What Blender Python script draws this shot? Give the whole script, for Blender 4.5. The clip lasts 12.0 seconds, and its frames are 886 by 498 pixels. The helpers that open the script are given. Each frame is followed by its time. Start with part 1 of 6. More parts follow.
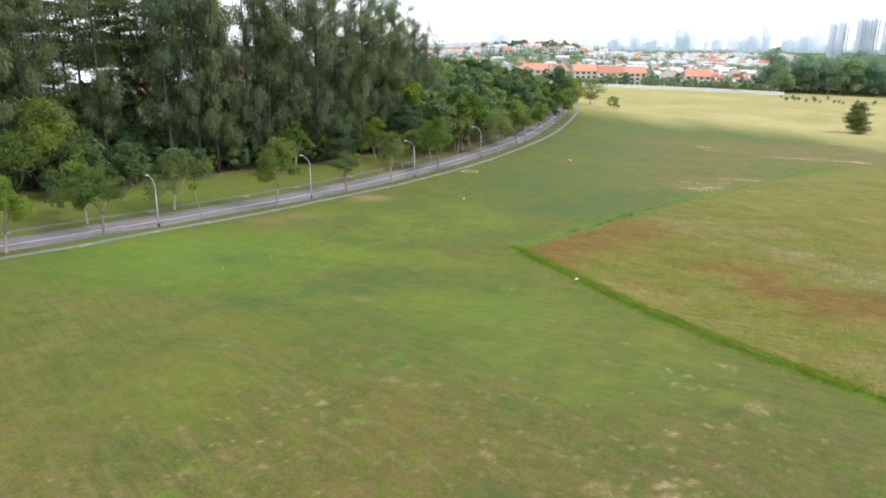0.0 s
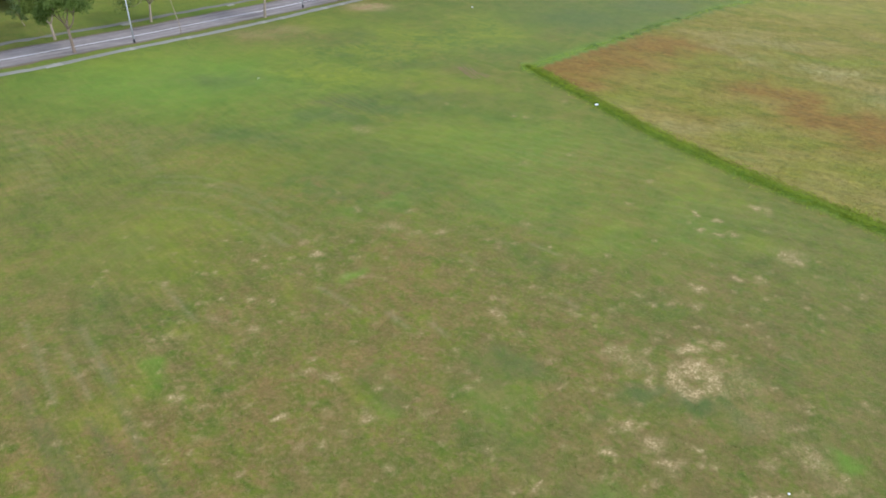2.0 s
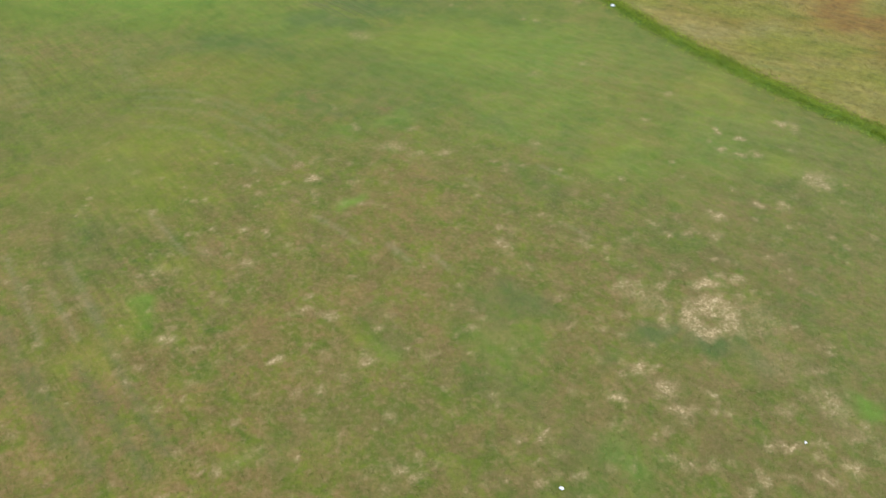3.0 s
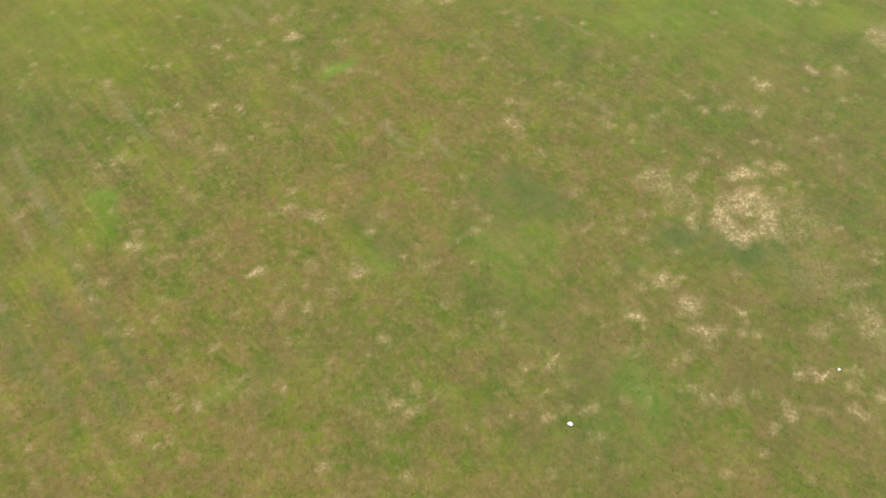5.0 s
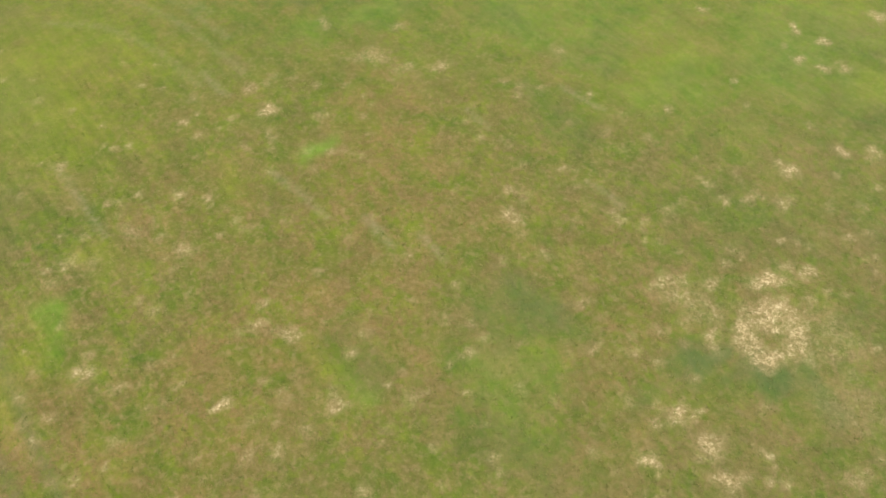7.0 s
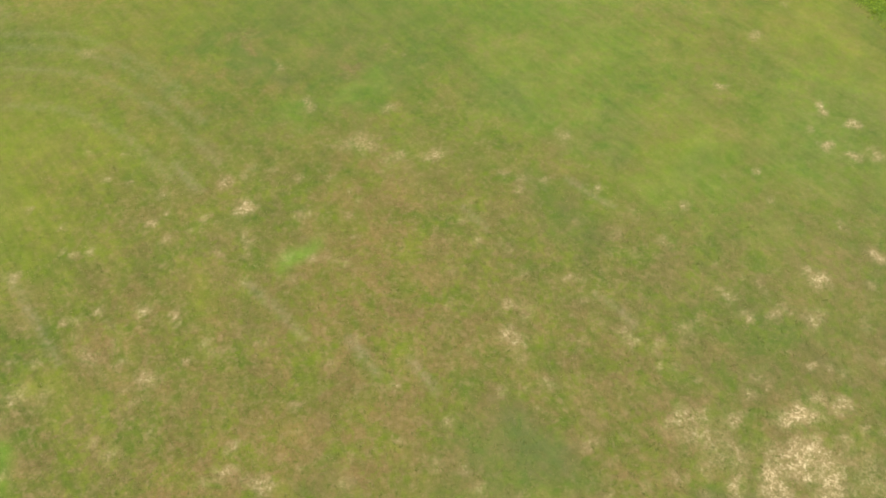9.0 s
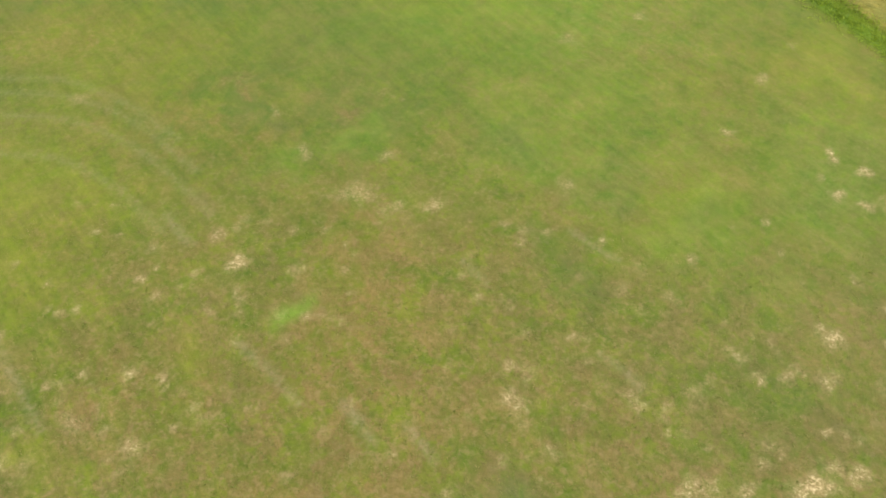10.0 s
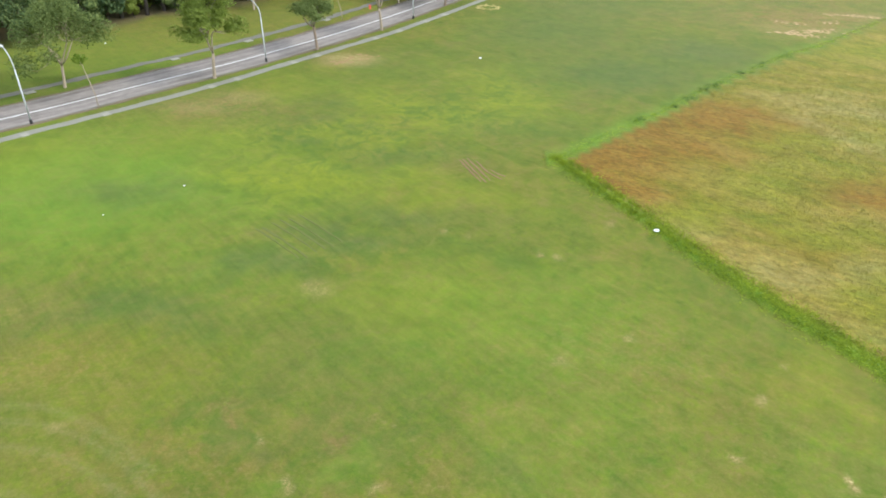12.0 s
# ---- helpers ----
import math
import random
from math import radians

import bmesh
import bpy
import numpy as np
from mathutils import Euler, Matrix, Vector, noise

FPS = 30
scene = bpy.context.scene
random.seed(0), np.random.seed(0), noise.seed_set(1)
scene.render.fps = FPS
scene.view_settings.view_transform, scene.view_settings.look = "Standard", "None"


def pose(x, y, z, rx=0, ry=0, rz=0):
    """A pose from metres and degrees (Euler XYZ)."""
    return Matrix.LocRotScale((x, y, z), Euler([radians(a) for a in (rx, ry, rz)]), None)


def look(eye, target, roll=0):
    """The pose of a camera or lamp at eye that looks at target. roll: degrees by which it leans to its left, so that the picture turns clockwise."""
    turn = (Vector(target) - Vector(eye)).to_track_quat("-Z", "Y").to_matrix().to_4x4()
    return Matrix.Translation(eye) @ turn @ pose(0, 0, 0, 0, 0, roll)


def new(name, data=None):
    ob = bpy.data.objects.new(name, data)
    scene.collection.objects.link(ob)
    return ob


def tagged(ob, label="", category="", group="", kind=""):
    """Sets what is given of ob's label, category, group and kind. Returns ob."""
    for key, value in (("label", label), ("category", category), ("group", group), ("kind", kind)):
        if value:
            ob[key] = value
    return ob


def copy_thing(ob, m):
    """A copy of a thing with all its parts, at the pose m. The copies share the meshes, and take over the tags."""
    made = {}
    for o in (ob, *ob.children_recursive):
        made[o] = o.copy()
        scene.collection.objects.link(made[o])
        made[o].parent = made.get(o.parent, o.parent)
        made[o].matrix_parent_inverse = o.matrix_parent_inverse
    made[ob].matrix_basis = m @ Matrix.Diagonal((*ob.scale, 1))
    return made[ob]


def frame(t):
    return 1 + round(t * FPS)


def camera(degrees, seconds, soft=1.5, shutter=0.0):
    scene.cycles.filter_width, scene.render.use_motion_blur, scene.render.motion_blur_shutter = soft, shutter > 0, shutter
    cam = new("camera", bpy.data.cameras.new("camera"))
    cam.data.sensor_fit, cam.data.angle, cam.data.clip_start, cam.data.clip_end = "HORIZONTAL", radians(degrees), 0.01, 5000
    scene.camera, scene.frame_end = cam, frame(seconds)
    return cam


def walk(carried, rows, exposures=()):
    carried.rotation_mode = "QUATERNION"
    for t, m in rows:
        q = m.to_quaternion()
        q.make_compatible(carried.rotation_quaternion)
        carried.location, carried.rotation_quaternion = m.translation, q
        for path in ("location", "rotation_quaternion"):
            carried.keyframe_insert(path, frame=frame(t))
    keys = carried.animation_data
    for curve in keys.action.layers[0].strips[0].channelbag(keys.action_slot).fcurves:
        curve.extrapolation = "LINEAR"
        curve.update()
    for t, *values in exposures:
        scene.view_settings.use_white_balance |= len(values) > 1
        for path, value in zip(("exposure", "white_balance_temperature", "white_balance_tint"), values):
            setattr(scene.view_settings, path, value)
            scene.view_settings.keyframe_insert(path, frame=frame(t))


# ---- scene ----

# ------------------------------------------------------------------ camera and its path
cam = camera(63.37, 12.0, soft=1.8)
PATH = [
    (0, -3.728, 5.726, 33.706, 0.028, -16.068, 0.545),
    (0.5, -3.736, 7.834, 33.598, 0.099, -18.244, 0.472),
    (1, -3.683, 9.905, 33.557, 0.228, -22.340, 0.438),
    (1.5, -3.745, 12.011, 33.625, 0.277, -26.844, 0.472),
    (2, -3.773, 14.046, 33.644, 0.408, -31.327, 0.383),
    (2.5, -3.739, 16.163, 33.753, 0.629, -35.578, 0.228),
    (3, -3.673, 18.237, 33.809, 0.888, -39.629, 0.050),
    (3.2, -3.68, 19.05, 33.80, 0.95, -41.15, 0.02),
    (4.8, -3.57, 25.66, 33.66, 1.43, -53.80, -0.27),
    (5, -3.564, 26.480, 33.648, 1.484, -55.362, -0.297),
    (5.5, -3.564, 28.867, 33.804, 1.338, -56.606, -0.085),
    (6, -3.507, 30.924, 33.793, 1.171, -56.535, 0.142),
    (6.5, -3.431, 33.000, 33.807, 1.136, -56.561, 0.176),
    (7, -3.369, 35.112, 33.860, 1.163, -56.637, 0.274),
    (9, -2.929, 42.738, 33.926, 1.784, -56.480, -0.086),
    (9.5, -2.839, 44.140, 33.913, 2.052, -56.441, -0.262),
    (10, -2.824, 45.366, 34.009, 2.097, -55.205, -0.304),
    (10.5, -2.899, 46.132, 33.954, 1.853, -51.663, -0.085),
    (11, -3.077, 46.856, 34.008, 1.472, -46.290, 0.289),
    (11.5, -3.064, 47.108, 33.900, 1.295, -39.593, 0.088),
    (12, -2.939, 47.467, 34.088, 1.167, -31.453, 0.003),
]


def flown(x, y, z, yaw, pitch, lean):
    """A camera pose from its place, heading, pitch above the level and lean to the left."""
    return Matrix.Translation((x, y, z)) @ Euler((radians(90 + pitch), 0, radians(yaw))).to_matrix().to_4x4() @ pose(0, 0, 0, 0, 0, lean)


walk(cam, [(t, flown(*p)) for t, *p in PATH], exposures=[(0.0, 0.08, 6100, 13), (1.0, 0.08, 5750, 15), (2.6, 0.11, 5850, 17), (5.2, 0.28, 6620, 14), (9.5, 0.43, 6720, 13), (11.0, 0.39, 6800, 8), (12.0, 0.50, 6300, 9)])

# ------------------------------------------------------------------ sky and sun
SUN_AZ, SUN_EL = radians(97), radians(42)      # azimuth clockwise from +y, so the sun stands to the east
world = bpy.data.worlds.new("sky")
scene.world = world
world.use_nodes = True
wn = world.node_tree
wn.nodes.clear()
w_out = wn.nodes.new("ShaderNodeOutputWorld")
w_bg = wn.nodes.new("ShaderNodeBackground")
w_sky = wn.nodes.new("ShaderNodeTexSky")
w_sky.sky_type = 'NISHITA'
w_sky.sun_disc = False
w_sky.sun_elevation, w_sky.sun_rotation = SUN_EL, SUN_AZ
w_sky.air_density, w_sky.dust_density, w_sky.ozone_density = 1.0, 1.0, 1.0
w_sky_bg = wn.nodes.new("ShaderNodeBackground")
w_sky_bg.inputs["Strength"].default_value = 0.10
wn.links.new(w_sky.outputs[0], w_sky_bg.inputs[0])
# the bright, even veil of hazy cloud in front of the blue
w_bg.inputs["Color"].default_value = (0.95, 0.98, 1.0, 1)
w_bg.inputs["Strength"].default_value = 1.12
w_add = wn.nodes.new("ShaderNodeAddShader")
wn.links.new(w_sky_bg.outputs[0], w_add.inputs[0])
wn.links.new(w_bg.outputs[0], w_add.inputs[1])
wn.links.new(w_add.outputs[0], w_out.inputs[0])
sun = new("sun", bpy.data.lights.new("sun", 'SUN'))
sun.data.energy, sun.data.angle, sun.data.color = 1.5, radians(8), (1.0, 0.95, 0.86)
to_sun = Vector((math.sin(SUN_AZ) * math.cos(SUN_EL), math.cos(SUN_AZ) * math.cos(SUN_EL), math.sin(SUN_EL)))
sun.matrix_world = look(to_sun * 100, (0, 0, 0))

# ------------------------------------------------------------------ lie of the land
GX, GY = -0.0312, 0.01259


def lie(x, y):
    """Height of the ground: a gently tilted field that flattens out far away, with a low rise under the town."""
    base = GX * x + GY * (y - 60)
    z = 9.0 * np.tanh(base / 9.0)
    far = np.clip((np.hypot(x, y) - 650) / 900, 0, 1)
    hill = 20 * np.exp(-(((x - 120) / 150) ** 2 + ((y - 1120) / 190) ** 2))
    return z * (1 - far) + hill


def at_ground(x, y, up=0.0):
    return Vector((x, y, float(lie(x, y)) + up))


# ------------------------------------------------------------------ materials
def material(name):
    m = bpy.data.materials.new(name)
    m.use_nodes = True
    nt = m.node_tree
    b = nt.nodes["Principled BSDF"]
    return m, nt, b


def noise_of(nt, vector, scale, detail=4.0, rough=0.6, distortion=0.0):
    n = nt.nodes.new("ShaderNodeTexNoise")
    n.inputs["Scale"].default_value = scale
    n.inputs["Detail"].default_value = detail
    n.inputs["Roughness"].default_value = rough
    n.inputs["Distortion"].default_value = distortion
    nt.links.new(vector, n.inputs["Vector"])
    return n.outputs["Fac"]


def ramp(nt, fac, *stops):
    r = nt.nodes.new("ShaderNodeValToRGB")
    e = r.color_ramp.elements
    while len(e) < len(stops):
        e.new(0.5)
    for el, (p, c) in zip(e, stops):
        el.position = p
        el.color = (*c, 1) if len(c) == 3 else c
    nt.links.new(fac, r.inputs[0])
    return r.outputs[0]


def mixed(nt, fac, a, b, blend='MIX'):
    m = nt.nodes.new("ShaderNodeMix")
    m.data_type = 'RGBA'
    m.blend_type = blend
    for sock, v in ((m.inputs[0], fac), (m.inputs[6], a), (m.inputs[7], b)):
        if isinstance(v, bpy.types.NodeSocket):
            nt.links.new(v, sock)
        elif isinstance(v, (int, float)):
            sock.default_value = v
        else:
            sock.default_value = (*v, 1)
    return m.outputs[2]


def maths(nt, op, a, b=0.0, clamp=False):
    m = nt.nodes.new("ShaderNodeMath")
    m.operation, m.use_clamp = op, clamp
    for sock, v in ((m.inputs[0], a), (m.inputs[1], b)):
        if isinstance(v, bpy.types.NodeSocket):
            nt.links.new(v, sock)
        else:
            sock.default_value = v
    return m.outputs[0]


def bumped(nt, b, height, strength=0.4, distance=0.05):
    n = nt.nodes.new("ShaderNodeBump")
    n.inputs["Strength"].default_value = strength
    n.inputs["Distance"].default_value = distance
    nt.links.new(height, n.inputs["Height"])
    nt.links.new(n.outputs[0], b.inputs["Normal"])


def place_vector(nt):
    return nt.nodes.new("ShaderNodeNewGeometry").outputs["Position"]


def attribute(nt, name):
    a = nt.nodes.new("ShaderNodeAttribute")
    a.attribute_name = name
    return a.outputs["Fac"]


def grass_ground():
    m, nt, b = material("field_grass")
    p = place_vector(nt)
    broad = noise_of(nt, p, 0.045, 4, 0.6, 0.4)
    patch = noise_of(nt, p, 0.19, 5, 0.65, 0.8)
    clump = noise_of(nt, p, 1.1, 6, 0.72, 0.3)
    tuft = noise_of(nt, p, 3.2, 5, 0.75)
    blade = noise_of(nt, p, 11.0, 5, 0.8)
    fleck = noise_of(nt, p, 2.9, 5, 0.68, 0.3)
    mott = noise_of(nt, p, 0.62, 6, 0.62, 0.7)
    # the mower's lines run parallel to the edge of the unmown field
    rows = nt.nodes.new("ShaderNodeMapping")
    rows.vector_type = 'TEXTURE'
    rows.inputs["Rotation"].default_value = (0, 0, radians(-48))
    rows.inputs["Scale"].default_value = (5.0, 0.55, 1.0)
    nt.links.new(p, rows.inputs["Vector"])
    line = noise_of(nt, rows.outputs[0], 1.0, 5, 0.65)
    lawn = ramp(nt, maths(nt, 'ADD', maths(nt, 'MULTIPLY', patch, 0.55), maths(nt, 'ADD', maths(nt, 'MULTIPLY', clump, 0.38), maths(nt, 'MULTIPLY', line, 0.07))), (0.37, (0.059, 0.092, 0.008)), (0.46, (0.086, 0.112, 0.010)), (0.54, (0.115, 0.118, 0.017)), (0.63, (0.139, 0.118, 0.030)))
    # browner, worn turf and lush turf where the field has them
    worn = maths(nt, 'MULTIPLY', attribute(nt, "worn"), ramp(nt, maths(nt, 'ADD', maths(nt, 'MULTIPLY', mott, 0.85), maths(nt, 'MULTIPLY', line, 0.15)), (0.40, (0.10, 0.10, 0.10)), (0.57, (1, 1, 1))))
    lawn = mixed(nt, worn, lawn, mixed(nt, tuft, (0.119, 0.080, 0.023), (0.204, 0.124, 0.049)))
    lawn = mixed(nt, maths(nt, 'MULTIPLY', ramp(nt, broad, (0.46, (0, 0, 0)), (0.60, (1, 1, 1))), 0.3), lawn, (0.052, 0.096, 0.013))
    # fine dead stalks between the green
    lawn = mixed(nt, maths(nt, 'MULTIPLY', ramp(nt, tuft, (0.52, (0, 0, 0)), (0.70, (1, 1, 1))), maths(nt, 'ADD', maths(nt, 'MULTIPLY', attribute(nt, "worn"), 0.30), 0.10, True)), lawn, (0.174, 0.146, 0.054))
    lawn = mixed(nt, maths(nt, 'MULTIPLY', ramp(nt, fleck, (0.50, (0, 0, 0)), (0.68, (1, 1, 1))), maths(nt, 'MULTIPLY', attribute(nt, "worn"), 0.7)), lawn, (0.219, 0.156, 0.066))
    lawn = mixed(nt, maths(nt, 'MULTIPLY', ramp(nt, fleck, (0.30, (1, 1, 1)), (0.47, (0, 0, 0))), maths(nt, 'ADD', maths(nt, 'MULTIPLY', attribute(nt, "worn"), 0.5), 0.08, True)), lawn, (0.057, 0.087, 0.007))
    # bright young shoots in small scattered groups
    shoot = ramp(nt, maths(nt, 'MULTIPLY', noise_of(nt, p, 1.9, 4, 0.7, 0.4), maths(nt, 'ADD', noise_of(nt, p, 0.33, 3, 0.6), 0.5)), (0.53, (0, 0, 0)), (0.64, (1, 1, 1)))
    lawn = mixed(nt, maths(nt, 'MULTIPLY', shoot, 0.4), lawn, (0.113, 0.150, 0.007))
    # lush, yellow-green and deep green turf; the last also carries painted cloud shade
    green = maths(nt, 'MULTIPLY', attribute(nt, "lush"), ramp(nt, clump, (0.30, (1, 1, 1)), (0.70, (0.5, 0.5, 0.5))))
    lawn = mixed(nt, green, lawn, mixed(nt, patch, (0.083, 0.176, 0.013), (0.125, 0.207, 0.021)))
    lawn = mixed(nt, maths(nt, 'MULTIPLY', attribute(nt, "lime"), ramp(nt, clump, (0.30, (1, 1, 1)), (0.70, (0.4, 0.4, 0.4)))), lawn, mixed(nt, tuft, (0.121, 0.166, 0.007), (0.182, 0.201, 0.017)))
    lawn = mixed(nt, maths(nt, 'MULTIPLY', attribute(nt, "deep_and_shade"), ramp(nt, clump, (0.35, (1, 1, 1)), (0.68, (0.65, 0.65, 0.65)))), lawn, mixed(nt, mott, (0.049, 0.091, 0.013), (0.081, 0.100, 0.033)))
    lawn = mixed(nt, 0.6, lawn, ramp(nt, noise_of(nt, p, 0.42, 6, 0.7, 0.5), (0.35, (0.78, 0.83, 0.78)), (0.5, (1, 1, 1)), (0.65, (1.2, 1.17, 1.12))), 'MULTIPLY')
    lawn = mixed(nt, maths(nt, 'ADD', maths(nt, 'MULTIPLY', attribute(nt, "mown"), 0.45), 0.26, True), lawn, ramp(nt, line, (0.34, (0.76, 0.80, 0.74)), (0.5, (1, 1, 1)), (0.66, (1.24, 1.19, 1.2))), 'MULTIPLY')
    # rank dark tussocks in the yellow-green rough
    rank = ramp(nt, noise_of(nt, p, 0.45, 5, 0.66, 1.2), (0.47, (0, 0, 0)), (0.60, (0.75, 0.75, 0.75)))
    lawn = mixed(nt, maths(nt, 'MULTIPLY', attribute(nt, "rank"), rank), lawn, (0.056, 0.104, 0.012))
    # scuffed pale lines and pressed dark ones
    lawn = mixed(nt, maths(nt, 'MULTIPLY', attribute(nt, "pale"), ramp(nt, tuft, (0.36, (0.16, 0.16, 0.16)), (0.62, (0.68, 0.68, 0.68)))), lawn, (0.215, 0.182, 0.089))
    lawn = mixed(nt, maths(nt, 'MULTIPLY', attribute(nt, "dark"), ramp(nt, tuft, (0.36, (0.6, 0.6, 0.6)), (0.66, (0.2, 0.2, 0.2)))), lawn, (0.091, 0.096, 0.036))
    # needle litter and trodden earth under the grove
    lawn = mixed(nt, attribute(nt, "litter"), lawn, mixed(nt, clump, (0.069, 0.055, 0.026), (0.134, 0.101, 0.051)))
    # unmown dry field
    streak = nt.nodes.new("ShaderNodeMapping")
    streak.vector_type = 'TEXTURE'
    streak.inputs["Rotation"].default_value = (0, 0, radians(-32))
    streak.inputs["Scale"].default_value = (1.5, 0.85, 1.0)
    nt.links.new(p, streak.inputs["Vector"])
    fine = noise_of(nt, streak.outputs[0], 1.1, 6, 0.74, 0.5)
    swath = noise_of(nt, streak.outputs[0], 0.17, 5, 0.62, 0.7)
    dry = ramp(nt, swath, (0.34, (0.106, 0.117, 0.008)), (0.47, (0.148, 0.129, 0.013)), (0.60, (0.188, 0.146, 0.029)))
    dry = mixed(nt, maths(nt, 'MULTIPLY', attribute(nt, "straw"), ramp(nt, fine, (0.36, (0.2, 0.2, 0.2)), (0.60, (0.9, 0.9, 0.9)))), dry, (0.262, 0.218, 0.092))
    dry = mixed(nt, maths(nt, 'MULTIPLY', attribute(nt, "greener"), ramp(nt, fine, (0.36, (0.95, 0.95, 0.95)), (0.62, (0.4, 0.4, 0.4)))), dry, (0.140, 0.164, 0.010))
    dry = mixed(nt, ramp(nt, fine, (0.45, (0, 0, 0)), (0.70, (0.5, 0.5, 0.5))), dry, (0.097, 0.123, 0.013))
    grain = ramp(nt, noise_of(nt, streak.outputs[0], 2.2, 6, 0.78, 0.3), (0.34, (0.502, 0.535, 0.428)), (0.5, (1, 1, 1)), (0.68, (1.45, 1.38, 1.32)))
    rusty = maths(nt, 'MULTIPLY', attribute(nt, "rust"), ramp(nt, fine, (0.42, (1, 1, 1)), (0.66, (0.62, 0.62, 0.62))))
    dry = mixed(nt, rusty, dry, mixed(nt, swath, (0.114, 0.060, 0.006), (0.168, 0.089, 0.012)))
    dry = mixed(nt, 0.85, dry, grain, 'MULTIPLY')
    dry = mixed(nt, 0.75, dry, ramp(nt, noise_of(nt, streak.outputs[0], 0.55, 5, 0.7, 0.8), (0.36, (0.72, 0.76, 0.66)), (0.5, (1, 1, 1)), (0.64, (1.26, 1.22, 1.25))), 'MULTIPLY')
    col = mixed(nt, attribute(nt, "dry"), lawn, dry)
    # the dry turf far out, sunlight beyond a cloud's edge painted in as paler colour
    sunlit_dry = ramp(nt, maths(nt, 'ADD', maths(nt, 'MULTIPLY', patch, 0.35), maths(nt, 'MULTIPLY', noise_of(nt, p, 0.022, 5, 0.65, 0.6), 0.65)), (0.34, (0.280, 0.264, 0.072)), (0.5, (0.394, 0.328, 0.110)), (0.66, (0.500, 0.402, 0.180)))
    col = mixed(nt, attribute(nt, "sunlit_dry"), col, sunlit_dry)
    # straw and bare sandy soil with ragged edges
    rag = noise_of(nt, p, 4.6, 4, 0.72, 0.4)
    share = attribute(nt, "bare")
    bare = maths(nt, 'MULTIPLY', maths(nt, 'POWER', share, 1.4), ramp(nt, maths(nt, 'ADD', maths(nt, 'MULTIPLY', rag, 0.65), maths(nt, 'MULTIPLY', fleck, 0.35)), (0.36, (0.10, 0.10, 0.10)), (0.62, (1, 1, 1))), True)
    soil = ramp(nt, maths(nt, 'ADD', maths(nt, 'MULTIPLY', blade, 0.5), maths(nt, 'MULTIPLY', rag, 0.5)), (0.36, (0.162, 0.120, 0.048)), (0.50, (0.320, 0.235, 0.103)), (0.62, (0.567, 0.454, 0.242)))
    col = mixed(nt, maths(nt, 'MULTIPLY', share, 0.40), col, (0.185, 0.136, 0.055))
    col = mixed(nt, maths(nt, 'MINIMUM', bare, 0.92), col, soil)
    tone = ramp(nt, blade, (0.26, (0.535, 0.567, 0.471)), (0.5, (1, 1, 1)), (0.72, (1.5, 1.42, 1.3)))
    col = mixed(nt, 0.38, col, tone, 'MULTIPLY')
    nt.links.new(col, b.inputs["Base Color"])
    b.inputs["Roughness"].default_value = 0.9
    b.inputs["Specular IOR Level"].default_value = 0.12
    # the fuzz of blade tips, seen along the ground
    b.inputs["Sheen Weight"].default_value = 0.07
    b.inputs["Sheen Roughness"].default_value = 0.5
    b.inputs["Sheen Tint"].default_value = (1.0, 1.0, 0.55, 1)
    bumped(nt, b, maths(nt, 'ADD', blade, maths(nt, 'ADD', tuft, clump)), 0.25, 0.10)
    return m


def leafy(name, dark, light, tip, translucent=0.25):
    """Foliage: every leaf clump differs in tone, every plant a little in hue."""
    m, nt, b = material(name)
    geo = nt.nodes.new("ShaderNodeNewGeometry")
    info = nt.nodes.new("ShaderNodeObjectInfo")
    col = ramp(nt, geo.outputs["Random Per Island"], (0.0, dark), (0.65, light), (1.0, tip))
    big = noise_of(nt, geo.outputs["Position"], 0.28, 3, 0.6)
    col = mixed(nt, 0.75, col, ramp(nt, big, (0.3, (0.68, 0.74, 0.62)), (0.7, (1.22, 1.18, 1.1))), 'MULTIPLY')
    col = mixed(nt, 0.8, col, ramp(nt, info.outputs["Random"], (0.0, (0.66, 0.78, 0.80)), (1.0, (1.36, 1.24, 0.98))), 'MULTIPLY')
    nt.links.new(col, b.inputs["Base Color"])
    b.inputs["Roughness"].default_value = 0.62
    b.inputs["Specular IOR Level"].default_value = 0.25
    tr = nt.nodes.new("ShaderNodeBsdfTranslucent")
    nt.links.new(col, tr.inputs[0])
    mx = nt.nodes.new("ShaderNodeMixShader")
    mx.inputs[0].default_value = translucent
    nt.links.new(b.outputs[0], mx.inputs[1])
    nt.links.new(tr.outputs[0], mx.inputs[2])
    nt.links.new(mx.outputs[0], nt.nodes["Material Output"].inputs[0])
    return m


def rough(name, a, c, scale=1.5, roughness=0.8, strength=0.3, distance=0.02, metal=0.0):
    """A plain weathered surface between two tones at two scales."""
    m, nt, b = material(name)
    p = place_vector(nt)
    big, small = noise_of(nt, p, scale * 0.25, 4, 0.6), noise_of(nt, p, scale * 4, 5, 0.7)
    col = mixed(nt, big, a, c)
    col = mixed(nt, 0.5, col, ramp(nt, small, (0.3, (0.72, 0.72, 0.72)), (0.7, (1.22, 1.22, 1.22))), 'MULTIPLY')
    nt.links.new(col, b.inputs["Base Color"])
    b.inputs["Roughness"].default_value = roughness
    b.inputs["Metallic"].default_value = metal
    bumped(nt, b, small, strength, distance)
    return m


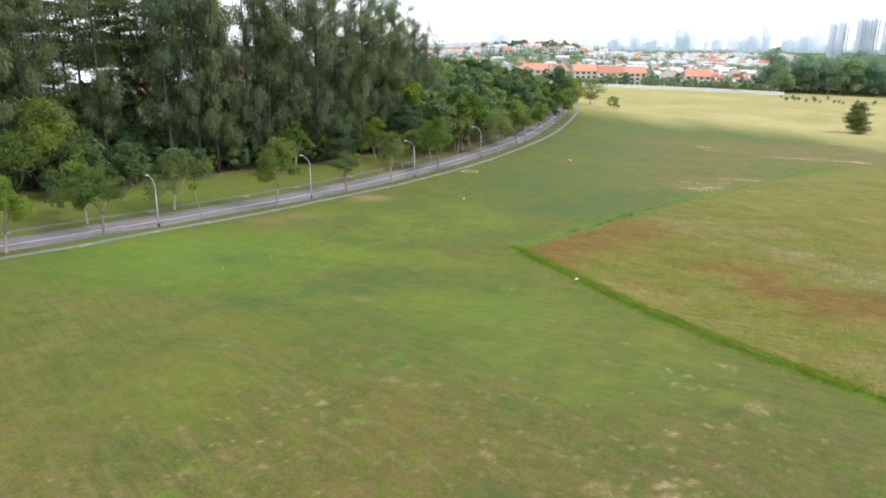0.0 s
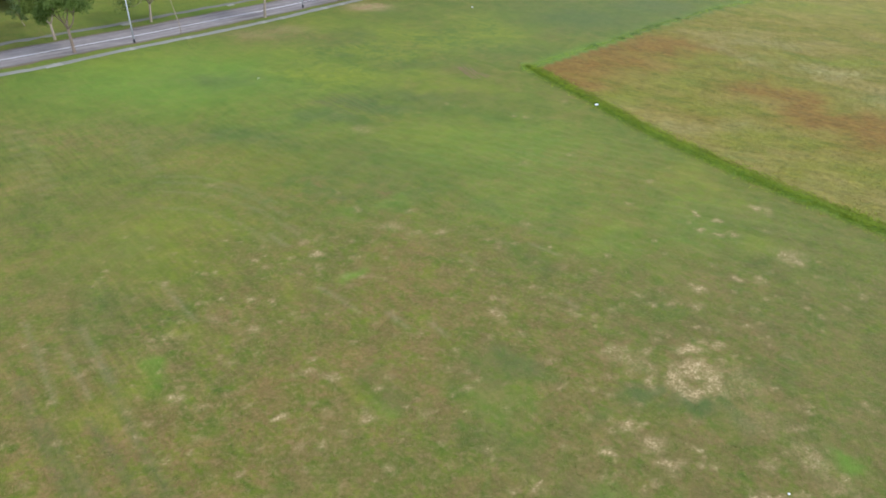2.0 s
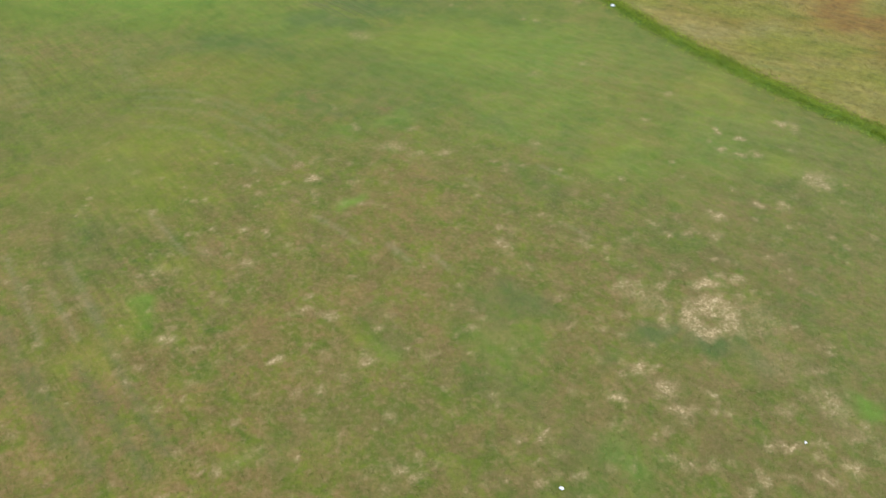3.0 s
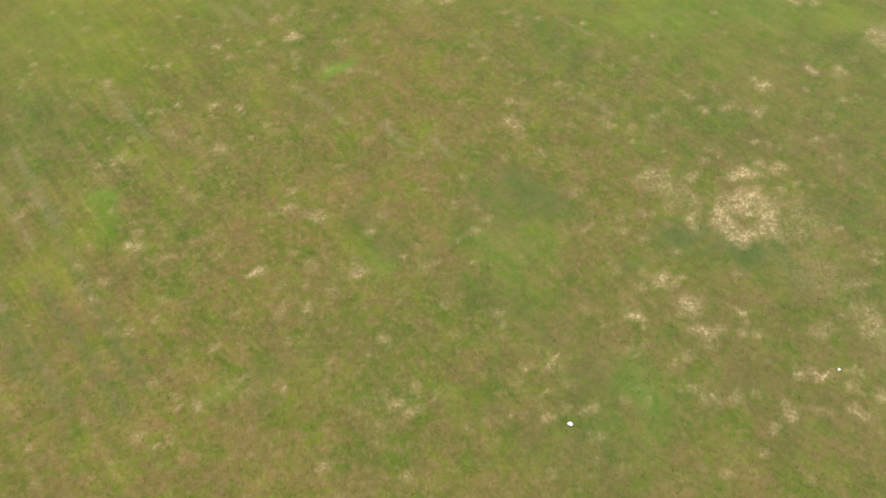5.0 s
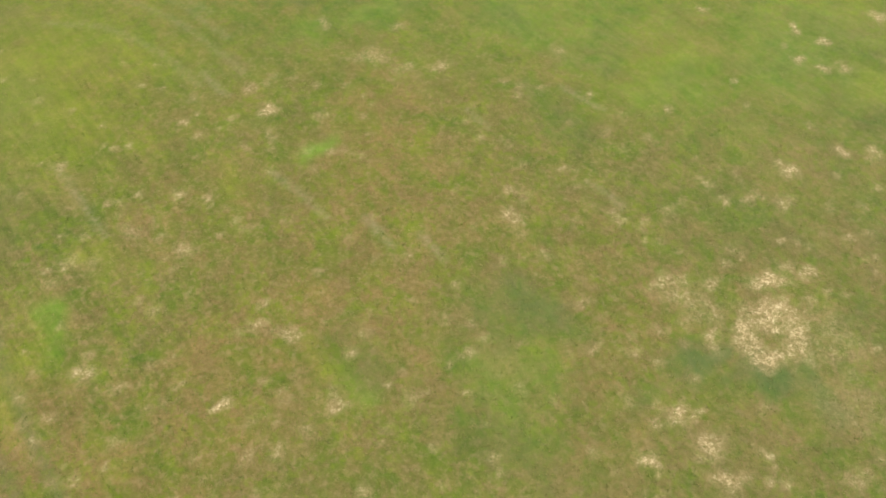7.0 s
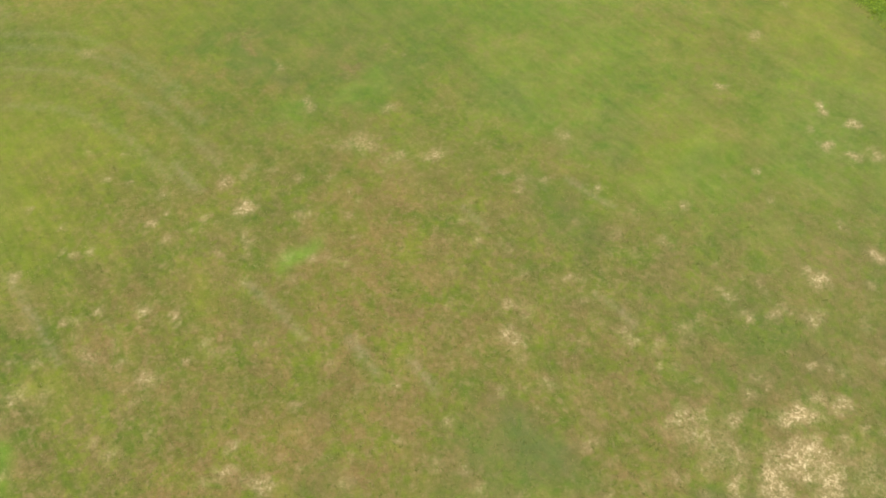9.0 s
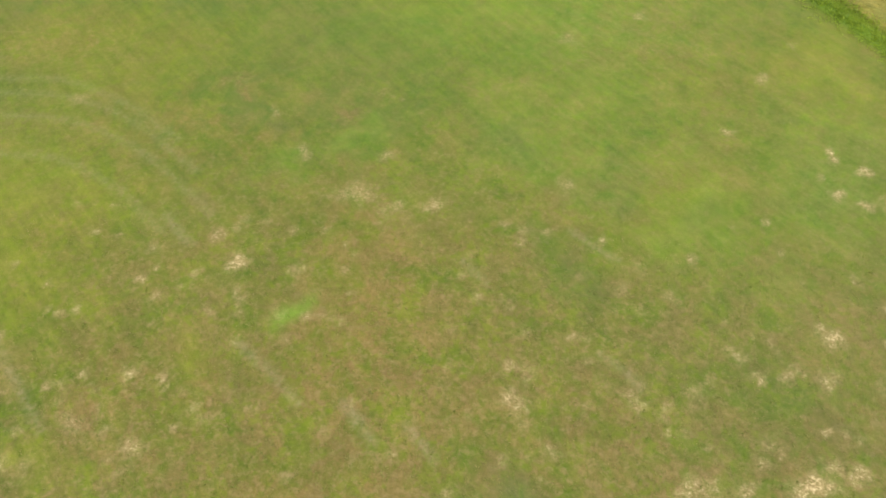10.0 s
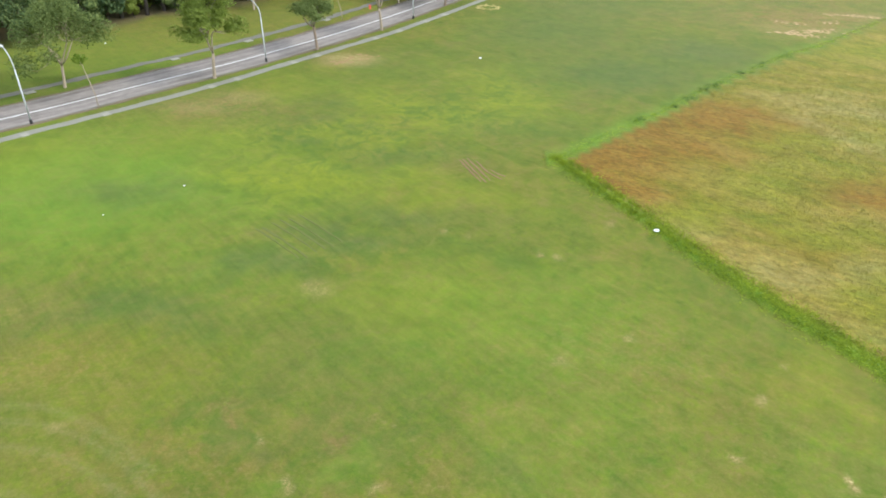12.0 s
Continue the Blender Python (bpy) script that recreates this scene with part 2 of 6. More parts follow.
def per_object(name, a, c, roughness=0.85):
    """Like rough(), with its tone set apart from object to object."""
    m, nt, b = material(name)
    info = nt.nodes.new("ShaderNodeObjectInfo")
    p = place_vector(nt)
    col = ramp(nt, info.outputs["Random"], (0.0, a), (1.0, c))
    col = mixed(nt, 0.6, col, ramp(nt, noise_of(nt, p, 0.6, 5, 0.7), (0.3, (0.75, 0.75, 0.75)), (0.7, (1.15, 1.15, 1.15))), 'MULTIPLY')
    nt.links.new(col, b.inputs["Base Color"])
    b.inputs["Roughness"].default_value = roughness
    return m


def asphalt_material():
    m, nt, b = material("asphalt")
    p = place_vector(nt)
    big, mid, grain = noise_of(nt, p, 0.12, 4, 0.6), noise_of(nt, p, 0.9, 5, 0.7), noise_of(nt, p, 18.0, 3, 0.7)
    col = mixed(nt, big, (0.205, 0.182, 0.166), (0.280, 0.252, 0.230))
    col = mixed(nt, 0.6, col, ramp(nt, mid, (0.32, (0.72, 0.72, 0.72)), (0.7, (1.2, 1.2, 1.2))), 'MULTIPLY')
    col = mixed(nt, 0.5, col, ramp(nt, grain, (0.3, (0.75, 0.75, 0.75)), (0.7, (1.2, 1.2, 1.2))), 'MULTIPLY')
    run = nt.nodes.new("ShaderNodeCombineXYZ")
    nt.links.new(maths(nt, 'MULTIPLY', attribute(nt, "along"), 0.07), run.inputs[0])
    nt.links.new(maths(nt, 'MULTIPLY', attribute(nt, "across"), 0.9), run.inputs[1])
    stain = noise_of(nt, run.outputs[0], 1.0, 5, 0.65, 0.3)
    col = mixed(nt, 0.9, col, ramp(nt, stain, (0.36, (0.62, 0.60, 0.58)), (0.50, (1, 1, 1)), (0.66, (1.18, 1.18, 1.18))), 'MULTIPLY')
    track = ramp(nt, maths(nt, 'ADD', maths(nt, 'MULTIPLY', attribute(nt, "across"), 0.137), 0.5), (0.0, (0.80, 0.76, 0.72)), (0.10, (1.05, 1.05, 1.05)), (0.22, (0.86, 0.85, 0.84)), (0.32, (1.06, 1.06, 1.06)), (0.45, (0.90, 0.90, 0.90)), (0.62, (1.04, 1.04, 1.04)), (0.72, (0.88, 0.87, 0.86)), (0.86, (1.06, 1.06, 1.06)), (1.0, (0.82, 0.79, 0.75)))
    col = mixed(nt, 0.8, col, track, 'MULTIPLY')
    nt.links.new(col, b.inputs["Base Color"])
    b.inputs["Roughness"].default_value = 0.85
    bumped(nt, b, grain, 0.3, 0.01)
    return m


GRASS = grass_ground()
ASPHALT = asphalt_material()
PATHWAY = rough("footpath_concrete", (0.170, 0.170, 0.140), (0.250, 0.246, 0.205), 1.2)
SLAB = rough("pale_concrete_slab", (0.229, 0.229, 0.185), (0.317, 0.308, 0.255), 2.0)
OLD_PATH = rough("old_footpath", (0.112, 0.112, 0.090), (0.190, 0.182, 0.155), 1.4)
KERB = rough("kerb_concrete", (0.150, 0.145, 0.128), (0.220, 0.211, 0.185), 2.0)
LINE = rough("road_line_paint", (0.62, 0.62, 0.61), (0.80, 0.80, 0.79), 3.0, 0.6)
GALVANISED = rough("galvanised_steel", (0.42, 0.44, 0.46), (0.54, 0.56, 0.58), 3.0, 0.5, 0.1, 0.01, 0.3)
BLACK = rough("black_base_paint", (0.02, 0.02, 0.02), (0.04, 0.04, 0.04), 3.0, 0.6)
LAMP_GLASS = rough("lamp_housing", (0.70, 0.72, 0.74), (0.82, 0.83, 0.84), 3.0, 0.4)
BARK = rough("grey_brown_bark", (0.16, 0.115, 0.08), (0.31, 0.24, 0.175), 3.0, 0.95, 0.8, 0.05)
PALE_BARK = rough("pale_bark", (0.26, 0.205, 0.145), (0.41, 0.34, 0.25), 3.0, 0.9, 0.6, 0.03)
DARK_BARK = rough("casuarina_bark", (0.040, 0.034, 0.030), (0.090, 0.076, 0.064), 3.0, 0.95, 0.8, 0.05)
LEAF_ROAD = leafy("street_tree_leaves", (0.156, 0.216, 0.044), (0.236, 0.304, 0.066), (0.336, 0.404, 0.098), 0.55)
LEAF_LONE = leafy("lone_tree_leaves", (0.160, 0.205, 0.084), (0.270, 0.312, 0.130), (0.385, 0.420, 0.185), 0.55)
LEAF_PALE = leafy("pale_tree_leaves", (0.135, 0.190, 0.050), (0.260, 0.320, 0.095), (0.400, 0.450, 0.145), 0.55)
LEAF_WOOD = leafy("woodland_leaves", (0.115, 0.192, 0.070), (0.212, 0.305, 0.112), (0.345, 0.425, 0.160), 0.5)
LEAF_SPRAY = leafy("young_casuarina_needles", (0.118, 0.160, 0.080), (0.225, 0.264, 0.130), (0.340, 0.365, 0.190), 0.55)
LEAF_BRIGHT = leafy("bright_leaves", (0.135, 0.210, 0.026), (0.200, 0.290, 0.038), (0.280, 0.360, 0.060), 0.5)
LEAF_OLIVE = leafy("olive_leaves", (0.140, 0.184, 0.056), (0.202, 0.252, 0.080), (0.284, 0.330, 0.116), 0.5)
LEAF_DARK = leafy("dark_leaves", (0.068, 0.118, 0.054), (0.135, 0.200, 0.082), (0.225, 0.290, 0.115), 0.45)
LEAF_CASUARINA = leafy("casuarina_needles", (0.120, 0.156, 0.092), (0.216, 0.254, 0.142), (0.340, 0.372, 0.200), 0.55)
# far foliage: aerial haze painted in as paler, bluer leaf colours
LEAF_FAR_HAZED = leafy("hazed_far_wood_leaves", (0.158, 0.262, 0.185), (0.290, 0.410, 0.262), (0.445, 0.535, 0.325), 0.6)
LEAF_TOWN_HAZED = leafy("hazed_town_tree_leaves", (0.225, 0.310, 0.215), (0.375, 0.460, 0.305), (0.510, 0.570, 0.370), 0.6)
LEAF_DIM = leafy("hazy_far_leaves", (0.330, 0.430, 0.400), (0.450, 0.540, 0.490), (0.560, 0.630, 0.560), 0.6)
LEAF_VERGE = leafy("long_grass", (0.185, 0.270, 0.016), (0.265, 0.360, 0.026), (0.370, 0.450, 0.056), 0.6)
LEAF_RANK = leafy("rank_grass", (0.090, 0.150, 0.026), (0.130, 0.200, 0.040), (0.180, 0.250, 0.060), 0.5)
LEAF_DRY = leafy("dry_grass", (0.200, 0.190, 0.034), (0.255, 0.222, 0.052), (0.350, 0.290, 0.110), 0.5)
LEAF_TURF = leafy("turf_tufts", (0.110, 0.146, 0.020), (0.150, 0.170, 0.033), (0.236, 0.200, 0.084), 0.45)
WHITE_WALL = per_object("painted_plaster", (0.76, 0.74, 0.70), (0.90, 0.90, 0.89))
CREAM_WALL = per_object("cream_plaster", (0.68, 0.60, 0.46), (0.86, 0.82, 0.74))
RED_ROOF = per_object("orange_roof_tiles", (0.52, 0.215, 0.125), (0.76, 0.330, 0.200))
BROWN_ROOF = per_object("brown_roof_tiles", (0.26, 0.17, 0.14), (0.42, 0.31, 0.26))
PALE_ROOF = per_object("pale_metal_roof", (0.54, 0.52, 0.51), (0.88, 0.88, 0.87))
GLASS, _nt, _b = material("window_glass")
_b.inputs["Base Color"].default_value = (0.055, 0.075, 0.095, 1)
_b.inputs["Roughness"].default_value = 0.12


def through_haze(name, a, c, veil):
    """Cladding of a building miles off: pale colour and a see-through share imitate haze."""
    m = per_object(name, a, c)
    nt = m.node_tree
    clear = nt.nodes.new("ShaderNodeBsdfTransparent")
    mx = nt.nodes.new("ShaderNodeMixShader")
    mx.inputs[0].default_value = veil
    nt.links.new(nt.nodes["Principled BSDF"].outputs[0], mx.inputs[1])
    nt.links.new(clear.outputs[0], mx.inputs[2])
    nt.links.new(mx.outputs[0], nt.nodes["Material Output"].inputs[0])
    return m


# haze painted onto distant towers and ridge as pale blue, partly see-through tones
TOWER = through_haze("hazed_tower_cladding", (0.70, 0.76, 0.82), (0.84, 0.88, 0.92), 0.66)
TOWER_GLASS = through_haze("hazed_tower_glazing", (0.28, 0.38, 0.50), (0.44, 0.54, 0.66), 0.58)
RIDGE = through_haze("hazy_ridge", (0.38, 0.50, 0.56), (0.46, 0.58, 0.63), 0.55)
FAR_TOWER = through_haze("hazed_far_cladding", (0.78, 0.89, 0.98), (0.90, 0.96, 1.0), 0.70)
FAR_GLASS = through_haze("hazed_far_glazing", (0.62, 0.78, 0.92), (0.74, 0.86, 0.96), 0.70)
RED_PAINT = rough("red_paint", (0.62, 0.05, 0.03), (0.75, 0.09, 0.05), 4.0, 0.5)
PLASTIC = rough("white_plastic", (0.74, 0.75, 0.76), (0.86, 0.86, 0.86), 4.0, 0.45)
TAN = rough("tan_sacking", (0.42, 0.31, 0.14), (0.60, 0.46, 0.22), 4.0, 0.8)


# ------------------------------------------------------------------ mesh helpers
def mesh_of(name, verts, faces, mat, smooth=False):
    me = bpy.data.meshes.new(name)
    me.from_pydata(verts, [], faces)
    me.materials.append(mat)
    if smooth:
        me.polygons.foreach_set("use_smooth", [True] * len(me.polygons))
    me.update()
    return me


def part(name, bm, mat, parent=None, label=""):
    """Links a bmesh (or a ready mesh) as one object, under a thing or a part."""
    if isinstance(bm, bmesh.types.BMesh):
        me = bpy.data.meshes.new(name)
        bm.to_mesh(me)
        bm.free()
        me.materials.append(mat)
    else:
        me = bm
    ob = new(name, me)
    ob.parent = parent
    if label:
        tagged(ob, label)
    return ob


def thing(name, label, category, group="", kind=""):
    return tagged(new(name), label, category, group, kind)


def box(bm, cx, cy, cz, sx, sy, sz, bevel=0.0):
    r = bmesh.ops.create_cube(bm, size=1.0, matrix=Matrix.Translation((cx, cy, cz)) @ Matrix.Diagonal((sx, sy, sz, 1)))
    if bevel:
        edges = list({e for v in r["verts"] for e in v.link_edges})
        bmesh.ops.bevel(bm, geom=edges, offset=bevel, segments=2, affect='EDGES')


def tube(points, radii, sides=7, closed=True):
    """Vertices and faces of a tapered tube along the points."""
    verts, faces = [], []
    n = len(points)
    for i, (p, r) in enumerate(zip(points, radii)):
        p = Vector(p)
        d = (Vector(points[min(i + 1, n - 1)]) - Vector(points[max(i - 1, 0)])).normalized()
        a = d.cross(Vector((0.31, 0.95, 0.05))).normalized()
        c = d.cross(a)
        for k in range(sides):
            t = 2 * math.pi * k / sides
            verts.append(p + (a * math.cos(t) + c * math.sin(t)) * r)
    for i in range(n - 1):
        for k in range(sides):
            k2 = (k + 1) % sides
            faces.append((i * sides + k, i * sides + k2, (i + 1) * sides + k2, (i + 1) * sides + k))
    if closed:
        faces.append(tuple(range(sides))[::-1])
        faces.append(tuple((n - 1) * sides + k for k in range(sides)))
    return verts, faces


def joined(pieces):
    verts, faces = [], []
    for v, f in pieces:
        o = len(verts)
        verts += [tuple(p) for p in v]
        faces += [tuple(i + o for i in q) for q in f]
    return verts, faces


def cards(name, centres, normals, ups, length, width, mat):
    """Many small bent leaf clumps (two joined triangles pairs each), each an island of its own."""
    n = len(centres)
    nrm = normals / np.maximum(np.linalg.norm(normals, axis=1), 1e-6)[:, None]
    up = ups - (ups * nrm).sum(1)[:, None] * nrm
    up /= np.maximum(np.linalg.norm(up, axis=1), 1e-6)[:, None]
    side = np.cross(nrm, up)
    L, W = length[:, None], width[:, None]
    v = np.empty((n, 4, 3))
    v[:, 0] = centres - up * L * 0.5
    v[:, 1] = centres + side * W * 0.5 + nrm * W * 0.12
    v[:, 2] = centres + up * L * 0.5
    v[:, 3] = centres - side * W * 0.5 + nrm * W * 0.12
    me = bpy.data.meshes.new(name)
    me.vertices.add(n * 4)
    me.vertices.foreach_set("co", v.reshape(-1))
    me.loops.add(n * 4)
    me.loops.foreach_set("vertex_index", np.arange(n * 4, dtype=np.int32))
    me.polygons.add(n)
    me.polygons.foreach_set("loop_start", np.arange(0, n * 4, 4, dtype=np.int32))
    me.materials.append(mat)
    me.update(calc_edges=True)
    me.validate()
    return me


def slivers(name, centres, normals, ups, length, width, mat):
    """Many slim pointed sprays, one triangle and one island each."""
    n = len(centres)
    nrm = normals / np.maximum(np.linalg.norm(normals, axis=1), 1e-6)[:, None]
    up = ups - (ups * nrm).sum(1)[:, None] * nrm
    up /= np.maximum(np.linalg.norm(up, axis=1), 1e-6)[:, None]
    side = np.cross(nrm, up)
    v = np.empty((n, 3, 3))
    v[:, 0] = centres - up * length[:, None] * 0.4 - side * width[:, None] * 0.5
    v[:, 1] = centres - up * length[:, None] * 0.4 + side * width[:, None] * 0.5
    v[:, 2] = centres + up * length[:, None] * 0.6
    me = bpy.data.meshes.new(name)
    me.vertices.add(n * 3)
    me.vertices.foreach_set("co", v.reshape(-1))
    me.loops.add(n * 3)
    me.loops.foreach_set("vertex_index", np.arange(n * 3, dtype=np.int32))
    me.polygons.add(n)
    me.polygons.foreach_set("loop_start", np.arange(0, n * 3, 3, dtype=np.int32))
    me.materials.append(mat)
    me.update(calc_edges=True)
    return me


def smooth_line(points, step=2.0):
    """An even Catmull-Rom line through the points."""
    P = [np.array(p, float) for p in points]
    P = [2 * P[0] - P[1]] + P + [2 * P[-1] - P[-2]]
    out = []
    for a, b, c, d in zip(P, P[1:], P[2:], P[3:]):
        m = max(2, int(np.linalg.norm(c - b) / step))
        for k in range(m):
            t = k / m
            out.append(0.5 * (2 * b + (c - a) * t + (2 * a - 5 * b + 4 * c - d) * t * t + (3 * b - a - 3 * c + d) * t ** 3))
    out.append(P[-2])
    return np.array(out)


def shifted(line, off):
    """The line moved sideways to its left."""
    d = np.gradient(line, axis=0)
    d /= np.linalg.norm(d, axis=1)[:, None]
    return line + off * np.c_[-d[:, 1], d[:, 0]]


def ribbon(name, line, left, right, top, thick, mat, parent=None, wobble=0.0):
    """A strip with thickness that follows a line over the ground, from `right` to `left` of it."""
    a, b = shifted(line, left), shifted(line, right)
    rng = np.random.default_rng(5)
    if wobble:
        a = a + rng.normal(0, wobble, a.shape)
        b = b + rng.normal(0, wobble, b.shape)
    verts, faces = [], []
    for p, q in zip(a, b):
        for x, y, dz in ((*p, top), (*q, top), (*p, top - thick), (*q, top - thick)):
            verts.append((x, y, float(lie(x, y)) + float(waves(x, y)) + dz))
    for i in range(len(a) - 1):
        o = i * 4
        faces += [(o, o + 1, o + 5, o + 4), (o + 2, o, o + 4, o + 6), (o + 1, o + 3, o + 7, o + 5)]
    return part(name, mesh_of(name, verts, faces, mat), mat, parent)


# ------------------------------------------------------------------ the ground
# boundary of the unmown field: its near edge runs to the right from the corner, its far edge away from it
NEAR_EDGE = smooth_line([(8.4, 121.6), (12.0, 114.8), (16.0, 107.5), (21.1, 98.2), (26.2, 90.5), (30.9, 84.2), (35.4, 78.8), (41.6, 71.9), (60, 53), (90, 25), (130, -10)], 1.5)
FAR_EDGE = smooth_line([(8.4, 121.6), (13.1, 126.4), (18.2, 131.8), (25.5, 139.0), (32.5, 147.0), (42.0, 156.3), (50.0, 164.4), (58.0, 170.7), (67.5, 179.4), (80.5, 191.8), (92.5, 202.5), (118, 220.7), (137, 233), (200, 272), (320, 340)], 1.5)

# foot of the grove
EDGE = smooth_line([(-150, 118), (-112, 130), (-88, 150), (-69, 163), (-55, 178), (-40, 192), (-25, 212), (-13, 236), (-5, 256)], 5.5)

# (x, y, radius x, radius y, strength) of sandy, straw-strewn bare spots on the near turf
BARE = [(-15.2, 67.2, 0.34, 0.52, 1), (-14.9, 65.3, 0.18, 0.38, 0.7), (-16.5, 69.2, 0.23, 0.43, 0.7), (-17.2, 66.6, 0.22, 0.29, 0.6), (-19.3, 64.9, 0.26, 0.33, 0.5), (-20.3, 68.3, 0.23, 0.36, 0.4), (-16, 64.1, 0.36, 0.27, 0.4), (-11.9, 66.8, 0.38, 0.34, 0.5), (-9.1, 72.7, 0.72, 0.65, 0.4), (-17.4, 60.2, 0.17, 0.29, 0.85), (-21.5, 60.1, 0.14, 0.35, 0.75), (-19.2, 60.5, 0.42, 0.39, 0.75), (-22.5, 59.5, 0.21, 0.3, 0.4), (-16.5, 59.4, 0.14, 0.19, 0.55), (-20, 58.6, 0.17, 0.19, 0.5), (-18.2, 56.5, 0.46, 0.44, 0.6), (-19.9, 57.3, 0.27, 0.23, 0.5), (-24.1, 55.3, 0.39, 0.54, 0.5), (-24.9, 54, 0.32, 0.35, 0.35)]
BARE += [(-15.2, 58.4, 0.75, 0.27, 0.35), (-28.4, 59.7, 0.21, 0.31, 0.35), (-12.4, 64.3, 0.44, 0.31, 0.35), (-13.4, 53.3, 0.22, 0.32, 0.6), (-18.8, 52.6, 0.28, 0.32, 0.55), (-18.3, 55.4, 0.26, 0.21, 0.4), (-21.3, 57.7, 0.47, 0.47, 0.45), (-0.3, 59.9, 0.28, 0.28, 1), (0.3, 59.8, 0.49, 0.46, 0.6), (-4.3, 72.1, 0.4, 0.38, 0.5), (6.4, 60.1, 0.45, 0.33, 0.6), (3.9, 62.3, 0.18, 0.25, 0.6), (3.5, 63.7, 0.36, 0.2, 0.5), (9.1, 66.1, 0.37, 0.22, 0.5), (6.3, 66.5, 0.45, 0.33, 0.4), (2.1, 57.1, 0.27, 0.26, 0.4), (-0.1, 65.3, 0.22, 0.27, 0.4), (0.8, 61.5, 0.5, 0.48, 0.4), (9.6, 60.6, 0.42, 0.34, 0.45)]
BARE += [(10.3, 61.5, 0.14, 0.2, 0.6), (13.1, 61.7, 0.29, 0.31, 0.85), (12, 62.9, 0.43, 0.31, 0.55), (14.2, 63.4, 0.22, 0.48, 0.5), (16.5, 61.7, 0.5, 0.37, 0.7), (15, 62, 0.36, 0.21, 0.5), (17.5, 64.1, 0.48, 0.5, 1), (16.8, 64.4, 0.37, 0.28, 0.7), (21.4, 65.9, 0.3, 0.3, 0.95), (23.2, 65.9, 0.38, 0.43, 0.9), (22.7, 65.1, 0.3, 0.24, 0.6), (19.7, 67.9, 0.23, 0.37, 0.5), (19.3, 61.6, 0.18, 0.43, 0.4), (24, 63.5, 0.22, 0.23, 0.5), (20.8, 74, 0.29, 0.36, 0.85), (22, 73.4, 0.41, 0.29, 0.85), (23.5, 73.4, 0.24, 0.43, 0.6), (22.9, 75.9, 0.21, 0.3, 0.6), (27, 74.2, 0.25, 0.38, 0.5)]
BARE += [(26.2, 69.8, 0.2, 0.27, 0.7), (15.5, 59, 0.28, 0.15, 0.9), (19.7, 59.1, 0.28, 0.2, 0.85), (21.1, 59.7, 0.28, 0.16, 0.6), (17.4, 58.3, 0.21, 0.15, 0.7), (9.8, 58, 0.17, 0.18, 0.7), (12.1, 57.1, 0.2, 0.32, 0.7), (13.2, 57.6, 0.17, 0.23, 0.8), (8.4, 55.6, 0.59, 0.34, 0.75), (11.1, 55.8, 0.46, 0.3, 0.75), (14.3, 56, 0.83, 0.4, 1.1), (15.7, 57.1, 0.47, 0.28, 0.75), (16.6, 56.7, 0.4, 0.37, 0.8), (16.7, 55.1, 0.26, 0.22, 0.85), (3.7, 54.4, 0.45, 0.32, 0.4), (9.8, 54.5, 0.16, 0.21, 0.6), (10.6, 52.1, 0.28, 0.63, 0.8), (9.8, 53.7, 0.64, 0.49, 0.5), (16.7, 51.6, 0.56, 0.41, 0.45)]
BARE += [(17.6, 50.4, 0.43, 0.24, 0.45), (17.1, 53, 0.64, 1.07, 0.45), (13.1, 54.2, 0.39, 0.34, 0.8), (14.2, 54.1, 1.56, 0.68, 0.9), (12.5, 52.7, 0.57, 1.21, 1), (15.2, 52.6, 0.51, 1.08, 1), (13.1, 51.3, 0.81, 0.47, 1.1), (14.6, 51.7, 0.5, 0.48, 0.9), (14, 53.2, 0.83, 0.5, 0.9), (-21.6, 49, 0.36, 0.45, 0.8), (-24.1, 49, 0.24, 0.19, 0.5), (-19.8, 48.6, 0.3, 0.22, 0.6), (-18.3, 49.5, 0.3, 0.22, 0.5), (-16.9, 48.9, 0.15, 0.22, 0.9), (-17.4, 50.1, 0.24, 0.22, 0.5), (-14.4, 47.9, 0.24, 0.31, 1.1), (-17.9, 47.6, 0.21, 0.25, 0.45), (-22.3, 46.7, 0.4, 0.18, 0.5), (-22.9, 45.8, 0.2, 0.25, 0.5)]
BARE += [(-11.8, 51.8, 0.5, 0.34, 0.75), (-13.2, 52, 0.37, 0.3, 0.7), (-14.5, 51.8, 0.31, 0.3, 0.4), (-9, 48.2, 0.39, 0.44, 0.75), (-11.7, 48.4, 0.27, 0.27, 0.5), (-10.1, 46.5, 0.35, 0.32, 0.5), (-11.5, 45.6, 0.26, 0.38, 0.65), (-12.9, 45.1, 0.28, 0.38, 0.5), (-12.8, 47, 0.29, 0.33, 0.35), (-7.1, 43.9, 0.28, 0.36, 0.7), (-6.4, 40.4, 0.32, 0.39, 0.75), (-5.5, 40.1, 0.24, 0.33, 0.85), (-5.3, 41.3, 0.16, 0.34, 0.65), (-15.5, 40.5, 0.13, 0.09, 0.7), (-17.1, 40, 0.21, 0.12, 0.75), (-17.3, 40.6, 0.21, 0.24, 0.4), (-4.4, 48.8, 0.12, 0.14, 0.75), (-5.2, 48.6, 0.42, 0.47, 0.4), (-11.5, 47.2, 0.18, 0.17, 0.5)]
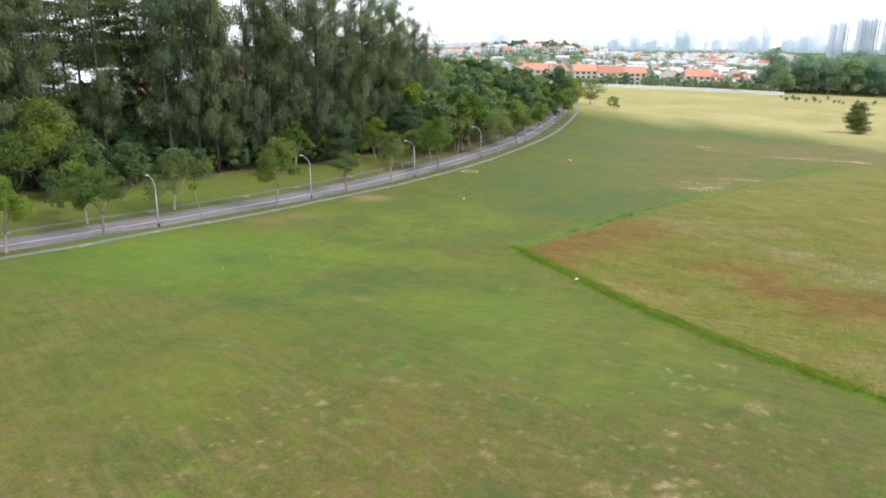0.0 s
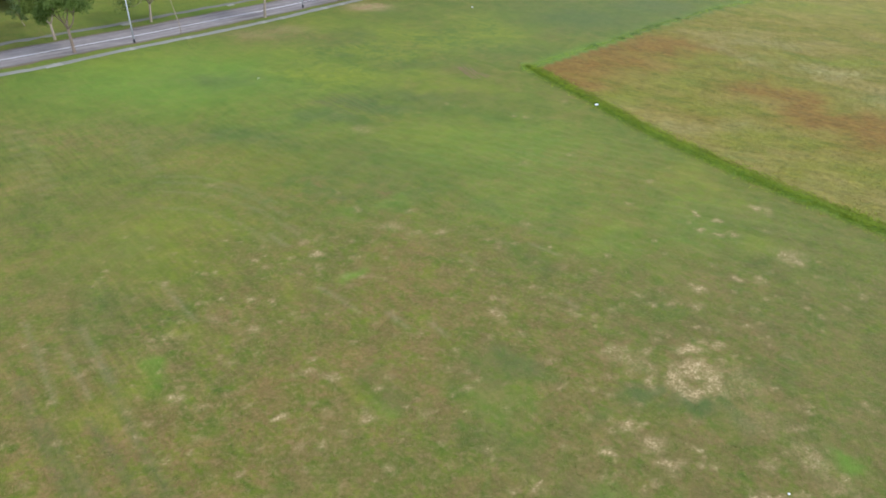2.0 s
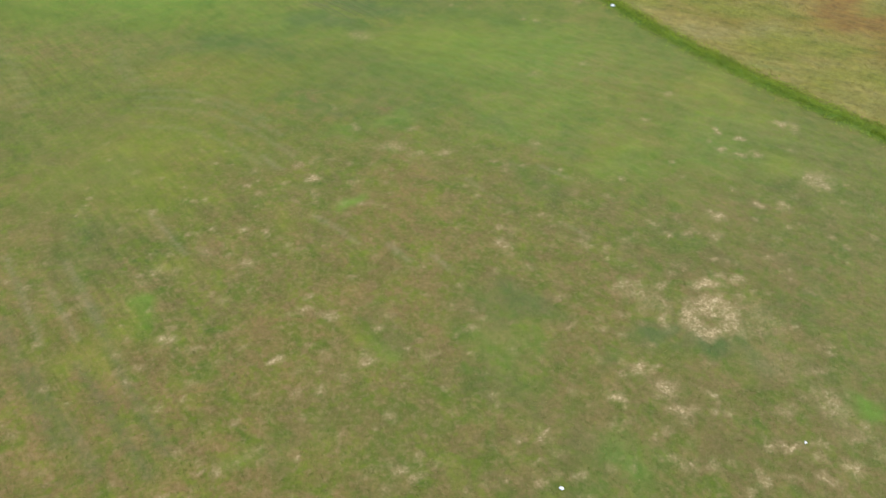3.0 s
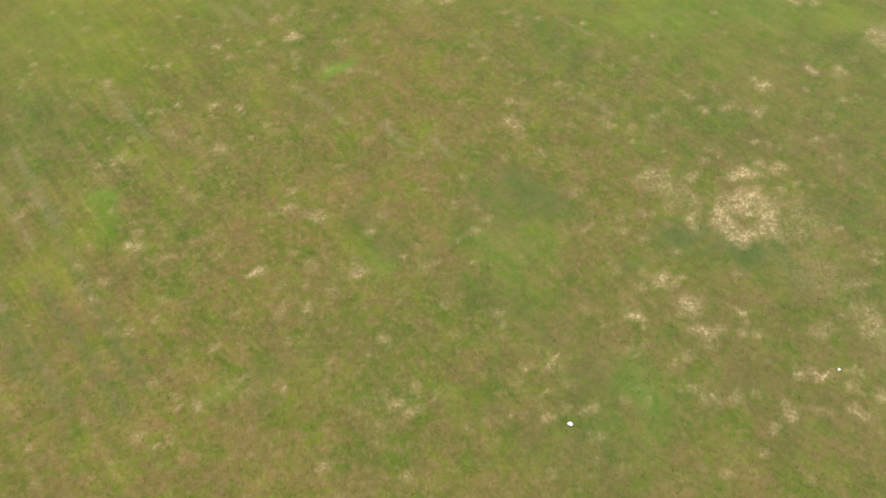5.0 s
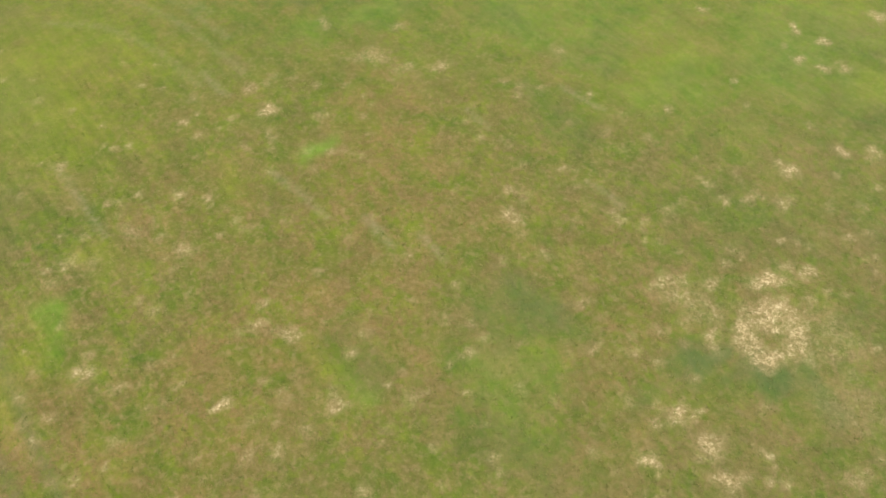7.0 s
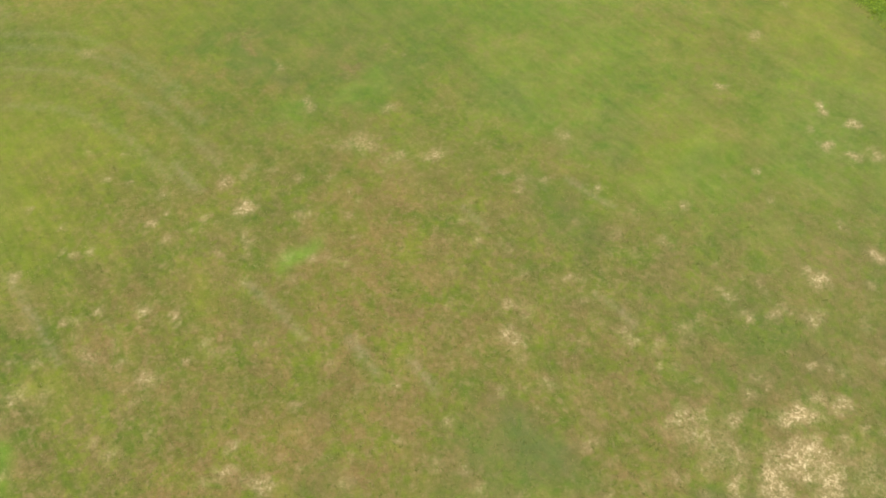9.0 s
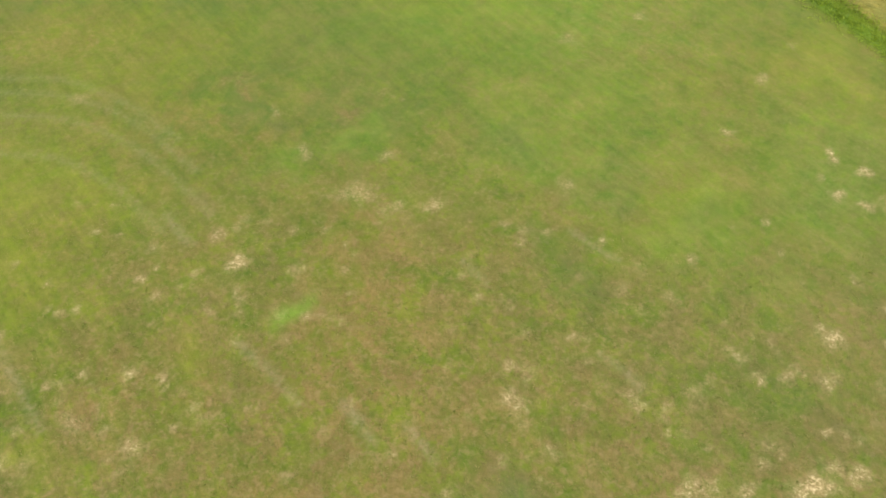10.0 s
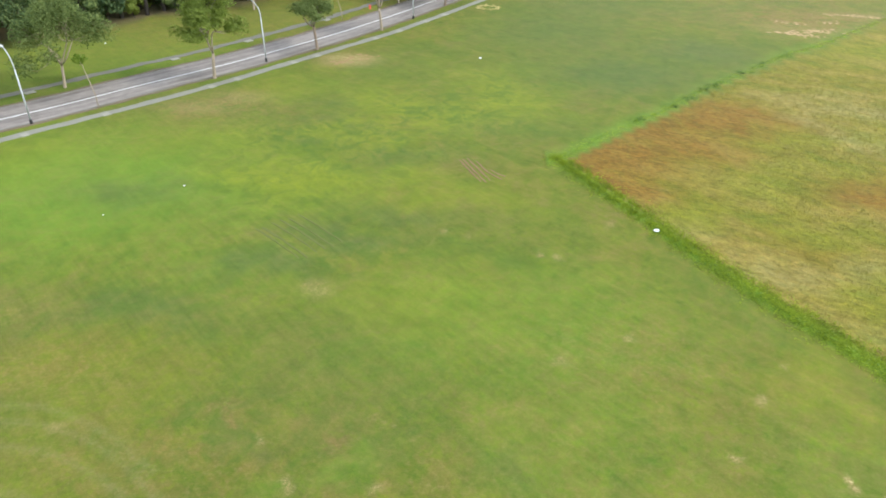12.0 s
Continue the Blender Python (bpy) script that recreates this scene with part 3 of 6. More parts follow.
BARE += [(-17.9, 42, 0.13, 0.18, 0.4), (-6.3, 46.9, 0.23, 0.26, 0.35), (-15, 44.9, 0.17, 0.32, 0.35), (4.1, 51.6, 0.28, 0.19, 0.65), (7.8, 52.7, 0.32, 0.23, 0.4), (5.6, 48.7, 0.27, 0.31, 0.6), (7, 48.6, 0.18, 0.32, 0.65), (8.1, 48, 0.48, 0.42, 1), (9, 48.3, 0.18, 0.28, 0.85), (6.1, 45.9, 0.4, 0.36, 1), (6.7, 45.4, 0.17, 0.19, 0.75), (9.5, 46.7, 0.7, 0.55, 0.8), (10, 45.1, 0.69, 0.3, 0.95), (8.6, 46.1, 0.23, 0.33, 0.65), (12, 46.4, 0.26, 0.28, 0.8), (13, 45.1, 0.23, 0.27, 0.8), (12.1, 44.7, 0.17, 0.17, 0.8), (10.1, 44.3, 0.45, 0.26, 0.4), (1.3, 42.8, 0.3, 0.35, 0.85)]
BARE += [(0.2, 42.7, 0.22, 0.15, 0.65), (1.8, 43.1, 0.17, 0.24, 1), (8.1, 42.8, 0.17, 0.28, 0.8), (7.5, 42.9, 0.17, 0.18, 0.65), (5.6, 43.4, 0.17, 0.18, 0.65), (6.1, 43.7, 0.22, 0.25, 0.5), (6.8, 44.2, 0.17, 0.31, 0.5), (15.5, 42.8, 0.55, 0.2, 1), (14.3, 42.6, 0.28, 0.26, 0.75), (16.6, 43, 0.11, 0.13, 1), (17.5, 42.8, 0.39, 0.14, 0.85), (9.1, 41.7, 0.33, 0.24, 0.8), (8.2, 41.6, 0.16, 0.15, 0.65), (9.9, 41.2, 0.22, 0.3, 0.6), (11, 41.1, 0.32, 0.36, 0.6), (12.2, 41.7, 0.22, 0.31, 0.5), (3.2, 40.5, 0.34, 0.25, 0.65), (2.6, 41.7, 0.27, 0.29, 0.5), (-0.6, 39.9, 0.16, 0.16, 0.75)]
BARE += [(1.3, 41.1, 0.27, 0.11, 0.55), (13.3, 40.5, 0.35, 0.34, 0.8), (16.8, 40.5, 0.37, 0.32, 0.85), (17.2, 41.9, 0.38, 0.26, 0.6), (18.9, 48.4, 0.42, 0.23, 0.55), (17.4, 47.5, 0.18, 0.23, 0.45), (16.2, 45.3, 0.57, 0.42, 0.5), (18.6, 46.6, 0.35, 0.6, 0.5), (6, 41.9, 0.14, 0.09, 0.55), (-12.6, 75.6, 0.29, 0.45, 0.65), (-7.6, 75.6, 0.36, 0.35, 0.5), (-9.1, 72.6, 0.9, 0.64, 0.5), (-4.3, 72, 0.48, 0.4, 0.6), (-7.2, 71.2, 0.34, 0.44, 0.35), (-15.1, 79, 0.22, 0.33, 0.5), (-27.6, 79.4, 0.45, 0.37, 0.4), (-20.3, 68.3, 0.26, 0.44, 0.5), (-16.5, 69.1, 0.23, 0.3, 0.6), (-15.5, 69.7, 0.27, 0.26, 0.5)]
BARE += [(21, 77.3, 0.29, 0.4, 0.85), (18, 84.4, 0.24, 0.33, 0.5), (14.7, 78.9, 0.48, 0.23, 0.55), (22.4, 75.9, 0.36, 0.33, 0.65), (19.7, 75.3, 0.21, 0.27, 0.5), (23.2, 73.3, 0.21, 0.42, 0.6), (3.7, 74.2, 0.42, 0.38, 0.5), (21.2, 88, 0.25, 0.29, 0.45), (9.3, 55, 1.22, 0.66, 0.5), (27.5, 79.1, 0.45, 0.51, 0.9), (28.6, 78.6, 0.33, 1.01, 0.5), (27.4, 69.7, 1.1, 1.23, 0.6), (26.9, 70.3, 0.35, 0.41, 0.8), (27.8, 68.9, 0.35, 0.4, 0.8), (20.5, 73.7, 0.31, 0.44, 0.55), (31.3, 63.8, 0.37, 0.36, 0.55), (25.4, 58.7, 0.21, 0.23, 0.55), (26.1, 63.2, 0.18, 0.35, 0.45), (19.1, 45.8, 0.76, 1.02, 0.55)]
BARE += [(18.8, 41.4, 0.57, 0.45, 0.75), (19.7, 43.4, 0.93, 0.38, 0.55), (17.2, 52.6, 1.32, 1.23, 0.38), (16.9, 49, 1.83, 1.38, 0.25), (9.2, 55.7, 0.65, 0.52, 0.6), (10.8, 54, 0.4, 1.23, 0.5), (19.7, 48.4, 0.58, 0.28, 0.5), (20.6, 42.4, 0.45, 0.47, 0.5)]
# bare spots and streaks farther out
BARE_FAR = [(-19.3, 155.2, 3.6, 2.2, .85), (-31.0, 138.0, 3.4, 1.6, .42), (-36.0, 133.5, 3.8, 1.8, .36), (59, 182.6, 7, 3, .3), (76.7, 194.9, 6, 2, .3), (113, 237, 12, 3, .3)]
BARE_FAR += [(-4.3, 104.9, .25, .25, .6), (-5.1, 103.4, .25, .25, .6), (-1.7, 104.1, .22, .22, .5), (4.6, 101.9, .3, .3, .6), (6.3, 101.3, .35, .35, .7), (10.3, 90.6, .4, .4, .5), (17.8, 83.9, .4, .4, .5), (4.6, 87.5, .6, .5, .4), (11.8, 107.4, .5, .5, .4), (-14.2, 95.4, 1.2, 1, .4), (205, 470, 26, 12, .5), (230, 330, 20, 8, .3), (190.0, 435.1, 14.96, 6.75, 0.8), (116.2, 445.6, 20.39, 7.17, 0.6), (179.8, 361.3, 11.07, 6.26, 0.5), (126.1, 366.5, 14.01, 4.79, 0.4)]
# worn brown turf, lush turf, yellow-green turf and dark deep turf, as (x, y, radius x, radius y, strength)
WORN = [(-24, 192, 9, 6, .4), (-35, 134.5, 8, 4, 1), (112, 238, 30, 9, .8), (85, 248, 22, 9, .7), (130, 258, 45, 13, .9), (-62, 166, 12, 3.5, .85), (-48, 177, 10, 3, .7), (0, 46, 60, 34, .78), (10, 52, 10, 9, .7), (14, 43, 8, 5, .7), (-8, 71, 8, 6, .6)]
WORN += [(-33, 135, 10, 5, .9), (-31, 129, 8, 4, .6), (-20, 155, 7, 4, .5), (68, 190, 24, 9, .9), (100, 246, 30, 12, .8), (85, 250, 22, 10, .8), (130, 232, 24, 8, .9), (8, 88, 9, 6, .5), (66, 210, 18, 10, .7), (54, 194, 11, 6, .5), (75, 232, 26, 12, .8), (110, 252, 40, 14, 1), (140, 240, 24, 10, 1), (90, 268, 30, 10, .7), (-12, 122, 4, 2.5, .4), (-32, 84, 8, 4, .55), (-44, 90, 10, 5, .6), (-18, 74, 7, 3, .5)]
LUSH = [(-42, 112, 20, 13, .9), (2, 92, 13, 8, .5), (5, 80, 9, 6, .4), (-60, 150, 30, 14, .5), (20, 76, 6, 6, .35), (-24, 98, 9, 6, .4)]
LIME = [(-17.5, 114.5, 6, 4, 1), (-24, 115.5, 5, 3.5, .8), (-3.5, 133, 6, 5, .9), (4, 138, 6, 5, .9), (-9.4, 116.5, 4, 2.5, .8), (-12, 138, 5, 5, .8), (-14.4, 128, 6, 5, .8), (3, 147, 6, 6, .8), (25.5, 70.5, 2.4, 1.8, .6), (-8, 94, 8, 4, .3), (-52, 118, 8, 5, .5), (-30, 124, 8, 5, .5), (-2, 112, 7, 3, .5), (-26, 141, 6, 4, .5)]
DEEP_AND_SHADE = [(5, 42, 8, 6, .3), (-21.4, 131.7, 2.6, 0.7, .75), (-18.2, 136.3, 2.6, 0.7, .75), (-9.9, 123.4, 2.2, 0.7, .75), (-14.3, 128.0, 2.6, 0.7, .75), (-19.2, 124.5, 2.6, 0.7, .75), (16, 46, 15, 12, .3), (20, 60, 12, 13, .3), (-19.5, 98.4, 5, 2.0, .8), (-13.5, 103.5, 5, 1.8, .8), (-27, 91.5, 7, 2.2, .7), (-6.5, 108, 5, 1.7, .6), (-36, 111, 4.5, 2.6, .7)]
# mostly cloud shade over the middle field, painted in as dark turf
DEEP_AND_SHADE += [(22, 153, 12, 8, .9), (37, 165, 10, 8, .9), (16, 174, 12, 14, .6), (21, 197, 14, 14, .6), (45, 244, 22, 20, .6), (92, 300, 42, 22, .5), (107, 282, 30, 12, .4), (3, 130, 7, 5, .3), (-7, 121, 5, 2.4, .4)]
# the same for the near turf, one patch by one
DEEP_AND_SHADE += [(-0.3, 53.4, 2.56, 2.12, 0.75), (-1, 50.5, 1.54, 1.42, 0.4), (8.7, 50.9, 1.39, 1.05, 1), (12.8, 49.6, 2.75, 1.21, 1), (16.2, 49.8, 1.53, 1.17, 0.7), (5.3, 40.7, 1.46, 1.43, 0.5), (21.2, 56, 1.67, 4.75, 0.45), (18.4, 55.6, 0.99, 1.15, 0.5), (-29, 57.8, 2.01, 3.02, 0.4), (1.3, 46.3, 1.16, 1.6, 0.4), (-12.8, 42.5, 1.63, 1.49, 0.3), (-7.9, 53.1, 1.27, 1.53, 0.3), (-6.5, 51, 1.54, 1.44, 0.4), (-1.2, 78.1, 2.58, 2.09, 0.35), (5.5, 74.6, 2.47, 1.93, 0.35), (-16.4, 78.7, 1.66, 1.66, 0.5), (12, 70.9, 2.03, 1.36, 0.4), (7.8, 50.6, 1.88, 1.65, 0.7), (-30, 56.1, 2.45, 2.88, 0.35)]
DEEP_AND_SHADE += [(-11.8, 83.4, 6.99, 7.97, 0.3), (-32.2, 67.2, 2.87, 3.92, 0.35), (4.4, 68.2, 2.3, 2.31, 0.4)]
LUSH += [(-11.4, 65.7, 0.93, 0.87, 0.9), (-25.1, 51.8, 0.87, 0.92, 0.9), (5.3, 40.7, 1.6, 1.43, 0.6), (19.7, 44.7, 0.81, 0.99, 1), (-7.9, 49.5, 1.21, 0.87, 0.45), (-15.7, 40.8, 0.79, 0.88, 0.4), (12.1, 70.9, 3.96, 3.19, 0.5), (0.5, 49.2, 1.81, 2.07, 0.4), (-9.3, 77.6, 2.19, 1.3, 0.5), (1.3, 76.7, 3.99, 3.03, 0.4), (-13.2, 74.4, 1.76, 1.46, 0.5)]
LIME += [(-30.3, 68.4, 4.94, 5.25, 0.75), (-26, 70, 6, 4, 0.3), (-25.2, 84.2, 8.64, 4.72, 0.3), (23.5, 85, 3.19, 4.84, 0.42), (-15.9, 61.6, 1.41, 0.99, 0.5), (-25.4, 48.8, 1.49, 1.95, 0.5), (-21.8, 56.8, 0.83, 0.83, 0.6), (-8.3, 50.9, 1.08, 0.72, 0.5), (11.5, 72.1, 4, 3.26, 0.4), (-27.4, 66.1, 1.58, 3.12, 0.4)]
WORN += [(-26.1, 55, 2.91, 2.74, 0.9), (-20.5, 66.8, 2.62, 2.93, 0.8), (-18.5, 58.7, 3.06, 1.88, 0.9), (14.2, 46.7, 2.64, 1.25, 0.95), (9.7, 55.4, 2.64, 1.49, 0.95), (4.3, 58.1, 3.06, 2.21, 0.8), (-19.2, 46.4, 2.59, 2.42, 0.8), (-13.8, 43.6, 2.21, 1.54, 0.8), (-2.2, 57.8, 1.69, 1.73, 0.7), (-3.3, 44.6, 1.97, 1.82, 0.6), (13.6, 58.5, 3.09, 1.89, 0.7), (-11.6, 57.7, 2.7, 1.76, 0.6), (-7.4, 67, 3.01, 2.78, 0.7), (-16.7, 80.7, 1.51, 0.82, 1), (-11.7, 80, 0.9, 1.01, 0.9), (8.4, 85.8, 2.41, 1.95, 0.6), (-9.1, 80.2, 1.51, 0.56, 0.7), (-24, 54, 3.16, 2.59, 0.95)]
DEEP_AND_SHADE += [(-0.4, 46.5, 3.19, 2.24, 0.35), (3.5, 42.2, 3, 1.76, 0.45), (0.1, 47.7, 5, 3.43, 0.3), (2, 39.8, 3.15, 1.37, 0.35)]
MOWN = [(-48, 83, 9, 9, 1), (-26, 52, 7, 12, .9), (-18, 104, 5, 5, .9), (-28, 92, 10, 6, .6)]
RUST = [(11.0, 120.5, 3.5, 3.5, 1), (13.8, 116.2, 3.5, 3, 1), (15.8, 124.5, 5, 4, 1), (19.5, 119.5, 4, 3, .6), (22, 131, 5, 4, .95), (22.5, 125.5, 5, 3.5, .9), (29, 135.2, 6, 4, 1), (30.5, 140.3, 4, 3, .8), (36, 136.8, 5, 3, .95), (29.5, 127, 4, 2.5, .5), (17.5, 121.5, 6, 5, .8), (26, 131, 7, 5, .7), (33, 133, 6, 4, .6), (12.6, 122.8, 4, 3, 1), (25.5, 136, 5, 3, .9)]
RUST += [(42.5, 114.6, 5, 3, 1), (45, 111.2, 4, 3.4, 1), (44.6, 107.4, 4, 3, 1), (46.5, 103.4, 4.5, 3.2, 1), (49.5, 100.6, 5, 3.2, 1), (51, 97.4, 5, 3, .9), (54, 102.6, 6, 3.2, 1), (40.6, 118, 4, 2, .7), (58, 99, 7, 4, 1), (65, 95, 8, 4.6, 1), (73, 90, 9, 5.5, .9), (30, 104, 3, 2, .35)]
# rough turf with dark tussocks
RANK = [(-16, 125, 12, 10, 1), (-4, 134, 12, 10, 1), (5, 145, 10, 10, .8), (-22, 112, 8, 6, .7), (-27, 92, 9, 3, .7), (-15, 102, 10, 4, .8), (20, 150, 14, 10, .5), (-17, 79, 8, 5, .6), (-9, 79, 6, 4, .6)]
# pale straw laid flat, and greener strips, in the unmown field
STRAW = [(24.5, 99.5, 4, 2.2, .6), (31, 91, 7, 3, .3), (38, 83, 7, 3.5, .3), (19, 107, 3, 2, .5), (42.1, 137, 1.8, 2.8, .8), (44, 132, 2.2, 2, .8), (47, 129.8, 3, 2, .6), (42.5, 144.5, 5, 1.6, .5), (48, 146, 5, 2, .5), (56, 125, 6, 3, .9), (62, 113, 9, 4, .8), (72, 108, 9, 5, .7), (50, 78, 8, 5, .7), (52, 140, 9, 2.5, .7), (33, 100, 3.5, 1.6, .6)]
GREENER = [(36, 129.5, 4.5, 2.4, 1.2), (40.5, 129.3, 3, 2, 1), (27.8, 117, 5, 3, .9), (20.5, 110, 4, 2.5, .8), (34, 121, 6, 2.5, .7), (47, 116, 3.5, 2.6, 1.1), (49.5, 112, 4, 2, .9), (60.5, 130.8, 3.5, 1.6, 1.2), (65, 129.6, 3.5, 1.2, 1.1), (44, 88, 9, 3, .6), (52, 131, 4, 1.6, .6), (33, 107, 5, 2.5, .6), (70, 168, 18, 6, .6), (36, 97, 6, 2.2, .6), (108, 208, 16, 5, 1), (122, 211, 8, 4, .9)]


# pale scuffed lines and darker wheel lines that the mower left, and the bends where it turned
PALE_LINES = [((-30.8, 56.1), (-28.0, 52.6), (-26.2, 50.5)), ((-30.5, 53.1), (-28.8, 50.9), (-27.1, 48.9)), ((-35.2, 56.5), (-31.7, 51.9), (-29.1, 48.3)), ((-28.7, 53.1), (-27.6, 51.9), (-26.4, 50.5)), ((-13.9, 62.1), (-11.9, 60.5), (-10.6, 59.1)), ((-27.0, 62.2), (-25.2, 60.2), (-23.7, 58.4)), ((-19.9, 70.4), (-19.2, 69.5), (-18.4, 68.6)), ((-8.0, 58.8), (-7.3, 58.0), (-6.7, 57.3)), ((-14.2, 62.4), (-13.0, 61.5), (-11.8, 60.5)), ((-8.4, 59.4), (-7.5, 58.5), (-6.7, 57.4)), ((3.8, 70.5), (5.1, 69.4), (6.3, 68.6)), ((-19.9, 70.3), (-19.0, 69.5), (-18.0, 68.4)), ((-2.5, 68.1), (-1.9, 67.4), (-1.2, 66.7)), ((-25.4, 60.2), (-24.1, 58.9), (-22.7, 57.3)), ((-5.2, 58.3), (-4.4, 57.5), (-3.7, 56.6)), ((4.8, 62.6), (6.0, 61.7), (6.7, 60.7))]
DARK_LINES = [((-28.8, 46.4), (-24.8, 42.0), (-22.3, 39.5)), ((-26.3, 47.0), (-22.6, 42.9), (-19.6, 39.6)), ((-27.6, 52.1), (-23.0, 45.8), (-19.1, 41.1)), ((-32.4, 50.2), (-28.7, 45.5), (-25.1, 41.2)), ((-25.0, 42.7), (-23.7, 41.2), (-22.4, 39.8))]
TURN_LINES = [((-54.1, 90.9), (-48.5, 82.4), (-45.1, 76.6)), ((-52.6, 91.1), (-47.3, 83.4), (-43.2, 76.0)), ((-50.7, 89.3), (-44.9, 81.1), (-43.0, 77.5)), ((-33.9, 81.0), (-29.3, 81.1), (-24.7, 79.2), (-20.7, 76.4)), ((-32.6, 77.7), (-27.8, 77.5), (-22.5, 75.1), (-17.3, 70.6)), ((-31.5, 74.5), (-27.5, 74.3), (-23.1, 72.1), (-20.0, 69.2)), ((-33.4, 79.7), (-28.5, 79.6), (-23.5, 77.5), (-19.0, 73.9)), ((-40.0, 89.5), (-36.9, 84.4), (-34.7, 82.1)), ((-39.2, 89.6), (-36.3, 84.9), (-34.4, 82.9))]


def axis_steps(lo, dense_lo, dense_hi, hi, step, grow=1.09, cap=120.0):
    mid = list(np.arange(dense_lo, dense_hi, step))
    out, s, v = [], step, dense_hi
    while v < hi:
        out.append(v)
        s = min(s * grow, cap)
        v += s
    out.append(hi)
    low, s, v = [], step, dense_lo - step
    while v > lo:
        low.append(v)
        s = min(s * grow, cap)
        v -= s
    low.append(lo)
    return np.array(low[::-1] + mid + out)


def inside_dry(x, y):
    """1 inside the unmown field, 0 outside, from its two edges; soft over about a metre."""
    ang_y = np.interp(x, NEAR_EDGE[:, 0], NEAR_EDGE[:, 1])
    top_y = np.interp(x, FAR_EDGE[:, 0], FAR_EDGE[:, 1])
    d = np.minimum((y - ang_y) * 0.66, (top_y - y) * 0.72)
    d = np.where(x < 8.4, -5, d)
    return np.clip((d - 0.9) / 0.5 + 0.2, 0, 1)


rng_s = np.random.default_rng(11)
SPECKS = np.c_[rng_s.uniform(-34, 34, 520), 30 + 42 * rng_s.random(520) ** 1.3, rng_s.uniform(0.12, 0.30, 520), 0.30 + 0.42 * rng_s.random(520) ** 1.6]


def cover(x, y):
    """What grows or lies bare at each place, with far sun and cloud shade painted in: the shares that the turf material
    mixes by.
    """
    out = {}
    # patches have wavering outlines
    bx = x + 1.3 * np.sin(y * 0.55 + 1.7 * np.sin(x * 0.21)) + 0.5 * np.sin(y * 1.7 + x)
    by = y + 1.1 * np.sin(x * 0.47 + 1.4 * np.sin(y * 0.33)) + 0.5 * np.sin(x * 1.9 - y * 0.6)
    sx_ = x + 0.18 * np.sin(y * 2.3 + 1.1 * np.sin(x * 1.3)) + 0.12 * np.sin(y * 4.9 + x * 2.0)
    sy_ = y + 0.18 * np.sin(x * 2.1 + 1.3 * np.sin(y * 1.1)) + 0.12 * np.sin(x * 5.3 - y * 1.6)
    for key, spots in (("bare", BARE + BARE_FAR), ("worn", WORN), ("lush", LUSH), ("lime", LIME), ("deep_and_shade", DEEP_AND_SHADE), ("mown", MOWN), ("rust", RUST), ("straw", STRAW), ("greener", GREENER), ("rank", RANK)):
        f = np.zeros(x.shape)
        wx, wy = (sx_, sy_) if key == "bare" else (bx, by)
        for s in spots:
            cx, cy, rx, ry, k = s
            reach = 2.6 * max(rx, ry)
            sel = (abs(wx - cx) < reach) & (abs(wy - cy) < reach)
            q = np.hypot((wx[sel] - cx) / rx, (wy[sel] - cy) / ry)
            f[sel] = np.maximum(f[sel], k * np.clip(1.45 - 0.72 * q, 0, 1) ** 1.4 if key == "bare" else np.minimum(k, (1.4 if key == "rust" else 1.15) * k * np.exp(-q ** 2 * 0.8)))
        out[key] = f
    for cx, cy, r, k in SPECKS:
        sel = (abs(x - cx) < 1.2) & (abs(y - cy) < 1.2)
        out["bare"][sel] = np.maximum(out["bare"][sel], k * np.clip(1.7 - np.hypot(x[sel] - cx, y[sel] - cy) / r, 0, 1))
    # one straw-strewn ring keeps a green heart
    out["bare"] = out["bare"] * (1 - 0.75 * np.exp(-(((x - 13.9) / 0.42) ** 2 + ((y - 52.2) / 0.30) ** 2)))
    # lines left by wheels and by the mower
    for key, wide, strong, runs in (("pale", 0.20, 0.8, PALE_LINES), ("pale", 0.30, 0.40, [smooth_line(r, 1.0) for r in TURN_LINES]), ("dark", 0.34, 1.0, DARK_LINES)):
        f = out.get(key, np.zeros(x.shape))
        for run in runs:
            for a, b in zip(run, run[1:]):
                ux, uy = b[0] - a[0], b[1] - a[1]
                ln2 = ux * ux + uy * uy
                sel = (abs(x - (a[0] + b[0]) / 2) < abs(ux) / 2 + 1.5) & (abs(y - (a[1] + b[1]) / 2) < abs(uy) / 2 + 1.5)
                h = np.clip(((x[sel] - a[0]) * ux + (y[sel] - a[1]) * uy) / ln2, 0, 1)
                d = np.hypot(x[sel] - a[0] - h * ux, y[sel] - a[1] - h * uy)
                f[sel] = np.maximum(f[sel], strong * np.exp(-(d / wide) ** 2))
        out[key] = f
    # bare earth under the trees of the grove, duller grass between them and the road
    under = np.full(x.shape, -99.0)
    box_ = (x > -160) & (x < 20) & (y > 60) & (y < 320)
    gap = np.full(box_.sum(), 1e9)
    for a, b in zip(EDGE, EDGE[1:]):
        d = np.hypot(x[box_] - a[0], y[box_] - a[1])
        side = (b[0] - a[0]) * (y[box_] - a[1]) - (b[1] - a[1]) * (x[box_] - a[0])
        near = d < abs(gap)
        gap[near] = np.where(side[near] > 0, d[near], -d[near])
    under[box_] = gap
    out["litter"] = np.clip((under + 3.5 + 1.5 * np.sin(x * 0.4 + y * 0.3)) / 4.0, 0, 1) * (under < 900)
    verge = np.clip((under + 26) / 8, 0, 1) * (under < 900)
    out["worn"] = np.maximum(out["worn"], 0.5 * verge)
    out["lime"] = np.maximum(out["lime"], 0.38 * verge)
    out["dry"] = inside_dry(x, y)
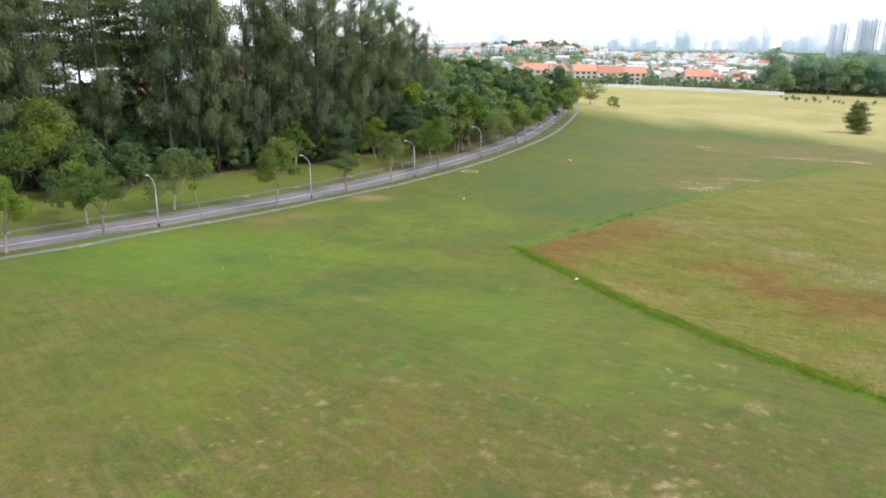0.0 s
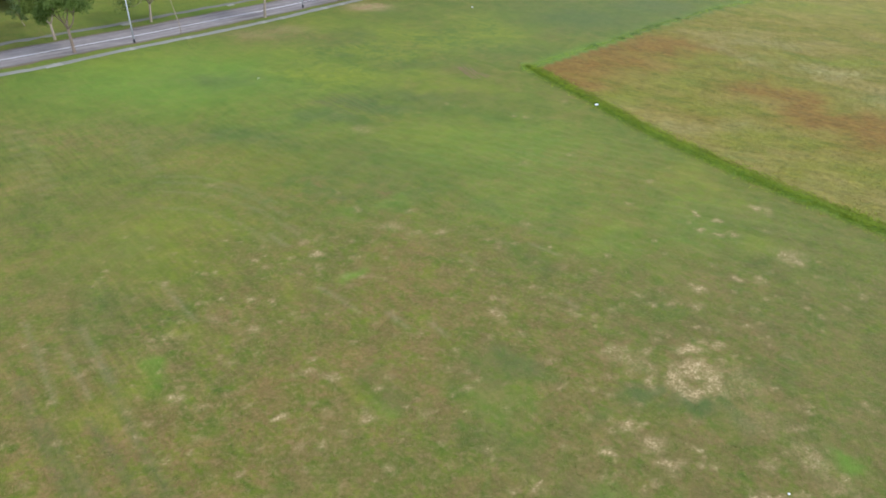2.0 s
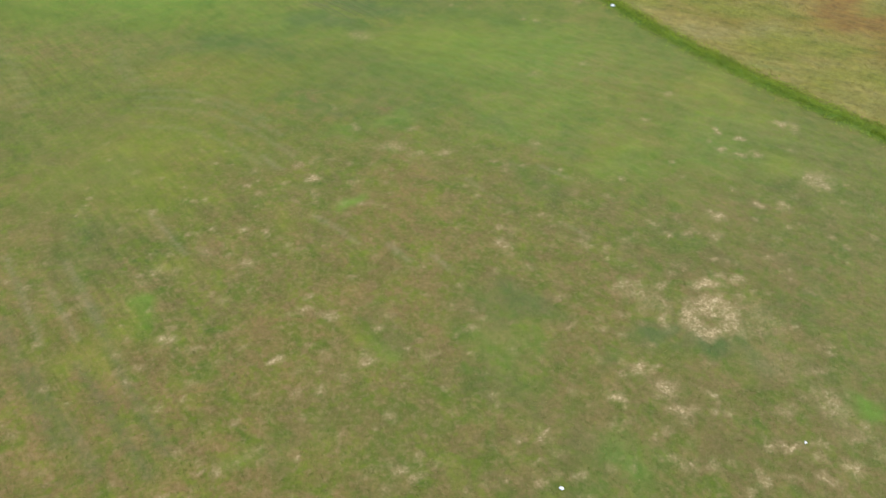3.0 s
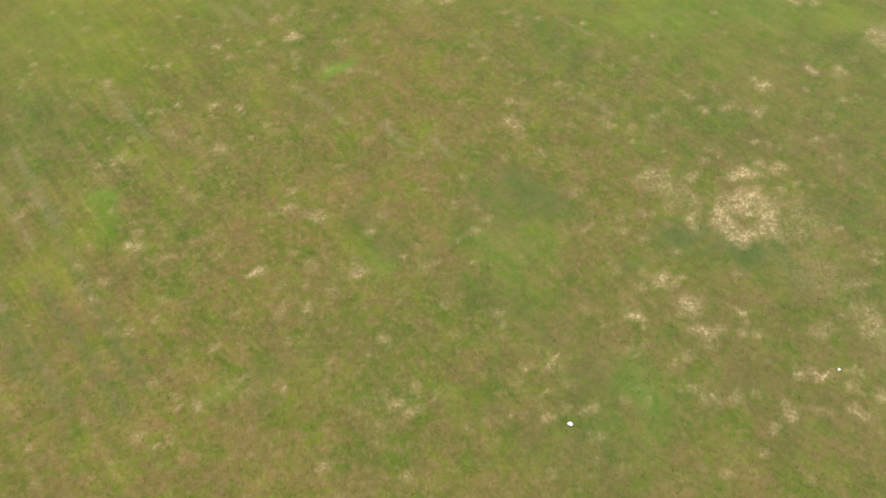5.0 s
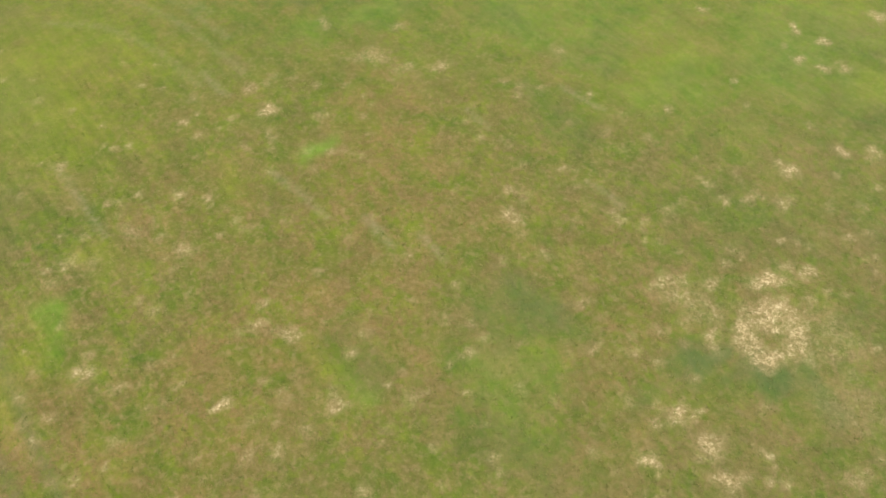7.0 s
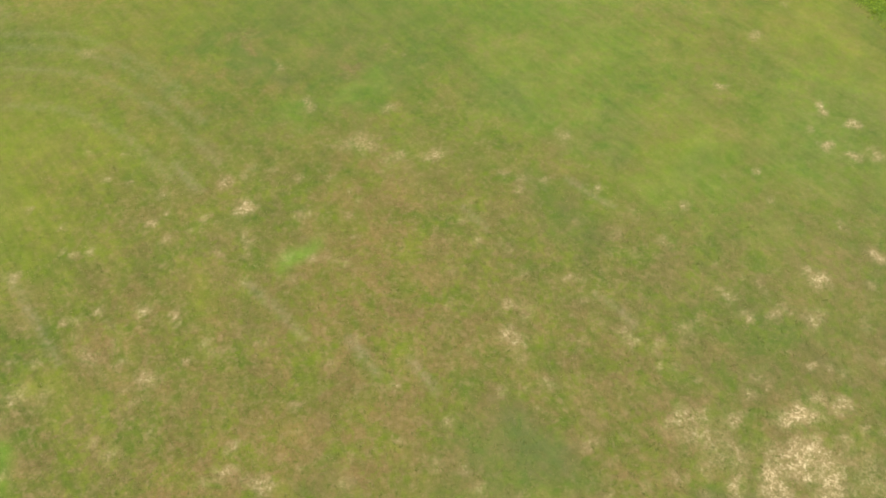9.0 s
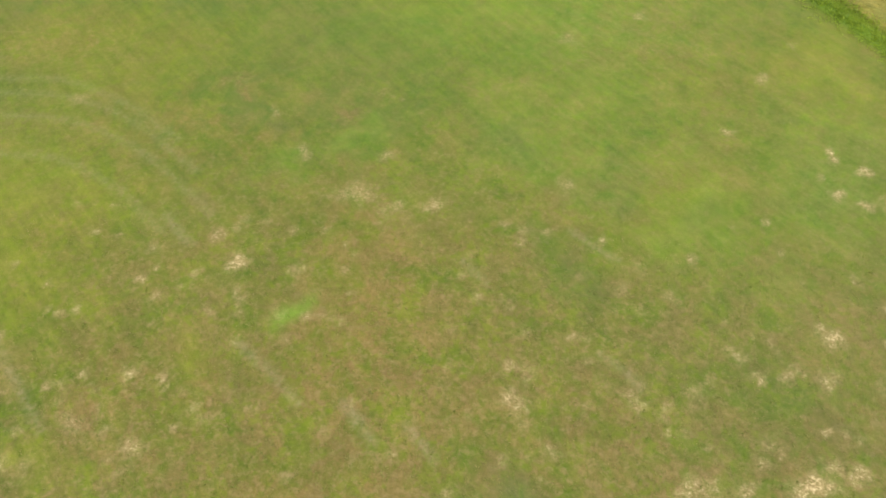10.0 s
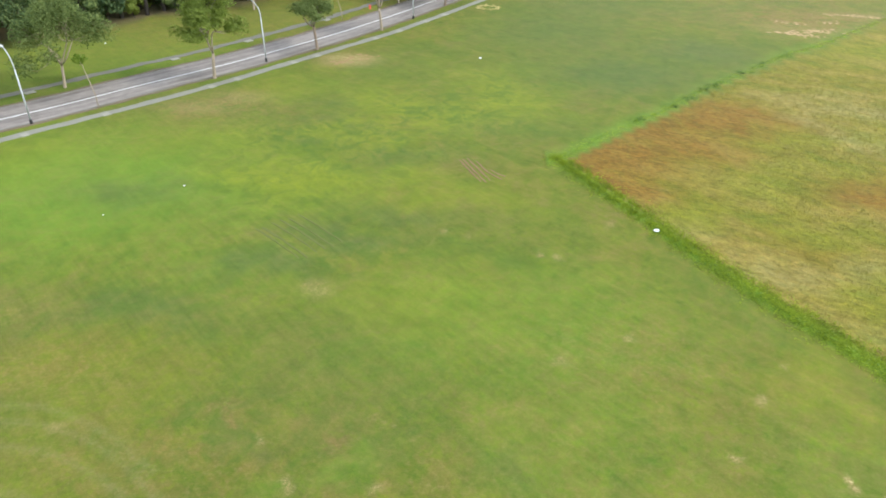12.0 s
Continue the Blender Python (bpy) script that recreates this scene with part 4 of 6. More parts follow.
    # paler beyond a slanting line: the sunlit far field, put into the colour
    out["sunlit_dry"] = np.clip((y - 386 + 0.86 * x + 9 * np.sin(x * 0.09) + 5 * np.sin(x * 0.21 + 1)) / 68, 0, 0.9) * np.clip((x + 30) / 60, 0, 1) * np.clip((600 - y) / 30, 0, 1)
    # a rank green band along the near edge of the unmown field
    edge_d = (y - np.interp(x, NEAR_EDGE[:, 0], NEAR_EDGE[:, 1])) * 0.66
    out["lush"] = np.maximum(out["lush"], np.where((x > 7.2) & (x < 130), np.exp(-((edge_d - 0.15) / 1.25) ** 4), 0))
    out["worn"] = out["worn"] * (1 - np.where((x > 7.2) & (x < 130), np.exp(-((edge_d - 0.2) / 1.1) ** 2), 0))
    far_d = (y - np.interp(x, FAR_EDGE[:, 0], FAR_EDGE[:, 1])) * 0.72
    out["lush"] = np.maximum(out["lush"], np.where((x > 8.0) & (x < 110), np.exp(-((far_d - 0.5) / 1.3) ** 2) * np.clip(1.3 - x / 100, 0, 1), 0))
    out["deep_and_shade"] = np.maximum(out["deep_and_shade"], np.clip((y - 590) / 30, 0, 0.9))
    return out


def waves(x, y):
    """The small unevenness of the near turf, and the low bank of rank grass at the unmown field's edge."""
    bank = 0.26 * np.where((x > 7.2) & (x < 90), np.exp(-(((y - np.interp(x, NEAR_EDGE[:, 0], NEAR_EDGE[:, 1])) * 0.66 - 0.15) / 0.95) ** 2), 0)
    near = np.clip(1.4 - np.hypot(x, y - 75) / 50, 0, 1)
    return bank + near * (0.05 * np.sin(x * 0.7 + np.sin(y * 0.43) * 1.7) * np.sin(y * 0.61 + 1.3 * np.sin(x * 0.31)) + 0.03 * np.sin(x * 1.9 + y * 1.3) * np.sin(y * 2.3 - x * 0.7))


def build_ground():
    xs = axis_steps(-4600, -33, 36, 4600, 0.27, 1.055)
    ys = axis_steps(-1500, 37, 92, 4800, 0.27, 1.04)
    X, Y = np.meshgrid(xs, ys)
    x, y = X.ravel(), Y.ravel()
    z = lie(x, y)
    near = np.clip(1 - np.hypot(x, (y - 90)) / 260, 0, 1)
    z = z + waves(x, y)
    dry = inside_dry(x, y)
    z = z + dry * 0.22 * near
    # shallow bed for the road and the footpaths
    road = np.full(x.shape, 1e9)
    box_ = (x > -140) & (x < 110) & (y > 20) & (y < 520)
    for p in ROAD_MID[::1]:
        road[box_] = np.minimum(road[box_], np.hypot(x[box_] - p[0], y[box_] - p[1]))
    z = z - 0.05 * np.clip((4.2 - road) / 0.8, 0, 1)
    fields = cover(x, y)
    nx, ny = len(xs), len(ys)
    idx = np.arange(nx * ny).reshape(ny, nx)
    quads = np.stack([idx[:-1, :-1], idx[:-1, 1:], idx[1:, 1:], idx[1:, :-1]], -1).reshape(-1, 4)
    me = bpy.data.meshes.new("ground")
    me.vertices.add(len(x))
    me.vertices.foreach_set("co", np.c_[x, y, z].reshape(-1))
    me.loops.add(quads.size)
    me.loops.foreach_set("vertex_index", quads.reshape(-1).astype(np.int32))
    me.polygons.add(len(quads))
    me.polygons.foreach_set("loop_start", np.arange(0, quads.size, 4, dtype=np.int32))
    me.polygons.foreach_set("use_smooth", np.ones(len(quads), dtype=bool))
    me.update(calc_edges=True)
    for key, f in fields.items():
        a = me.attributes.new(key, 'FLOAT', 'POINT')
        a.data.foreach_set("value", f.astype(np.float32))
    me.materials.append(GRASS)
    return tagged(new("ground", me), "wide mown grass field with worn sandy patches", "ground", kind="structure")


PATH_MID = smooth_line([(-150, 24), (-118, 56), (-92, 83), (-68.9, 106), (-60.2, 114.4), (-54.2, 121.6), (-47.5, 128.9), (-43.3, 133.4), (-35.1, 143), (-28.8, 151.2), (-20.6, 161.8), (-14.4, 170), (-8.9, 178.5),
                        (-2, 189.6), (6.3, 204.2), (15.8, 223.5), (27.7, 250.4), (37, 274.7), (45.4, 301.3), (54.8, 335.5), (61, 362), (63.8, 383), (61, 415), (48, 460), (18, 500)])
ROAD_MID = smooth_line([(-150, 33), (-118, 65), (-94, 90), (-72.2, 112), (-60.3, 124.6), (-53.2, 132), (-45.7, 140.9), (-37, 150.7), (-32.2, 156.8), (-27, 163.7), (-21.5, 171.4), (-15.4, 181), (-9.2, 191.6),
                        (-1.5, 205.3), (7.2, 222.4), (17.6, 245), (24.2, 262), (32, 286), (40, 312), (48, 341), (54, 374), (51, 412), (38, 452), (8, 492)])
build_ground()

# road, kerbs, centre line, footpaths
road = tagged(ribbon("road", ROAD_MID, 3.6, -3.5, 0.0, 0.3, ASPHALT), "grey asphalt two-lane road curving along the trees", "road", kind="structure")
run_ = np.r_[0, np.cumsum(np.linalg.norm(np.diff(ROAD_MID, axis=0), axis=1))]
for key, f in (("along", np.repeat(run_, 4)), ("across", np.tile((3.6, -3.5, 3.6, -3.5), len(ROAD_MID)))):
    road.data.attributes.new(key, 'FLOAT', 'POINT').data.foreach_set("value", f.astype(np.float32))
tagged(ribbon("centre_line", ROAD_MID, 0.11, -0.11, 0.006, 0.01, LINE), "solid white painted centre line on asphalt", "road marking", kind="structure")
for off, nm in ((3.68, "kerb"), (-3.58, "kerb")):
    tagged(ribbon(nm, ROAD_MID, off + 0.07, off - 0.07, 0.09, 0.3, KERB), "low concrete kerb along the road edge", "kerb", kind="structure")
SOIL_EDGE = rough("road_edge_soil", (0.105, 0.080, 0.050), (0.175, 0.135, 0.090), 1.2, 0.95)
for off, wide in ((4.15, 0.34), (-3.95, 0.20)):
    tagged(ribbon("verge_soil", ROAD_MID, off + wide, off - wide, 0.035, 0.2, SOIL_EDGE, wobble=0.16), "bare brown soil strip along the kerb", "verge", kind="structure")
tagged(ribbon("pavement", PATH_MID, 0.62, -0.62, 0.045, 0.25, PATHWAY, wobble=0.07), "pale concrete footpath beside the grass field", "pavement", kind="structure")
tagged(ribbon("pavement", ROAD_MID, 8.65, 7.35, 0.04, 0.25, OLD_PATH, wobble=0.14), "grey weathered footpath across the road", "pavement", kind="structure")


def along(line, i_x=None, s=0.0, off=0.0):
    """The point s metres along a line, moved to its left, with the direction there."""
    d = np.r_[0, np.cumsum(np.linalg.norm(np.diff(line, axis=0), axis=1))]
    x, y = np.interp(s, d, line[:, 0]), np.interp(s, d, line[:, 1])
    x2, y2 = np.interp(s + 0.5, d, line[:, 0]), np.interp(s + 0.5, d, line[:, 1])
    u = np.array((x2 - x, y2 - y)) / np.hypot(x2 - x, y2 - y)
    return x - u[1] * off, y + u[0] * off, math.atan2(u[1], u[0])


def nearest_s(line, x, y):
    d = np.r_[0, np.cumsum(np.linalg.norm(np.diff(line, axis=0), axis=1))]
    return float(d[np.argmin(np.hypot(line[:, 0] - x, line[:, 1] - y))])


def on_verge(x, y, off):
    """A place on the strip beside the path, level with (x, y)."""
    return along(PATH_MID, s=nearest_s(PATH_MID, x, y), off=off)


# pale cover slabs set in the two footpaths
for sx, sy, ln in [(-60.4, 113.8, 2.4), (-52.8, 124.0, 0.8), (-46.7, 130.4, 0.9), (-36.2, 142.3, 1.0), (-33, 145, .9), (-27.5, 152.5, 1.0), (-24.2, 156.8, 1.2), (-16.2, 167, 1.0), (-12.3, 172, 1.6),
                   (-8.7, 178, 1.2), (-4.6, 184.2, 1.5), (2.8, 198, 2.2), (9, 210, 1.6)]:
    px, py, pa = on_verge(sx, sy, 0.0)
    b_ = bmesh.new()
    box(b_, 0, 0, 0, ln, 1.5, 0.10, 0.015)
    slab = part("drain_cover", b_, SLAB)
    slab.matrix_world = Matrix.Translation(at_ground(px, py, 0.003)) @ Matrix.Rotation(pa, 4, 'Z')
    tagged(slab, "pale concrete cover slab set in the footpath", "slab", "cover slabs")
for sx, sy in [(-66, 110), (-50, 128), (-36, 143), (-25, 155), (-14, 170)]:
    px, py, pa = along(ROAD_MID, s=nearest_s(ROAD_MID, sx, sy), off=7.0)
    b_ = bmesh.new()
    box(b_, 0, 0, 0, 1.3, 0.9, 0.10, 0.015)
    slab = part("drain_cover", b_, SLAB)
    slab.matrix_world = Matrix.Translation(at_ground(px, py, 0.045)) @ Matrix.Rotation(pa, 4, 'Z')
    tagged(slab, "pale concrete cover slab beside the far footpath", "slab", "cover slabs")


# ------------------------------------------------------------------ street lamps
def build_lamp():
    lamp = thing("street_lamp", "tall grey steel street lamp with curved arm over the road", "street lamp", "street lamps along the road")
    shaft = [(0, 0, 0.55), (0, 0, 3), (0, 0, 6.6)]
    bend = [(0, 0, 6.6)] + [(0, 2.3 * (1 - math.cos(t)), 6.6 + 2.1 * math.sin(t)) for t in np.linspace(0.15, 1.42, 8)]
    part("pole", mesh_of("pole", *tube(shaft, (0.115, 0.10, 0.07), 10), GALVANISED, True), GALVANISED, lamp)
    part("arm", mesh_of("arm", *tube(bend, np.linspace(0.07, 0.05, len(bend)), 8), GALVANISED, True), GALVANISED, lamp)
    part("base", mesh_of("base", *tube([(0, 0, -0.3), (0, 0, 0.5), (0, 0, 0.56)], (0.17, 0.17, 0.135), 10), BLACK, True), BLACK, lamp, "black painted pole base")
    b = bmesh.new()
    box(b, 0, 2.55, 8.73, 0.34, 0.95, 0.16, 0.06)
    head = part("lamp_head", b, LAMP_GLASS, lamp)
    b = bmesh.new()
    box(b, 0, 2.6, 8.63, 0.24, 0.6, 0.06, 0.02)
    part("lens", b, PLASTIC, head)
    return lamp


LAMPS = [(-53.2, 126.6), (-31.4, 152.7), (-11.0, 179.9), (6.8, 212.6), (23.7, 250.3), (38.5, 290), (-75.4, 103.2)]
first_lamp = build_lamp()
for i, (lx, ly) in enumerate(LAMPS):
    _, _, pa = on_verge(lx, ly, 1.9)
    m_ = Matrix.Translation(at_ground(lx, ly)) @ Matrix.Rotation(pa, 4, 'Z')
    if i == 0:
        first_lamp.matrix_basis = m_
    else:
        copy_thing(first_lamp, m_)


# ------------------------------------------------------------------ trees
def ball_points(rng, n, centre, radius, shell=0.55):
    """Points in an ellipsoid, thicker towards its outside, and the way out of it."""
    d = rng.normal(size=(n, 3))
    d /= np.linalg.norm(d, axis=1)[:, None]
    r = shell + (1 - shell) * rng.random(n) ** 0.6
    r = np.where(rng.random(n) < 0.2, rng.random(n), r)
    return np.array(centre) + d * r[:, None] * np.array(radius), d


def limb(rng, start, end, r0, r1, bend=0.12, n=5):
    a, b = np.array(start, float), np.array(end, float)
    ln = np.linalg.norm(b - a)
    off = rng.normal(size=3) * ln * bend
    pts = [a + (b - a) * t + off * math.sin(math.pi * t) for t in np.linspace(0, 1, n)]
    return tube(pts, np.linspace(r0, r1, n), 6)


def broad_tree(seed, height, trunk_h, crown_r, lobes, leaves, mat, bark, name, label, group, leaf_size=0.42, flat=0.6, trunk_r=0.16, gaps=0.0):
    """A tapered trunk that forks into limbs, each bearing lobes of many small leaf clumps."""
    rng = np.random.default_rng(seed)
    tree = thing(name, label, "tree", group)
    lean = rng.normal(0, 0.25, 2)
    fork = np.array((lean[0], lean[1], trunk_h))
    pts = [(0, 0, -0.4), (0.04, 0, 0.2), (lean[0] * 0.5, lean[1] * 0.4, trunk_h * 0.5), tuple(fork)]
    wood = [tube(pts, (trunk_r * 1.5, trunk_r * 1.1, trunk_r * 0.9, trunk_r * 0.75), 8)]
    cen, nor = [], []
    ch = height - trunk_h
    mid = fork + np.array((0, 0, ch * 0.48))
    for k in range(lobes * 2):
        a = 2 * math.pi * (k * 0.618 + rng.uniform(-0.1, 0.1))
        up = ((k + 0.5) / (lobes * 2)) ** 0.85
        wide = math.sin(math.pi * (0.20 + 0.62 * up)) ** 0.8
        rad = crown_r * wide * math.sqrt(rng.uniform(0.03, 0.85))
        c = fork + np.array((math.cos(a) * rad, math.sin(a) * rad, ch * (0.08 + 0.80 * up) + rng.normal(0, ch * 0.05)))
        lr = crown_r * rng.uniform(0.20, 0.38)
        if k % 2 == 0:
            wood.append(limb(rng, fork + np.array((0, 0, ch * 0.3 * up * rng.random())), c, trunk_r * 0.45, trunk_r * 0.1))
        n = int(leaves / (lobes * 2) * (lr / (crown_r * 0.29)) ** 2)
        p, d = ball_points(rng, n, c, (lr, lr, lr * flat), 0.6)
        if gaps:
            keep = np.sin(p[:, 0] * 3.1 + seed) * np.sin(p[:, 1] * 2.7) * np.sin(p[:, 2] * 3.3 + 1) > -0.35 + gaps
            p, d = p[keep], d[keep]
        cen.append(p)
        o = (p - mid) / np.array((crown_r, crown_r, ch * 0.5))
        nor.append(d * 0.7 + o * 0.6 + rng.normal(0, 0.45, p.shape) + np.array((0, 0, 0.45)))
    cen, nor = np.concatenate(cen), np.concatenate(nor)
    n = len(cen)
    part("trunk", mesh_of("trunk", *joined(wood), bark, True), bark, tree)
    part("crown", cards("crown", cen, nor, rng.normal(size=(n, 3)), rng.uniform(0.6, 1.3, n) * leaf_size, rng.uniform(0.45, 0.9, n) * leaf_size, mat), mat, tree)
    return tree


def limbed_tree(seed, height, trunk_h, crown_r, clumps, leaves, mat, bark, name, label, group, leaf_size=0.32, trunk_r=0.17, open_=0.0, lean=0.3):
    """A trunk that forks low into rising limbs; each limb ends in flat-bottomed, domed clumps of small leaves, with air between them."""
    rng = np.random.default_rng(seed)
    tree = thing(name, label, "tree", group)
    fork = np.array((*rng.normal(0, lean, 2), trunk_h * 0.85))
    wood = [tube([(0, 0, -0.4), (0.03, 0, 0.25), tuple(fork * (0.4, 0.6, 0.5) + (0.06, -0.05, 0)), tuple(fork)], (trunk_r * 1.6, trunk_r * 1.15, trunk_r * 0.95, trunk_r * 0.85), 8)]
    ch = height - trunk_h
    mains = 3 + seed % 3
    squash, turn = rng.uniform(0.75, 1.0), rng.uniform(0, math.pi)
    elbows = []
    for k in range(mains):
        a = 2 * math.pi * (k + rng.uniform(-0.25, 0.25)) / mains
        r = crown_r * rng.uniform(0.16, 0.36)
        e = fork + np.array((math.cos(a) * r, math.sin(a) * r, ch * rng.uniform(0.22, 0.42)))
        wood.append(limb(rng, fork, e, trunk_r * 0.62, trunk_r * 0.36, 0.1))
        elbows.append(e)
    cen, nor = [], []
    for k in range(clumps):
        a = 2 * math.pi * (k * 0.618 + rng.uniform(-0.12, 0.12))
        q = math.sqrt((k + 0.4) / clumps) * rng.uniform(0.82, 1.05)
        flat_ = np.array((math.cos(a), math.sin(a) * squash))
        flat_ = np.array((flat_[0] * math.cos(turn) - flat_[1] * math.sin(turn), flat_[0] * math.sin(turn) + flat_[1] * math.cos(turn)))
        rad = crown_r * 0.86 * q
        c = np.array((fork[0] + flat_[0] * rad, fork[1] + flat_[1] * rad, trunk_h + ch * (0.14 + 0.70 * (1 - q ** 2.2) * rng.uniform(0.45, 1.0) + rng.normal(0, 0.07))))
        lr = crown_r * rng.uniform(0.26, 0.42) * (1.1 - 0.2 * q)
        src = min(elbows, key=lambda e: np.linalg.norm(e - c))
        wood.append(limb(rng, src, c - (0, 0, lr * 0.25), trunk_r * 0.30, trunk_r * 0.09, 0.12, 4))
        n = int(leaves / clumps * (lr / (crown_r * 0.34)) ** 2 * rng.uniform(1 - open_, 1.1))
        d = rng.normal(size=(n, 3))
        d /= np.linalg.norm(d, axis=1)[:, None]
        d[:, 2] = np.where(d[:, 2] < -0.5, np.abs(d[:, 2]), d[:, 2])
        r = 0.55 + 0.45 * rng.random(n) ** 0.5
        r = np.where(rng.random(n) < 0.16, rng.random(n), r)
        # uneven outline: the clump is itself a few smaller heads
        heads = c + rng.normal(0, 0.40, (6, 3)) * (lr, lr, lr * 0.7)
        p = heads[rng.integers(0, 6, n)] + d * r[:, None] * np.array((lr, lr, lr * 0.85)) * 0.72
        cen.append(p)
        nor.append(d * 0.8 + rng.normal(0, 0.4, p.shape) + np.array((0, 0, 0.6)))
    cen, nor = np.concatenate(cen), np.concatenate(nor)
    n = len(cen)
    part("trunk", mesh_of("trunk", *joined(wood), bark, True), bark, tree)
    part("crown", cards("crown", cen, nor, rng.normal(size=(n, 3)), rng.uniform(0.6, 1.3, n) * leaf_size, rng.uniform(0.45, 0.9, n) * leaf_size, mat), mat, tree)
    return tree


def layered_tree(seed, height, radius, bare, boughs, sprays, mat, bark, name, label, group, taper=0.55, girth=0.36):
    """A tall trunk with long level boughs that carry thin, ragged shelves of foliage with sky between them."""
    rng = np.random.default_rng(seed)
    tree = thing(name, label, "tree", group)
    sway = rng.normal(0, 0.7, 2)
    spine = lambda t: np.array((sway[0] * math.sin(t * 2.2), sway[1] * math.sin(t * 2.6), height * t))  # noqa: E731
    ts = np.linspace(0, 0.98, 9)
    wood = [tube([spine(t) + np.array((0, 0, -0.5 if t == 0 else 0)) for t in ts], girth * (1 - ts) ** 0.8 + 0.04, 7)]
    cen, nor, ups = [], [], []
    for k in range(boughs):
        t = bare + (0.97 - bare) * (k + rng.random()) / boughs
        a = rng.uniform(0, 2 * math.pi)
        ln = radius * (1.0 - taper * max(0.0, (t - bare) / (1 - bare) - (0.35 if taper < 0.8 else 0.15))) * rng.uniform(0.5, 1.1)
        s = spine(t)
        way = np.array((math.cos(a), math.sin(a), rng.uniform(-0.02, 0.22)))
        cross = np.array((-math.sin(a), math.cos(a), 0))
        wood.append(limb(rng, s, s + way * ln, 0.10, 0.025, 0.05, 4))
        for _ in range(rng.integers(3, 6)):
            u0 = rng.uniform(0.3, 1.0)
            c = s + way * ln * u0 + cross * rng.normal(0, ln * 0.22) + (0, 0, rng.normal(0, 0.35))
            n = int(sprays / boughs / 4 * rng.uniform(0.4, 1.6))
            p = c + rng.normal(size=(n, 3)) * (ln * 0.15 + 0.3, ln * 0.15 + 0.3, 0.26)
            cen.append(p)
            nor.append(rng.normal(0, 0.5, (n, 3)) + np.array((0, 0, 1.0)))
            ups.append(way + rng.normal(0, 0.7, (n, 3)))
    cen, nor, ups = np.concatenate(cen), np.concatenate(nor), np.concatenate(ups)
    n = len(cen)
    part("trunk", mesh_of("trunk", *joined(wood), bark, True), bark, tree)
    part("crown", slivers("crown", cen, nor, ups, rng.uniform(0.5, 1.2, n), rng.uniform(0.18, 0.40, n), mat), mat, tree)
    return tree


def casuarina(seed, height, radius, bare, sprays, name="casuarina_tree", mat=None, bark=None):
    """A tall straight trunk with ascending boughs of drooping, feathery sprays."""
    rng = np.random.default_rng(seed)
    tree = thing(name, "tall dark-green feathery casuarina tree in the grove", "tree", "casuarina grove")
    sway = rng.normal(0, 0.5, 2)
    spine = lambda t: np.array((sway[0] * math.sin(t * 2.2), sway[1] * math.sin(t * 2.6), height * t))  # noqa: E731
    ts = np.linspace(0, 0.98, 9)
    wood = [tube([spine(t) + np.array((0, 0, -0.5 if t == 0 else 0)) for t in ts], 0.27 * (1 - ts) ** 0.8 + 0.03, 7)]
    cen, nor, ups = [], [], []
    boughs = 46
    for k in range(boughs):
        t = bare + (0.985 - bare) * ((k + rng.random()) / boughs)
        t = t + 0.022 * math.sin(t * 31 + seed)      # boughs stand in loose whorls with gaps between
        a = rng.uniform(0, 2 * math.pi)
        prof = math.sin(math.pi * min(1, 0.22 + 0.68 * (t - bare) / (1 - bare))) ** 0.7
        ln = radius * prof * rng.uniform(0.55, 1.2)
        s = spine(t * 0.96)
        e = s + np.array((math.cos(a) * ln, math.sin(a) * ln, ln * rng.uniform(0.25, 0.8)))
        if ln > 1.2:
            wood.append(limb(rng, s, e, 0.075, 0.02, 0.1, 4))
        n = int(sprays / boughs * (0.35 + ln / radius) * (1.2 - 0.85 * max(0.0, t - 0.45) / 0.55) * rng.uniform(0.5, 1.4))
        u = rng.random(n) ** 0.55
        spread = 0.22 + 0.40 * u
        p = s + (e - s) * u[:, None] + rng.normal(size=(n, 3)) * spread[:, None] * np.array((1, 1, 1.35))
        p[:, 2] -= rng.random(n) * 0.9
        cen.append(p)
        out = np.array((math.cos(a), math.sin(a), 0.4))
        nor.append(out + np.array((0, 0, 0.35)) + rng.normal(0, 0.6, (n, 3)))
        ups.append(np.array((math.cos(a) * 0.5, math.sin(a) * 0.5, -0.9)) + rng.normal(0, 0.35, (n, 3)))
    cen, nor, ups = np.concatenate(cen), np.concatenate(nor), np.concatenate(ups)
    n = len(cen)
    part("trunk", mesh_of("trunk", *joined(wood), bark or DARK_BARK, True), bark or DARK_BARK, tree)
    part("crown", slivers("crown", cen, nor, ups, rng.uniform(0.45, 1.15, n), rng.uniform(0.09, 0.19, n), mat or LEAF_CASUARINA), mat or LEAF_CASUARINA, tree)
    return tree


def planted(proto, x, y, turn=0.0, size=1.0, tall=1.0, first=False):
    m = Matrix.Translation(at_ground(x, y, -0.05)) @ Matrix.Rotation(turn, 4, 'Z')
    ob = proto if first else copy_thing(proto, m)
    ob.matrix_basis = m @ Matrix.Diagonal((size, size, size * tall, 1))
    return ob


